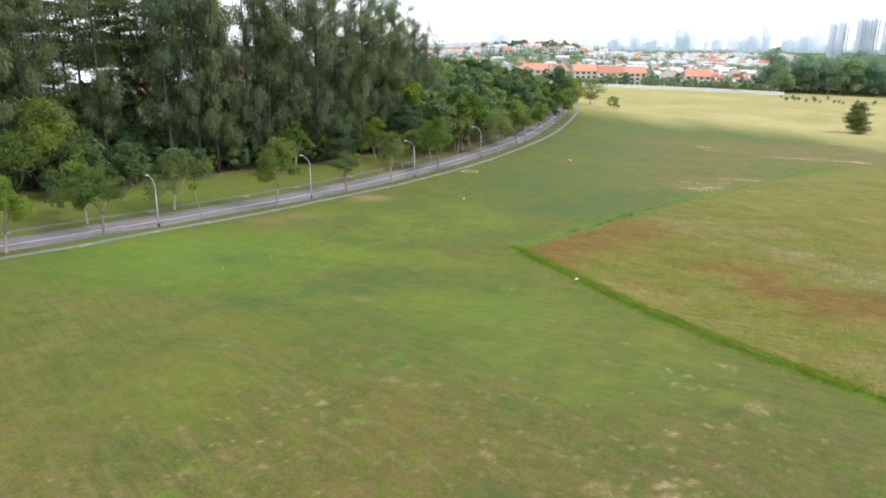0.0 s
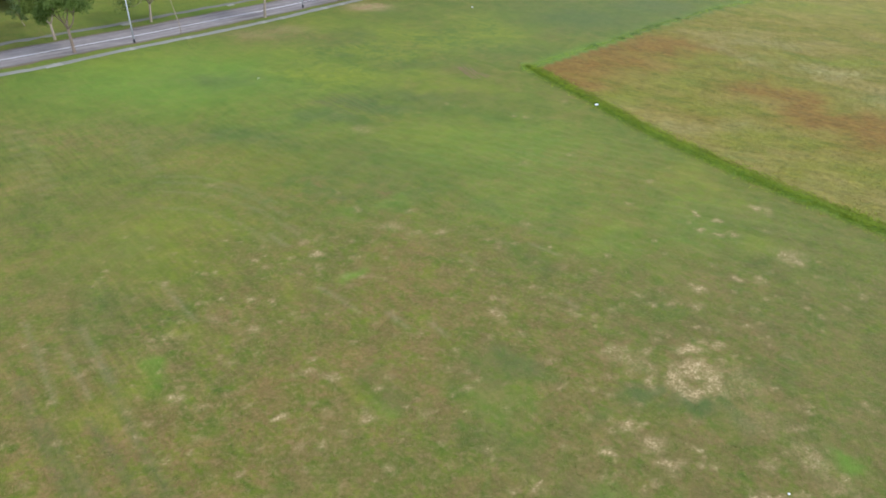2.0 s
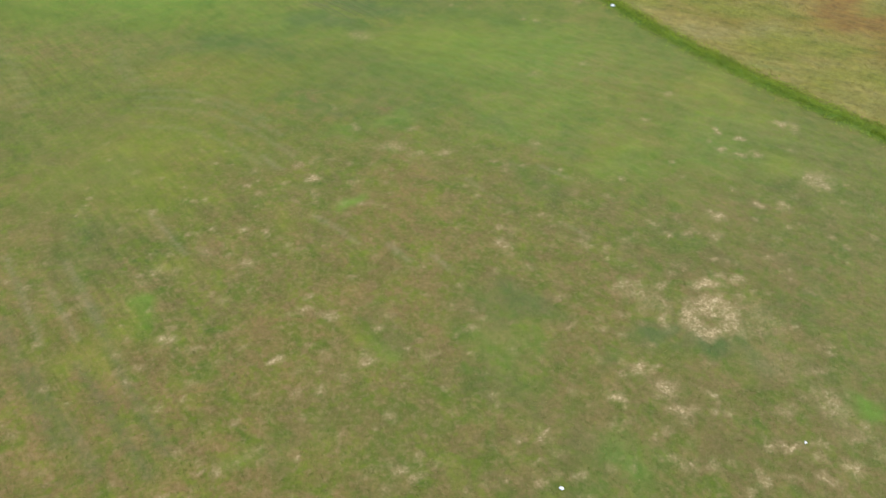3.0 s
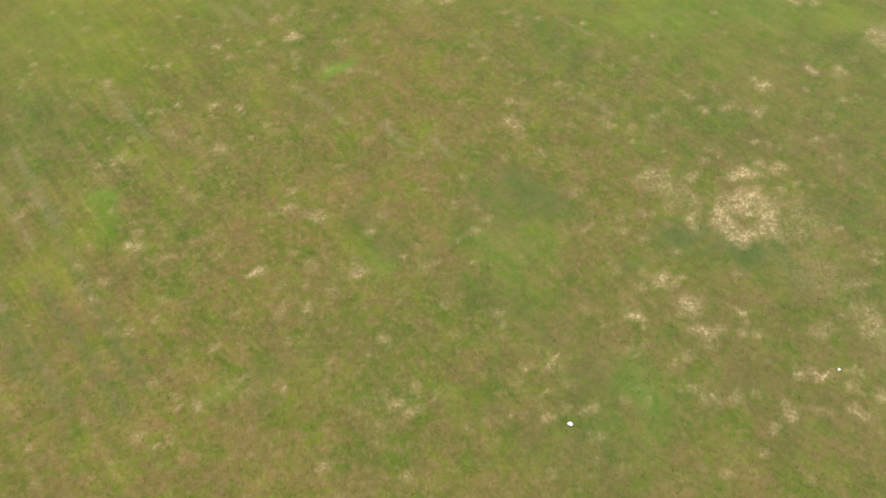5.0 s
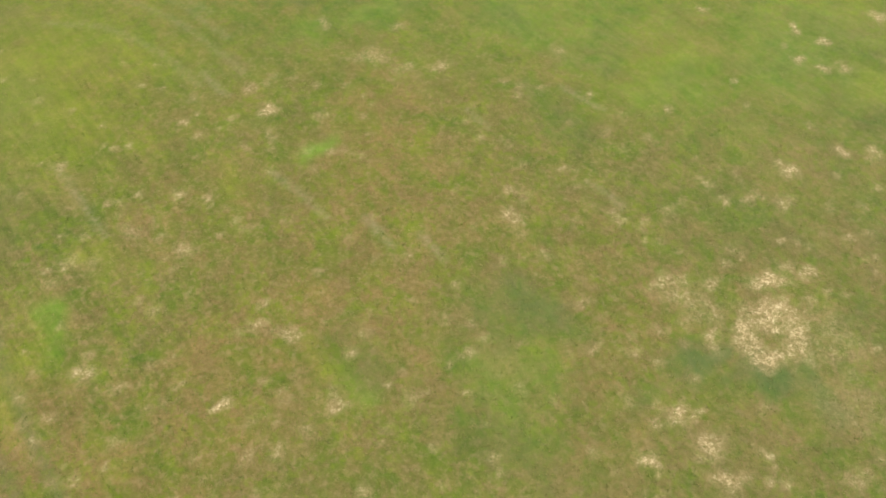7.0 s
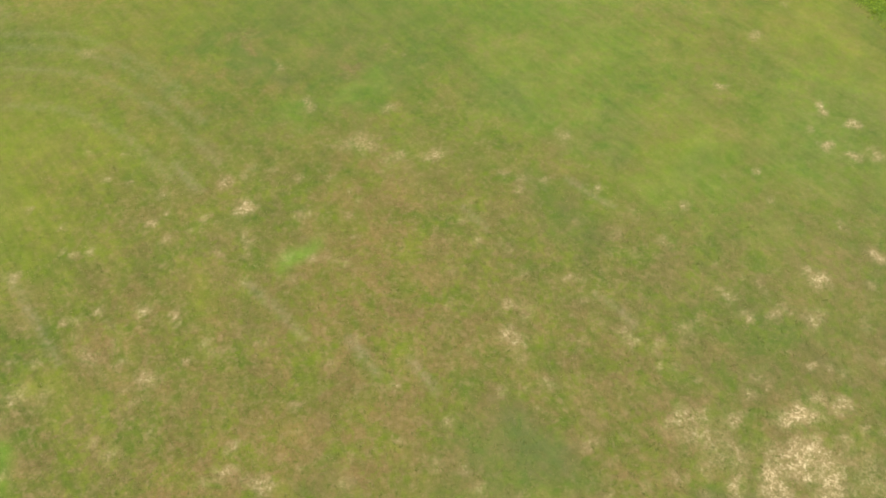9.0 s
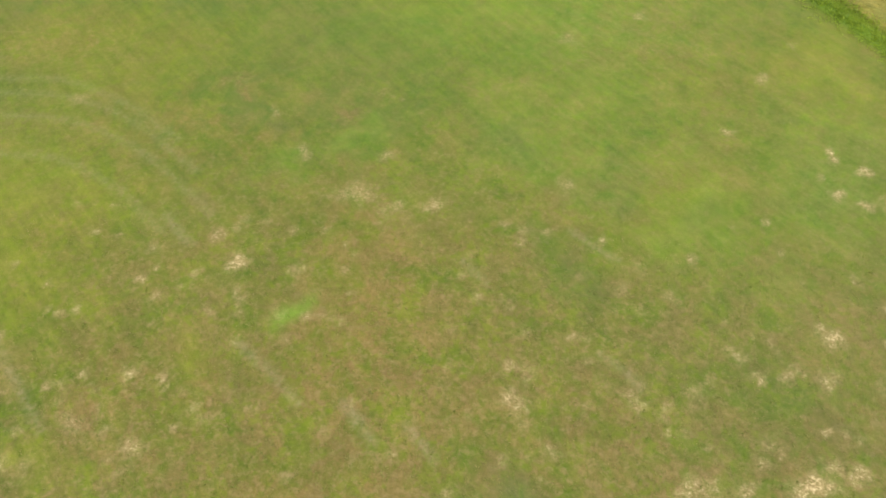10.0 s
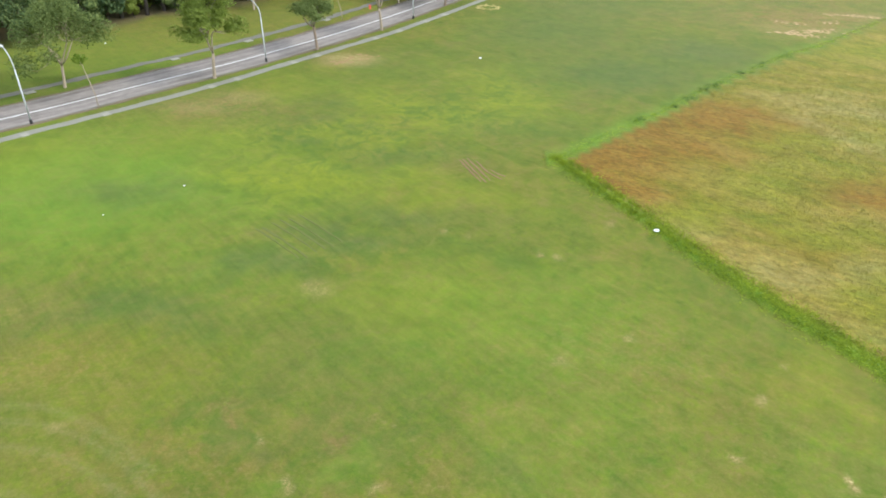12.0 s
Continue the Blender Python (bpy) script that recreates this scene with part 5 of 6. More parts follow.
# street trees on the near verge, each its own shape
STREET = [  # x, y, height, trunk, crown radius, lobes, seed, foliage
    (-69.4, 109.0, 12.2, 3.4, 4.2, 13, 1, LEAF_BRIGHT), (-59.9, 120.5, 11.8, 4.2, 4.2, 12, 2, LEAF_ROAD), (-36.8, 144.7, 14.0, 4.4, 4.3, 13, 3, LEAF_ROAD), (-25.0, 159.5, 9.4, 4.2, 3.6, 9, 4, LEAF_OLIVE),
    (-16.0, 171.7, 13.6, 4.6, 3.9, 11, 5, LEAF_OLIVE), (-5.5, 190.7, 15.2, 4.4, 4.8, 13, 6, LEAF_BRIGHT), (12.5, 222.7, 14.5, 4.5, 5.0, 12, 7, LEAF_OLIVE), (19.7, 239.3, 15.0, 4.5, 4.8, 12, 8, LEAF_ROAD)]
for x, y, h, th, cr, lobes, seed, mat in STREET:
    pale = mat is LEAF_OLIVE
    t_ = limbed_tree(seed, h, th, cr * 1.0, lobes + 3, 15500 if not pale else 8500, mat, PALE_BARK if seed % 2 else BARK, "street_tree",
                     "thin olive-leaved street tree with pale trunk" if pale else "leafy green street tree with forked trunk on the verge", "street trees along the road", 0.27, 0.22, 0.35 if pale else 0.1)
    planted(t_, x, y, 0, first=True)
road_proto = [limbed_tree(20 + k, 13.5, 4.6, 4.6, 11, 4200, (LEAF_ROAD, LEAF_OLIVE, LEAF_ROAD)[k], PALE_BARK, "street_tree", "rounded green street tree beside the road", "street trees along the road", 0.46) for k in range(3)]
for k, (x, y, off, s) in enumerate([(29, 262, 2.6, 1.0), (35.5, 279, 2.6, 1.05), (42.5, 300, 2.6, 1.1), (48, 318, 2.6, 1.1), (53, 338, 2.6, 1.15), (58, 358, 2.6, 1.2), (-7, 193, 12, .8), (8, 215, 11.8, .85), (20, 243, 12, .9), (29, 268, 12, 1.0), (38, 296, 12, 1.0), (47, 322, 12, 1.1), (60, 376, 2.6, 1.25), (61, 396, 2.6, 1.3)]):
    px, py, pa = on_verge(x, y, off)
    planted(road_proto[k % 3], px, py, k * 1.7, s, 1.0, first=k < 3)

# trees and shrubs across the road
across = [(-65.7, 126.7, 12.5, 3.6, 3.8, 10, 31, LEAF_ROAD, "street_tree"), (-55.0, 138.9, 11.4, 4.4, 6.0, 10, 32, LEAF_OLIVE, "street_tree"), (-40.5, 182.5, 12.5, 5.5, 4.0, 11, 33, LEAF_BRIGHT, "street_tree"), (-31, 195, 15.0, 2.6, 4.8, 13, 34, LEAF_DARK, "dark_tree"), (-14.5, 191.1, 8.6, 3.2, 2.6, 8, 35, LEAF_OLIVE, "street_tree"), (-22.5, 200.4, 14.5, 4.2, 4.0, 11, 36, LEAF_BRIGHT, "street_tree"), (-13, 213, 15, 3.0, 5.0, 13, 37, LEAF_DARK, "dark_tree"), (-7.5, 204.8, 14, 4.0, 3.6, 11, 40, LEAF_ROAD, "street_tree"), (1.9, 225.4, 13, 4.4, 3.6, 10, 41, LEAF_OLIVE, "street_tree")]
across += [(-85, 150, 21.5, 5.0, 7.4, 22, 38, LEAF_ROAD, "tall_tree"), (-87, 142, 15.5, 2.4, 6.4, 18, 39, LEAF_ROAD, "dark_tree"), (-77, 152, 13, 1.5, 4.6, 13, 42, LEAF_DARK, "dark_tree"), (-80, 144, 7, 0.8, 3.2, 9, 43, LEAF_DARK, "dark_tree"), (-101, 150, 23, 4.0, 7.0, 16, 44, LEAF_DARK, "tall_tree"), (-71, 158, 12, 1.2, 4.6, 13, 45, LEAF_DARK, "dark_tree"), (-84, 166, 17, 1.5, 6.0, 15, 46, LEAF_DARK, "dark_tree"), (-94, 170, 18, 2, 6.5, 15, 47, LEAF_DARK, "dark_tree"), (-75, 170, 15, 1.5, 5.5, 15, 49, LEAF_DARK, "dark_tree")]
for x, y, h, th, cr, lobes, seed, mat, nm in across:
    t_ = limbed_tree(seed, h, th * 0.8, cr * 1.05, lobes + 3, 11000 if nm == 'street_tree' else 9000, mat, PALE_BARK if nm == "street_tree" else BARK, nm, "green broad-leaved tree on the grass beyond the road" if nm == "street_tree" else "dense dark-green tree at the edge of the grove",
                     "trees beyond the road", 0.30 if nm == "street_tree" else 0.42, 0.19, 0.3 if nm == "street_tree" else 0.1)
    planted(t_, x, y, 0, first=True)
shrub = broad_tree(51, 4.4, 0.9, 2.3, 9, 900, LEAF_OLIVE, PALE_BARK, "shrub", "sparse grey-green shrub with pale stems on grass", "shrubs", 0.34, 0.8, 0.07)
planted(shrub, -74.0, 133.7, 0, first=True)


def sapling(x, y, h, seed):
    """A leaning, nearly bare young stem with a small tuft of leaves."""
    rng = np.random.default_rng(seed)
    s = thing("sapling", "thin leaning pale sapling with few yellow-green leaves", "tree", "saplings")
    top = np.array((-1.1, 0.6, h))
    stem = tube([np.array((0, 0, -0.2)), np.array((-0.02, 0.02, h * 0.25)), top * (0.5, 0.5, 0.62), top], (0.075, 0.065, 0.05, 0.025), 6)
    twigs = [limb(rng, top * 0.9, top + rng.normal(0, 0.6, 3), 0.02, 0.008) for _ in range(5)]
    part("trunk", mesh_of("trunk", *joined([stem] + twigs), PALE_BARK, True), PALE_BARK, s)
    p, d = ball_points(rng, 230, top + np.array((-0.1, 0.1, 0.1)), (1.0, 0.9, 0.6), 0.2)
    part("crown", cards("crown", p, d + rng.normal(0, 0.6, d.shape), rng.normal(size=d.shape), rng.uniform(0.2, 0.42, 230), rng.uniform(0.12, 0.24, 230), LEAF_BRIGHT), LEAF_BRIGHT, s)
    s.matrix_basis = Matrix.Translation(at_ground(x, y))
    return s


sapling(-47.8, 132.5, 5.8, 71)
sapling(-23.6, 177.9, 4.8, 72)
# a layered dark tree with flat tiers among the casuarinas
layered = [layered_tree(48, 46, 9.5, 0.42, 30, 7000, LEAF_CASUARINA, DARK_BARK, "layered_tree", "tall grey-green tree with level layered boughs", "grove trees"),
           layered_tree(53, 44, 8.5, 0.36, 30, 7600, LEAF_DARK, DARK_BARK, "layered_tree", "tall dark-green tree with level layered boughs", "grove trees")]
for k, (x, y, turn, size) in enumerate([(-86, 171, 0, 1.0), (-76, 172, 0, 1.0), (-93, 165, 2.1, 1.05), (-81, 182, 4.0, 1.05), (-69, 180, 1.0, 0.95), (-100, 175, 0.7, 1.1), (-104, 192, 5.0, 1.15), (-89, 199, 2.0, 1.15), (-74, 192, 0.4, 1.1), (-112, 180, 1.4, 1.1), (-97, 188, 2.6, 1.15), (-106, 168, 3.3, 1.1)]):
    planted(layered[k % 2], x, y, turn, size, 1.0, first=k < 2)

# the casuarina grove: tall front rows, then deeper ones
cas = [casuarina(80 + k, 39 + 2 * k, 4.2 + 0.5 * (k % 3), (0.04, 0.14, 0.08, 0.18, 0.06, 0.12)[k], (12500, 10000, 11500, 9500, 12000, 9000)[k], mat=(LEAF_CASUARINA, LEAF_CASUARINA, LEAF_SPRAY, LEAF_CASUARINA, LEAF_CASUARINA, LEAF_SPRAY)[k]) for k in range(6)]
rng_g = np.random.default_rng(7)
spots_g = []
for row, (off, gap) in enumerate([(1.5, 1.05), (7.5, 1.3), (15, 1.9), (24, 2.6)]):
    ln = shifted(EDGE, off)
    s = 0.0
    total = float(np.linalg.norm(np.diff(ln, axis=0), axis=1).sum())
    while s < total:
        x, y, _ = along(ln, s=s, off=0)
        spots_g.append((x + rng_g.normal(0, 1.0), y + rng_g.normal(0, 1.0), row))
        s += 5.2 * gap * rng_g.uniform(0.8, 1.25)
spots_g = [p for i, p in enumerate(spots_g) if not (-101 < p[0] + 0.55 * (p[1] - 165) < -70 and (p[2] > 2 or (i % 5 < 2 if p[2] == 0 else i % 3 > 0)))]
spots_g = [p for p in spots_g if not -0.475 < p[0] / p[1] < -0.40]
for k, (x, y, row) in enumerate(spots_g):
    taper = np.interp(y, [178, 192, 212, 236, 252], [1.24, 1.20, 1.06, 0.92, 0.74])
    planted(cas[k % 6], x, y, rng_g.uniform(0, 6.3), rng_g.uniform(0.88, 1.12) * taper, rng_g.uniform(0.95, 1.08), first=k < 6)

# dark undergrowth at the foot of the grove
bushes = [broad_tree(100 + k, 6.5, 0.8, 3.6, 9, 1500, (LEAF_DARK, LEAF_DARK, LEAF_ROAD)[k], DARK_BARK, "bush", "dense dark-green bush under the tall trees", "undergrowth", 0.62, 0.8, 0.1) for k in range(3)]
n_b = 0
for off in (0.5, 6.0, 13.0, 21.0):
    ln = shifted(EDGE, off)
    total = float(np.linalg.norm(np.diff(ln, axis=0), axis=1).sum())
    s = 0.0
    while s < total:
        x, y, _ = along(ln, s=s)
        big = (1.5 if x < -84 else 1.0) * (1.0 + off / 26)
        planted(bushes[n_b % 3], x + rng_g.normal(0, 0.8), y + rng_g.normal(0, 0.8), rng_g.uniform(0, 6.3), rng_g.uniform(0.6, 1.15) * big, rng_g.uniform(0.8, 1.2), first=n_b < 3)
        n_b += 1
        s += rng_g.uniform(4.5, 8.0)

# broad-leaved wood that follows the bend of the road
wood = [limbed_tree(120 + k, (17.5, 19, 15.5, 18)[k], 3.2, (6.4, 5.6, 6.8, 6.2)[k], (11, 9, 12, 10)[k], 3300, (LEAF_DARK, LEAF_WOOD, LEAF_BRIGHT, LEAF_WOOD)[k], BARK, "woodland_tree", "broad dark-green woodland tree behind the road", "roadside wood", 0.72, 0.25) for k in range(4)]
k = 0
for off in (15, 23, 32, 43, 56):
    s = nearest_s(PATH_MID, 7, 206) + rng_g.uniform(0, 5)
    while s < nearest_s(PATH_MID, 57, 400):
        x, y, _ = along(PATH_MID, s=s, off=off + rng_g.normal(0, 1.2))
        planted(wood[k % 4], x, y, rng_g.uniform(0, 6.3), rng_g.uniform(0.75, 1.05) * (1 + max(0, off - 15) / 95) * (1.24 - 0.30 * min(1.0, max(0.0, (y - 205) / 170))), rng_g.uniform(0.85, 1.15), first=k < 4)
        k += 1
        s += rng_g.uniform(8, 12)

for k in range(46):
    planted(wood[k % 3], -70 - 75 * rng_g.random(), 205 + 85 * rng_g.random(), k * 1.1, rng_g.uniform(0.55, 0.9), rng_g.uniform(0.85, 1.1))
# taller trees behind the end of the grove
for k in range(34):
    x, y = -6 + 58 * rng_g.random(), 330 + 150 * rng_g.random()
    planted(wood[(0, 1, 3)[k % 3]], x - 0.22 * (y - 330), y, k * 1.9, rng_g.uniform(1.0, 1.35), rng_g.uniform(0.9, 1.15))
# lone trees on the field
lone = layered_tree(143, 12.8, 4.7, 0.05, 54, 15000, LEAF_LONE, BARK, "field_tree", "dense dark lone tree with spreading level boughs", "field trees", 0.78, 0.2)
planted(lone, 172.6, 314.3, 0, 1.0, 1.0, first=True)
open_tree = broad_tree(141, 10.5, 2.2, 7.2, 14, 2600, LEAF_OLIVE, BARK, "field_tree", "open spreading olive-green tree at the bend", "field trees", 0.5, 0.5, 0.2, 0.15)
planted(open_tree, 75.5, 403, 0, 1.22, 1.05, first=True)
low_shrub = broad_tree(142, 7.0, 0.6, 4.0, 10, 1300, LEAF_PALE, BARK, "shrub", "small brownish shrub alone on the dry field", "shrubs", 0.5, 0.7, 0.1)
planted(low_shrub, 84, 385, 0, first=True)

# ------------------------------------------------------------------ distance: wall, houses, woods, towers
WALL_LINE = smooth_line([(70, 552), (120, 556), (180, 556), (225, 550), (246, 546)], 6)
tagged(ribbon("pavement", smooth_line([(246, 540), (268, 520), (292, 500), (330, 486), (380, 478)], 6), 1.6, -1.6, 0.1, 0.4, SLAB), "pale drive at the field's far corner", "pavement", kind="structure")
tagged(ribbon("boundary_wall", WALL_LINE, 0.2, -0.2, 2.4, 2.8, WHITE_WALL), "long white boundary wall at the field's far edge", "wall", kind="structure")


def gable(w, d, h, over=0.5):
    """A pitched roof with thickness, ridge along x."""
    b = bmesh.new()
    t = 0.25
    prof = [(-d / 2 - over, 0), (0, h), (d / 2 + over, 0), (d / 2 + over, -t), (0, h - t), (-d / 2 - over, -t)]
    ends = [[b.verts.new((sx * (w / 2 + over), y, z)) for y, z in prof] for sx in (-1, 1)]
    for i in range(6):
        j = (i + 1) % 6
        b.faces.new((ends[0][i], ends[0][j], ends[1][j], ends[1][i]))
    b.faces.new(ends[0][::-1])
    b.faces.new(ends[1])
    bmesh.ops.recalc_face_normals(b, faces=b.faces)
    return b


def house(w, d, floors, roof_mat, wall_mat, label, group, flat=False, pitch=0.3):
    h = thing("house", label, "house", group)
    hh = floors * 3.1
    b = bmesh.new()
    box(b, 0, 0, hh / 2 - 0.5, w, d, hh + 1.0)
    if not flat:   # gable ends
        for sx in (-1, 1):
            vs = [b.verts.new((sx * (w / 2 - 0.01), y, z)) for y, z in ((-d / 2, hh), (d / 2, hh), (0, hh + d * pitch - 0.3))]
            b.faces.new(vs if sx > 0 else vs[::-1])
    part("wall", b, wall_mat, h)
    if flat:
        b = bmesh.new()
        box(b, 0, 0, hh + 0.25, w + 0.7, d + 0.7, 0.4)
        box(b, -w * 0.2, 0, hh + 1.2, w * 0.3, d * 0.5, 1.6)
    else:
        b = gable(w, d, d * pitch)
        b.transform(Matrix.Translation((0, 0, hh)))
    part("roof", b, roof_mat, h)
    cols = max(2, int(w / 4))
    for fl in range(floors):
        for c in range(cols):
            b = bmesh.new()
            x = (c + 0.5) / cols * w - w / 2
            box(b, x, -d / 2 - 0.03, fl * 3.1 + 1.7, w / cols * 0.5, 0.12, 1.5)
            part("window", b, GLASS, h)
    return h


protos = [house(19, 11, 3, RED_ROOF, CREAM_WALL, "cream terraced house with orange tiled roof", "houses of the town", pitch=0.46),
          house(11, 9, 2, RED_ROOF, WHITE_WALL, "white two-storey house with orange tiled roof", "houses of the town", pitch=0.4),
          house(13, 10, 3, PALE_ROOF, WHITE_WALL, "white flat-roofed three-storey house", "houses of the town", True),
          house(12, 9, 2, BROWN_ROOF, WHITE_WALL, "white house with brown tiled roof", "houses of the town"),
          house(26, 11, 2, PALE_ROOF, WHITE_WALL, "long white terrace with pale metal roof", "houses of the town"),
          house(12, 10, 2, PALE_ROOF, WHITE_WALL, "white two-storey house with pale pitched roof", "houses of the town", pitch=0.34)]
used = set()


def settle(kind, x, y, turn, size=1.0, up=0.0):
    m = Matrix.Translation(at_ground(x, y, up)) @ Matrix.Rotation(turn, 4, 'Z')
    ob = protos[kind]
    if kind in used:
        ob = copy_thing(ob, m)
    used.add(kind)
    ob.matrix_basis = m @ Matrix.Diagonal((size, size, size, 1))


# the row of orange-roofed terraces just behind the wall
for k, x in enumerate((68, 87, 108, 127, 146, 176, 196)):
    settle(0, x, 590 + 6 * (k % 3), radians((-14, 62, 12, -6, 8, 70, -10)[k]), 1.0)
rng_h = np.random.default_rng(21)
for y, count in ((632, 15), (672, 17), (720, 19), (780, 21), (850, 22), (940, 22), (1050, 22)):
    span = (0.0, 0.46 * y)
    for k in range(count):
        x = span[0] + (span[1] - span[0]) * (k + rng_h.uniform(0.1, 0.9)) / count
        if x / y > 0.43:
            continue
        kind = int(rng_h.choice([1, 1, 2, 3, 3, 5, 5, 4]))
        settle(kind, x, y + rng_h.uniform(-18, 18), rng_h.choice([0, math.pi / 2, 0.2, -0.3]) + rng_h.normal(0, 0.25), rng_h.uniform(0.55, 0.85))
# the pale quarter in the middle and the far side of the town
for k in range(60):
    y = 690 + 330 * rng_h.random() ** 1.2
    x = y * rng_h.uniform(0.13, 0.43)
    settle((5, 1, 5, 3)[k % 4], x, y, rng_h.uniform(-0.8, 0.8), rng_h.uniform(0.6, 0.9))
# a few houses seen through the gap in the grove
for x, y, kd in ((-150, 330, 5), (-128, 318, 1), (-106, 345, 0), (-84, 352, 1), (-172, 352, 5), (-60, 372, 1), (-140, 410, 4), (-190, 430, 4), (-118, 372, 4), (-168, 386, 4), (-96, 392, 4), (-212, 400, 2), (-150, 366, 2), (-134, 352, 4), (-186, 372, 4)):
    settle(kd, x, y, rng_h.uniform(-0.3, 0.3), 1.2)
# long pale buildings across the middle of the town
for x, y, z_ in ((170, 800, 0.8), (205, 815, 0.9), (236, 800, 0.8), (180, 880, 0.9), (225, 890, 0.9), (320, 885, 0.8), (300, 985, 1.0)):
    settle(4, x, y, rng_h.uniform(-0.15, 0.15), z_)


def far_town():
    """Pale houses in the haze at the far side of the town, too many to count: walls, pale roofs and orange roofs."""
    rng = np.random.default_rng(27)
    verts, faces, slots = [], [], []
    for k in range(1500):
        y = (1040 if k < 980 else 620) + 1300 * rng.random() ** 1.5
        x = y * (rng.uniform(-0.02, 0.46) if k < 980 else rng.uniform(-0.66, -0.02))
        w, d, h = rng.uniform(7, 17), rng.uniform(7, 10), rng.choice([5.6, 6.2, 9.3])
        a, z, rise = rng.uniform(-0.5, 0.5), float(lie(x, y)) - 1.0, rng.choice([0.4, 2.6, 3.2])
        u, v = np.array((math.cos(a), math.sin(a), 0)), np.array((-math.sin(a), math.cos(a), 0))
        c, up, i = np.array((x, y, z)), np.array((0, 0, 1.0)), len(verts)
        ring = [c - u * w / 2 - v * d / 2, c + u * w / 2 - v * d / 2, c + u * w / 2 + v * d / 2, c - u * w / 2 + v * d / 2]
        verts += ring + [q + up * (h + 1) for q in ring] + [c - u * w / 2 + up * (h + 1 + rise), c + u * w / 2 + up * (h + 1 + rise)]
        roof = 2 if rng.random() < 0.3 else 1
        for f, m_ in (((0, 1, 5, 4), 0), ((1, 2, 6, 5), 0), ((2, 3, 7, 6), 0), ((3, 0, 4, 7), 0), ((4, 5, 9, 8), roof), ((6, 7, 8, 9), roof), ((5, 6, 9), 0), ((7, 4, 8), 0)):
            faces.append([i + q for q in f])
            slots.append(m_)
    me = bpy.data.meshes.new("far_town")
    me.from_pydata([tuple(q) for q in verts], [], faces)
    for m_ in (WHITE_WALL, PALE_ROOF, RED_ROOF):
        me.materials.append(m_)
    me.polygons.foreach_set("material_index", slots)
    me.update()
    return tagged(new("far_town", me), "hazy mass of pale distant houses with light roofs", "houses", kind="stuff")


far_town()
# houses on the rise
for k, (x, y) in enumerate([(80, 1010), (100, 1030), (122, 1020), (145, 1040), (168, 1030), (190, 1050), (60, 1040), (110, 1080), (150, 1090)]):
    settle((1, 2, 1, 3, 2)[k % 5], x, y, rng_h.uniform(-0.3, 0.3), 1.1)

# town trees between the houses, and the big wood at the far corner of the field
town_tree = [broad_tree(160 + k, 12, 2.0, 5.5, 7, 480, (LEAF_FAR_HAZED, LEAF_TOWN_HAZED)[k], BARK, "town_tree", "rounded green tree among the houses", "town trees", 1.5, 0.75, 0.25) for k in range(2)]
k = 0
for y, count, s in ((563, 34, .55), (572, 44, .75), (609, 24, .72), (650, 28, .7), (697, 28, .7)):
    for j in range(count):
        x = 0.44 * y * (j + rng_h.uniform(0, 1)) / count
        if y < 600 and x < 60:
            continue
        planted(town_tree[k % 2], x, y + rng_h.uniform(-12, 12), rng_h.uniform(0, 6.3), s * rng_h.uniform(0.7, 1.2), rng_h.uniform(0.8, 1.1), first=k < 2)
        k += 1


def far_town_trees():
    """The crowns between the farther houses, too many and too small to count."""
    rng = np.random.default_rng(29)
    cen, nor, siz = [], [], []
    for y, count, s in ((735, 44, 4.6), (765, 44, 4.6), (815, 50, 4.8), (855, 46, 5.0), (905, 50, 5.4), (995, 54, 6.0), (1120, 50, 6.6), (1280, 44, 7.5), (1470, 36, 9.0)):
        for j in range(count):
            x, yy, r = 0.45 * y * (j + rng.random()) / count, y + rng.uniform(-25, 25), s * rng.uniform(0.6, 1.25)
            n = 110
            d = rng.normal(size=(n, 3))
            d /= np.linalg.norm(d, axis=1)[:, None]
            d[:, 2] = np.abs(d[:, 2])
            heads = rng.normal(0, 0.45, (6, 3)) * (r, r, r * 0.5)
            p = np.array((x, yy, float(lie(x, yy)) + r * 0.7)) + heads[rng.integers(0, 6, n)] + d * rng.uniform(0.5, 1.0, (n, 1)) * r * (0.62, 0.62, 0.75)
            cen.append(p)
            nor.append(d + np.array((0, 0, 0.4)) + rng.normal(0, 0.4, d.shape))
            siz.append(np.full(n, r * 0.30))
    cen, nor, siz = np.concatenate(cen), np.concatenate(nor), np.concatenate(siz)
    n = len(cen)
    me = cards("town_greenery", cen, nor, rng.normal(size=(n, 3)), siz * rng.uniform(0.7, 1.3, n), siz * rng.uniform(0.6, 1.0, n), LEAF_TOWN_HAZED)
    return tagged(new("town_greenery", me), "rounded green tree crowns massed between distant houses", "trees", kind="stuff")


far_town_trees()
for j in range(16):
    planted(town_tree[j % 2], 50 + j * 9.5 + rng_h.uniform(-5, 5), 1075 + rng_h.uniform(-25, 35), j * 0.7, rng_h.uniform(1.2, 1.7))
big_wood = [limbed_tree(180 + k, 29, 1.2, 12, 30, 6200, LEAF_FAR_HAZED, BARK, "rain_tree", "broad dark-green rain tree in a dense wood", "far wood", 1.1, 0.5) for k in range(3)]
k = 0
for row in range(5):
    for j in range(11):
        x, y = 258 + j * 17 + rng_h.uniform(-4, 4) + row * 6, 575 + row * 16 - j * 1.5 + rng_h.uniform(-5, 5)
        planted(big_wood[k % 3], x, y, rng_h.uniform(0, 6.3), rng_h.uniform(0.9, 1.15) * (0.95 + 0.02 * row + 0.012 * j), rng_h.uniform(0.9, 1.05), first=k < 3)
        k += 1
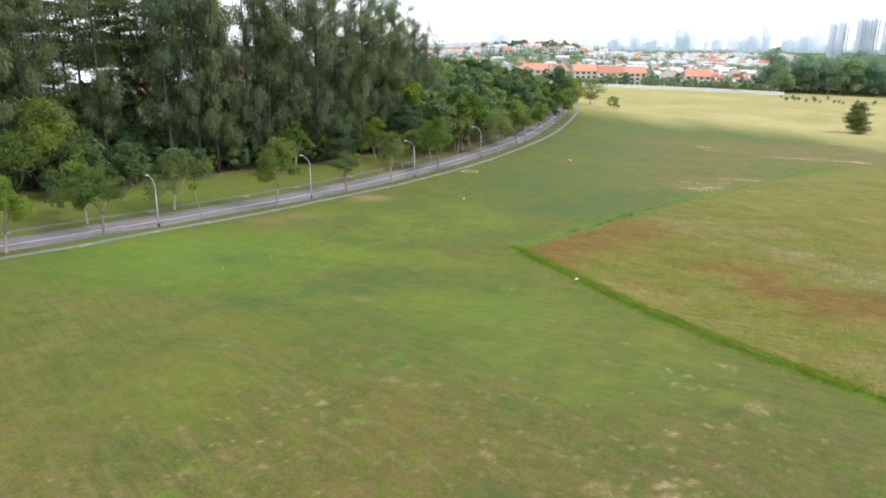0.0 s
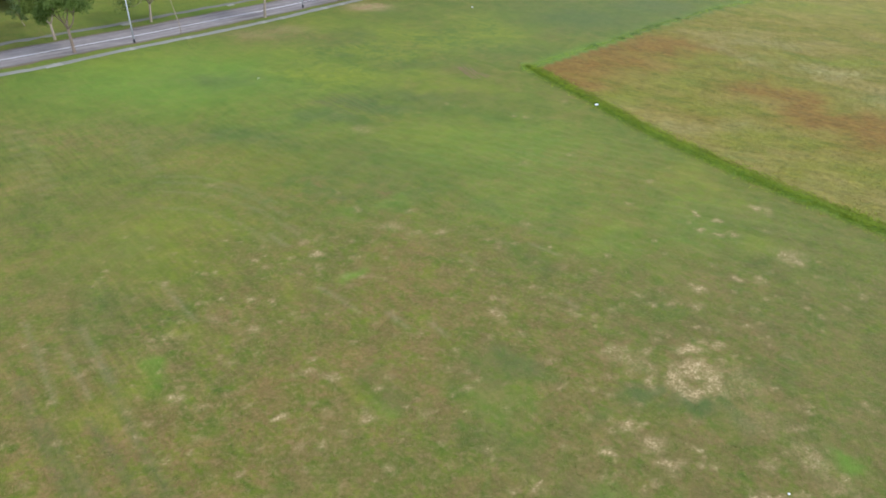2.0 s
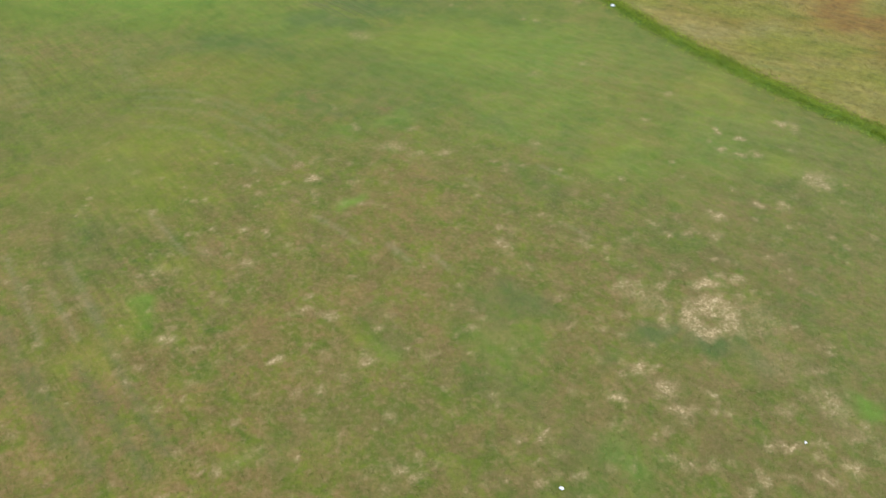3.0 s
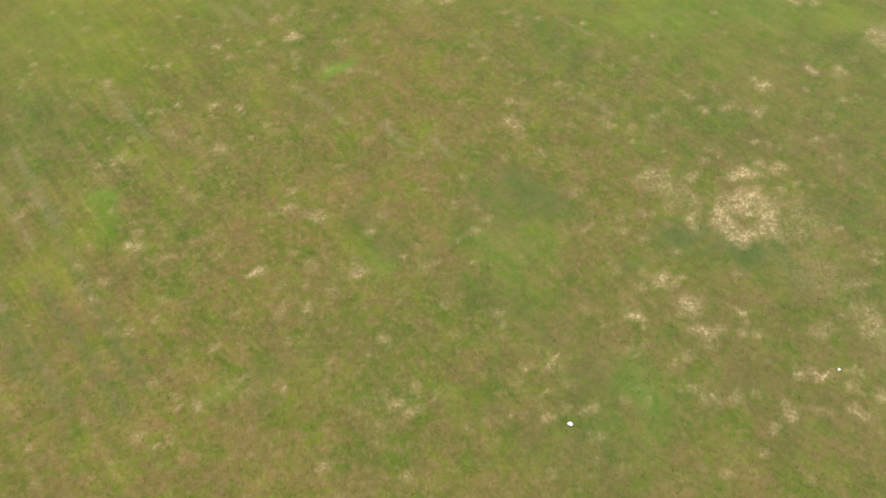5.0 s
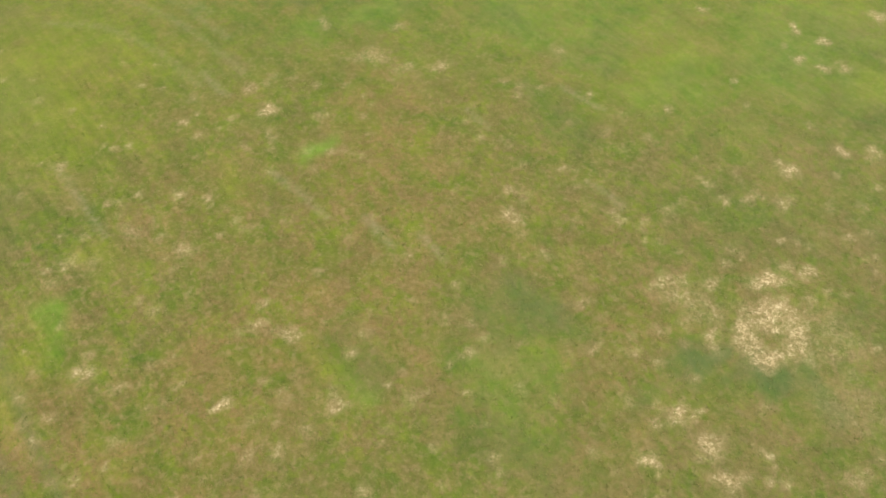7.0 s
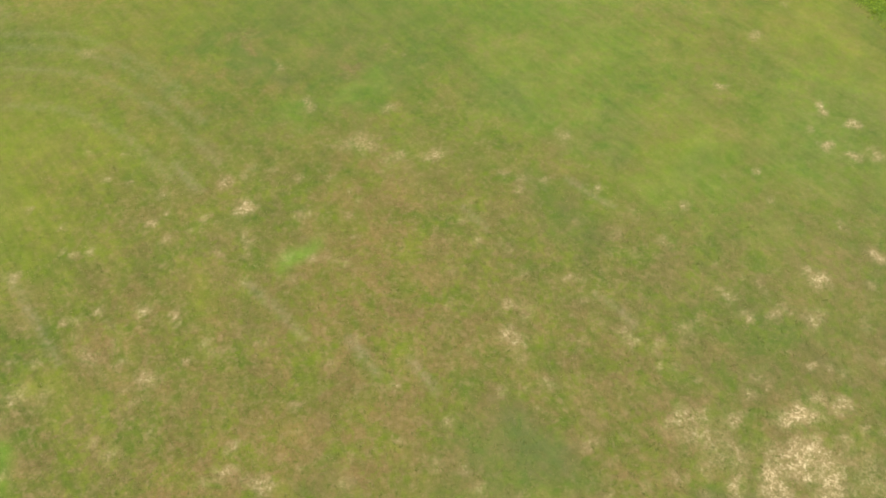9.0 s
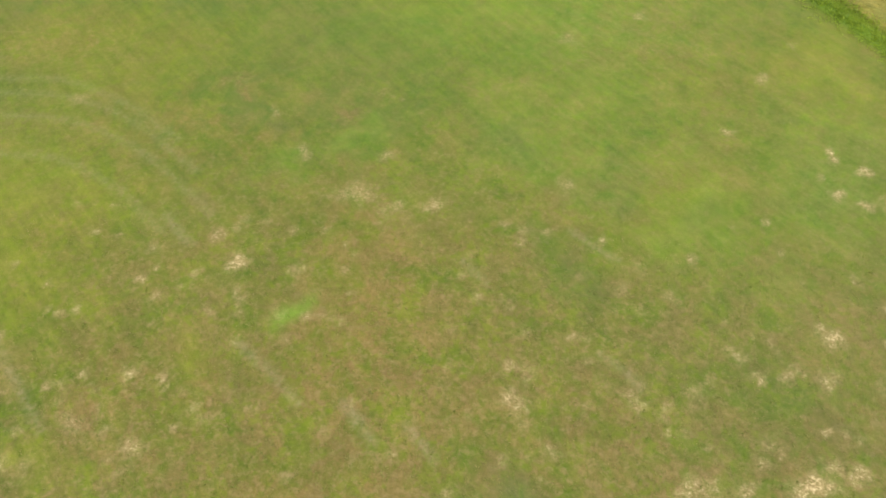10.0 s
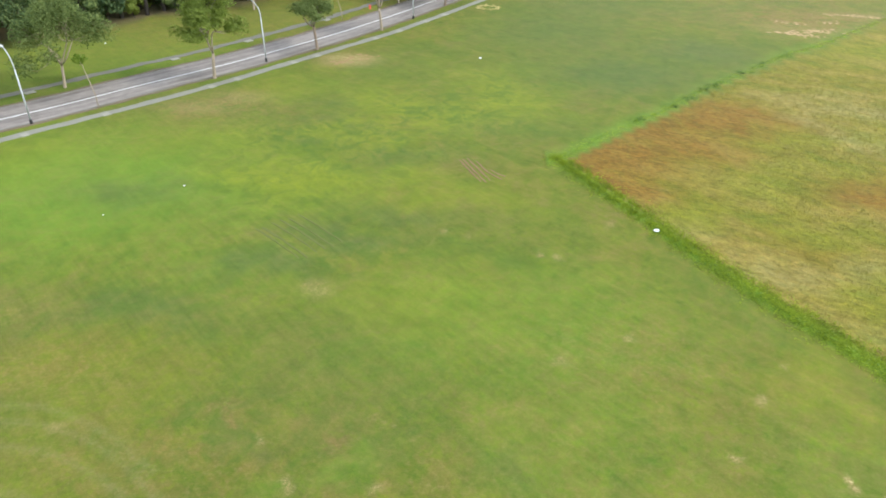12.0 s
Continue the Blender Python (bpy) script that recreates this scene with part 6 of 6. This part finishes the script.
# low trees along the wall and a row of young ones on the field's far corner
for j in range(16):
    planted(town_tree[j % 2], 228 + j * 6.5 + rng_h.uniform(-2, 2), 505 - j * 3.2 + rng_h.uniform(-14, 10), j, 0.22 * rng_h.uniform(0.7, 1.3))

for j, (x, y) in enumerate([(230, 515), (220, 485), (232, 502), (234, 499), (231, 481), (243, 494), (238, 477), (260, 510), (250, 482), (252, 475)]):
    planted(town_tree[j % 2], x, y, j * 1.4, 0.24 * rng_h.uniform(0.7, 1.25))


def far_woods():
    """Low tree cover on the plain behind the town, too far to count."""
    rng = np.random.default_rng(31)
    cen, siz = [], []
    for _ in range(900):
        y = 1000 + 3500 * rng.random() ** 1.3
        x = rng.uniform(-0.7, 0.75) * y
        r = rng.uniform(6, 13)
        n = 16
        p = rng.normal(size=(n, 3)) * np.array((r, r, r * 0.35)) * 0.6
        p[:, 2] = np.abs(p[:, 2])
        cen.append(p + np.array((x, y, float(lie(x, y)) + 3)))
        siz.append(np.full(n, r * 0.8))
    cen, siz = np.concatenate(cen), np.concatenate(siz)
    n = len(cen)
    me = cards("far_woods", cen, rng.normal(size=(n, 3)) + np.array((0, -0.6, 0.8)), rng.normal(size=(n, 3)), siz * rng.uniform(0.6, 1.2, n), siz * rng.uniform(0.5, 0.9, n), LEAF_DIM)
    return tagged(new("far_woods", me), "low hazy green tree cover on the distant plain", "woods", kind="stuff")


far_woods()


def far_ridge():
    """The low wooded rise on the horizon, the blue of haze painted in."""
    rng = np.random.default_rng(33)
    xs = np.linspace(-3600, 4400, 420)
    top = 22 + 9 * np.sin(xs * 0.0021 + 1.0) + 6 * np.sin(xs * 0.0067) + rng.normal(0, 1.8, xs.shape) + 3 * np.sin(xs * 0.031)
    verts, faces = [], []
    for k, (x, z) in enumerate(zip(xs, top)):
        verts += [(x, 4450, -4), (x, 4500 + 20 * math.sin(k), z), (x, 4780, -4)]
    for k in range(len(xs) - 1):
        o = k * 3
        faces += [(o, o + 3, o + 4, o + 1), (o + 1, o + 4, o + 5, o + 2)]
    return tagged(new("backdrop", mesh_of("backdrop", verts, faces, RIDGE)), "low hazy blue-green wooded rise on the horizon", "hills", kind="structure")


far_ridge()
# trees behind the grove on the rising ground
for j in range(70):
    y = rng_h.uniform(250, 560)
    x = -rng_h.uniform(0.10, 0.72) * y
    planted(town_tree[j % 2], x, y, j * 1.3, rng_h.uniform(0.6, 1.0), rng_h.uniform(0.8, 1.1))


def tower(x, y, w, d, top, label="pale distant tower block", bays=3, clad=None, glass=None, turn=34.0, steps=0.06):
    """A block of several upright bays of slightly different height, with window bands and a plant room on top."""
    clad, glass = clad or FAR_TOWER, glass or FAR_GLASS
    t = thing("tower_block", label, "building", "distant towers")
    z0 = float(lie(x, y)) - 1.0
    for k in range(bays):
        b = bmesh.new()
        bx = (k + 0.5) / bays * w - w / 2
        hgt = (top - z0) * (1 - (0 if k == bays // 2 else steps * (1 + (k * 7 + int(x)) % 3) / 2))
        back = (k % 2) * d * 0.34
        box(b, bx, back, hgt / 2, w / bays * 0.86, d, hgt)
        if k == bays // 2:
            box(b, bx, back, hgt + (top - z0) * 0.02, w / bays * 0.4, d * 0.5, (top - z0) * 0.05)
        part("wall", b, clad, t)
        for side in (-0.22, 0.22):
            b = bmesh.new()
            box(b, bx + side * w / bays, -d * 0.5 + back, hgt * 0.5, w / bays * 0.22, 0.6, hgt * 0.94)
            part("window", b, glass, t)
    t.matrix_basis = Matrix.Translation((x, y, z0)) @ Matrix.Rotation(radians(turn), 4, 'Z')
    return t


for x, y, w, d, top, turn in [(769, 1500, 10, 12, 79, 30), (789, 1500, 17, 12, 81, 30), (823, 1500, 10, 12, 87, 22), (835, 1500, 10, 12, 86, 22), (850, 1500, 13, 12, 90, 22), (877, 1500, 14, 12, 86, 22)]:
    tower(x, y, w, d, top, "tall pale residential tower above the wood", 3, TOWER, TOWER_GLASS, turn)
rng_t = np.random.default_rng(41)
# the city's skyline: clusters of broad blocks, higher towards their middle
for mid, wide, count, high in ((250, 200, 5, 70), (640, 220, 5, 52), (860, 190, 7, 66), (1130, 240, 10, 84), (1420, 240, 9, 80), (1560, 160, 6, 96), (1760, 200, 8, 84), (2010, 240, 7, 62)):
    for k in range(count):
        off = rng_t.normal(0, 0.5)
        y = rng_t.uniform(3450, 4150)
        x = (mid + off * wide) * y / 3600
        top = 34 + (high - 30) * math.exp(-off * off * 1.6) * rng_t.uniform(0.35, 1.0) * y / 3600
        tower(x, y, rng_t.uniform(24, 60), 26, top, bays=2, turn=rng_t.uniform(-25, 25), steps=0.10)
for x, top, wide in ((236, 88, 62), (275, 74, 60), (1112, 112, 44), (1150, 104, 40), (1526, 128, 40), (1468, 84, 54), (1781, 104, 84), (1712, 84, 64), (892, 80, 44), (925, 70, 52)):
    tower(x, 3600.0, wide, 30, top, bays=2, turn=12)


# ------------------------------------------------------------------ small things
hyd = thing("hydrant", "small red painted hydrant on the far verge", "hydrant")
part("body", mesh_of("body", *tube([(0, 0, -0.2), (0, 0, 0.1), (0, 0, 0.12), (0, 0, 0.8), (0, 0, 0.95), (0, 0, 1.05)], (0.26, 0.26, 0.19, 0.19, 0.15, 0.05), 12), RED_PAINT, True), RED_PAINT, hyd)
for sx in (-1, 1):
    part("outlet", mesh_of("outlet", *tube([(0.15 * sx, 0, 0.6), (0.36 * sx, 0, 0.6)], (0.09, 0.1), 10), RED_PAINT, True), RED_PAINT, hyd)
hyd.matrix_basis = Matrix.Translation(at_ground(-19.5, 186.0)) @ Matrix.Scale(0.75, 4)


def crumpled(name, x, y, size, mat, label, cat, seed, up=0.0):
    rng = np.random.default_rng(seed)
    b = bmesh.new()
    bmesh.ops.create_icosphere(b, subdivisions=3, radius=size)
    for v in b.verts:
        k = 1 + 0.32 * noise.noise(v.co * (2.6 / size) + Vector((seed, 0, 0))) + 0.12 * noise.noise(v.co * (7 / size))
        v.co = Vector((v.co.x * k * 1.35, v.co.y * k, v.co.z * k * 0.6))
    ob = part(name, b, mat)
    ob.matrix_basis = Matrix.Translation(at_ground(x, y, size * 0.35 + up)) @ Matrix.Rotation(seed, 4, 'Z')
    return tagged(ob, label, cat)


crumpled("plastic_bag", 16.0, 106.5, 0.20, PLASTIC, "crumpled white plastic bag lying at the long grass", "bag", 3, 0.12)
crumpled("litter", -30.5, 112.3, 0.075, PLASTIC, "small white piece of litter on the mown grass", "litter", 5)
crumpled("litter", 2.3, 39.6, 0.09, PLASTIC, "small white scrap of litter on worn turf", "litter", 6)
crumpled("litter", 16.6, 43.0, 0.06, PLASTIC, "tiny white scrap of litter on bare soil", "litter", 7)
crumpled("litter", -36.0, 105.9, 0.05, PLASTIC, "small white scrap of litter on short grass", "litter", 10)
crumpled("litter", -58.0, 158.9, 0.12, PLASTIC, "pale scrap of litter on the far verge", "litter", 11)
crumpled("sack", 32.6, 212.5, 0.6, TAN, "crumpled tan sack lying out on the grass", "sack", 8)
crumpled("litter", 0.6, 158.0, 0.16, PLASTIC, "white piece of litter on the grass", "litter", 9)


# ------------------------------------------------------------------ grass that stands up from the ground
def tufts(name, xy, height, width, mat, label, blades=3):
    rng = np.random.default_rng(len(xy))
    n = len(xy)
    base = np.repeat(np.c_[xy, lie(xy[:, 0], xy[:, 1]) + waves(xy[:, 0], xy[:, 1]) + inside_dry(xy[:, 0], xy[:, 1]) * 0.2], blades, axis=0)
    m = len(base)
    a = rng.uniform(0, 2 * math.pi, m)
    h = np.repeat(height, blades) * rng.uniform(0.6, 1.2, m)
    w = np.repeat(width, blades) * rng.uniform(0.6, 1.2, m)
    side = np.c_[np.cos(a), np.sin(a), np.zeros(m)]
    lean = np.c_[-np.sin(a), np.cos(a), np.zeros(m)] * (h * rng.uniform(1.6, 3.6, m))[:, None]
    base = base + rng.normal(0, 1, (m, 3)) * np.array((0.08, 0.08, 0))
    v = np.empty((m, 3, 3))
    v[:, 0] = base - side * w[:, None] - np.array((0, 0, 0.03))
    v[:, 1] = base + side * w[:, None] - np.array((0, 0, 0.03))
    v[:, 2] = base + lean + np.array((0, 0, 1)) * h[:, None]
    me = bpy.data.meshes.new(name)
    me.vertices.add(m * 3)
    me.vertices.foreach_set("co", v.reshape(-1))
    me.loops.add(m * 3)
    me.loops.foreach_set("vertex_index", np.arange(m * 3, dtype=np.int32))
    me.polygons.add(m)
    me.polygons.foreach_set("loop_start", np.arange(0, m * 3, 3, dtype=np.int32))
    me.materials.append(mat)
    if mat is GRASS:
        foot = np.repeat(base, 3, axis=0)
        for key, f in cover(foot[:, 0], foot[:, 1]).items():
            me.attributes.new(key, 'FLOAT', 'POINT').data.foreach_set("value", f.astype(np.float32))
    me.update(calc_edges=True)
    return tagged(new(name, me), label, "grass", kind="stuff")


rng_v = np.random.default_rng(51)
near_n, far_n = 75, 90
strip = np.concatenate([np.repeat(NEAR_EDGE[:near_n], 300, axis=0), np.repeat(FAR_EDGE[:far_n], 26, axis=0)])
strip = strip + rng_v.normal(0, 1, strip.shape) * np.r_[np.full((near_n * 300, 1), 0.72), np.full((far_n * 26, 1), 0.5)] + np.r_[np.tile((0.22, 0.24), (near_n * 300, 1)), np.tile((-0.2, 0.2), (far_n * 26, 1))]
tufts("long_grass", strip, rng_v.uniform(0.05, 0.14, len(strip)), rng_v.uniform(0.02, 0.06, len(strip)), LEAF_VERGE, "lush long green grass along the field's edge")
xy = np.c_[rng_v.uniform(9, 80, 110000), rng_v.uniform(60, 190, 110000)]
xy = xy[(inside_dry(xy[:, 0], xy[:, 1]) > 0.9) & (cover(xy[:, 0], xy[:, 1])["rust"] < 0.15 + 0.35 * rng_v.random(len(xy))) & (rng_v.random(len(xy)) < 1.5 - np.hypot(xy[:, 0] - 20, xy[:, 1] - 90) / 62)][:26000]
tufts("dry_grass", xy, rng_v.uniform(0.03, 0.08, len(xy)), rng_v.uniform(0.03, 0.07, len(xy)), LEAF_DRY, "unmown dry grass with pale straw-coloured stalks", 2)
xy = np.c_[rng_v.uniform(-34, 34, 36000), 34 + 36 * rng_v.random(36000) ** 1.2]
tufts("turf", xy, rng_v.uniform(0.03, 0.10, len(xy)), rng_v.uniform(0.012, 0.03, len(xy)), LEAF_TURF, "short worn turf with standing stalks", 2)

tussock = np.concatenate([np.array(q) + rng_v.normal(0, 1, (int(rng_v.uniform(14, 46)), 2)) * (0.75, 0.5) for q in ((20.4, 134.9), (25.9, 140.2), (32.6, 147.4), (34.2, 149.2), (45.8, 160.8), (50.2, 165.0), (29.0, 143.4), (40.5, 155.6))])
tufts("rank_grass", tussock, rng_v.uniform(0.08, 0.22, len(tussock)), rng_v.uniform(0.03, 0.08, len(tussock)), LEAF_RANK, "dark green tussocks of rank grass at the field's edge")

# shallow wheel ruts scraped into the turf
RUT = rough("scraped_soil", (0.139, 0.086, 0.037), (0.197, 0.131, 0.061), 2.0, 0.95)
FLATTENED = rough("flattened_turf", (0.076, 0.098, 0.016), (0.116, 0.124, 0.026), 2.0, 0.95)
RUT_LINES = [((-2.6, 120.9), (-1.3, 117.9), (-0.3, 115.7)), ((-1.7, 121.4), (-0.3, 118.2), (0.7, 116.0)), ((-0.7, 120.8), (0.4, 118.2), (1.9, 116.4)), ((-2.2, 121.1), (-0.8, 117.8), (0.2, 115.7)), ((0.8, 118.7), (1.5, 117.7), (2.3, 117.1))]
for run in RUT_LINES:
    tagged(ribbon("wheel_rut", smooth_line(run, 0.5), 0.09, -0.09, 0.02, 0.12, RUT, wobble=0.03), "shallow brown wheel rut scraped in turf", "rut", kind="structure")
x0, y0, dx, dy = -21.4, 104.2, 5.0, -4.8
for k in range(8):
    ox, oy = x0 + k * 0.62 * 0.72 + 0.3 * math.sin(k * 2.1), y0 + k * 0.62 * 0.69 + 0.3 * math.cos(k * 1.7)
    ln = smooth_line([(ox, oy), (ox + dx * 0.5 + 0.15, oy + dy * 0.5), (ox + dx, oy + dy)], 0.5)
    tagged(ribbon("wheel_rut", ln, 0.07, -0.07, 0.02, 0.12, FLATTENED, wobble=0.03), "dark line of flattened grass left by wheels", "rut", kind="structure")


# ------------------------------------------------------------------ bare soil far out on the field
SAND = rough("bare_sandy_soil", (0.290, 0.185, 0.082), (0.450, 0.322, 0.172), 1.0, 0.95, 0.5, 0.04)
EARTH = rough("orange_earth", (0.200, 0.125, 0.050), (0.300, 0.200, 0.088), 1.0, 0.95, 0.5, 0.04)
STRAWY = rough("dry_cut_straw", (0.300, 0.245, 0.085), (0.420, 0.340, 0.140), 1.5, 0.95, 0.5, 0.04)


def soil_patch(name, spots, mat, label, seed):
    """Ragged, very low mounds of earth lying over the turf, each spot (x, y, half length, half width, direction, share)."""
    rng = np.random.default_rng(seed)
    pieces = []
    for cx, cy, rx, ry, turn, share in spots:
        for _ in range(int(26 * share)):
            u, v = rng.normal(0, 0.55, 2) * (rx, ry * 1.5)
            a, c = math.cos(radians(turn)), math.sin(radians(turn))
            px, py = cx + u * a - v * c, cy + u * c + v * a
            m_ = 14
            r = (0.55 + 0.45 * rng.random(m_)) * min(rx, ry) * rng.uniform(0.10, 0.5)
            ang = np.linspace(0, 2 * math.pi, m_, endpoint=False)
            ring = [(px + q * math.cos(t) * 1.9 * a - q * math.sin(t) * c, py + q * math.cos(t) * 1.9 * c + q * math.sin(t) * a) for q, t in zip(r, ang)]
            verts = [(x, y, float(lie(x, y) + waves(x, y)) - 0.02) for x, y in ring] + [(px, py, float(lie(px, py) + waves(px, py)) + 0.09)]
            pieces.append((verts, [(k, (k + 1) % m_, m_) for k in range(m_)]))
    ob = part(name, mesh_of(name, *joined(pieces), mat, True), mat)
    return tagged(ob, label, "soil", kind="stuff")


soil_patch("bare_soil", [(-20.5, 154.2, 2.2, 1.0, 45, 0.8), (-17.5, 156.6, 1.8, 0.9, 45, 0.6)], EARTH, "orange sandy bare soil patch beside the path", 1)
soil_patch("bare_soil", [(57.6, 179.4, 3.0, 0.9, -10, 1.6), (63.5, 181.6, 3.4, 0.9, 5, 1.8), (60.5, 177.8, 2.4, 0.6, 0, 0.8), (66, 188, 4.0, 0.6, 5, 0.9), (73, 194.5, 4.0, 0.6, 5, 1.3), (78, 193.6, 3.6, 0.6, -10, 1.4), (59.5, 187, 4, 0.6, -20, 0.7)], SAND, "long streaks of bare sandy soil at the unmown field", 2)
soil_patch("bare_soil", [(104, 236.6, 4.0, 0.9, -5, 0.9), (111, 235.8, 5.0, 1.0, 0, 1.7), (117, 235.2, 3.0, 0.7, 0, 0.8), (121.5, 233.6, 3.0, 0.9, -5, 0.8), (127.5, 233.0, 3.5, 1.5, -5, 2.4), (119, 241, 4.0, 0.6, 0, 0.7), (95, 245, 5.0, 0.7, -5, 0.6), (85, 253.6, 4.0, 1.2, -8, 1.2), (86, 247, 4.0, 1.0, -8, 1.0), (133, 250, 5.0, 0.8, -5, 0.7), (141, 276, 5.0, 0.9, 0, 1.0)], SAND, "pale streaks of bare sandy soil on dry turf", 3)
soil_patch("straw_ring", [(2.9 + 2.0 * math.cos(q), 190.4 + 1.5 * math.sin(q), 0.5, 0.4, 57 * q + 90, 0.5) for q in np.linspace(0, 6.0, 12)], STRAWY, "ring of dry yellow straw lying on the grass", 4)
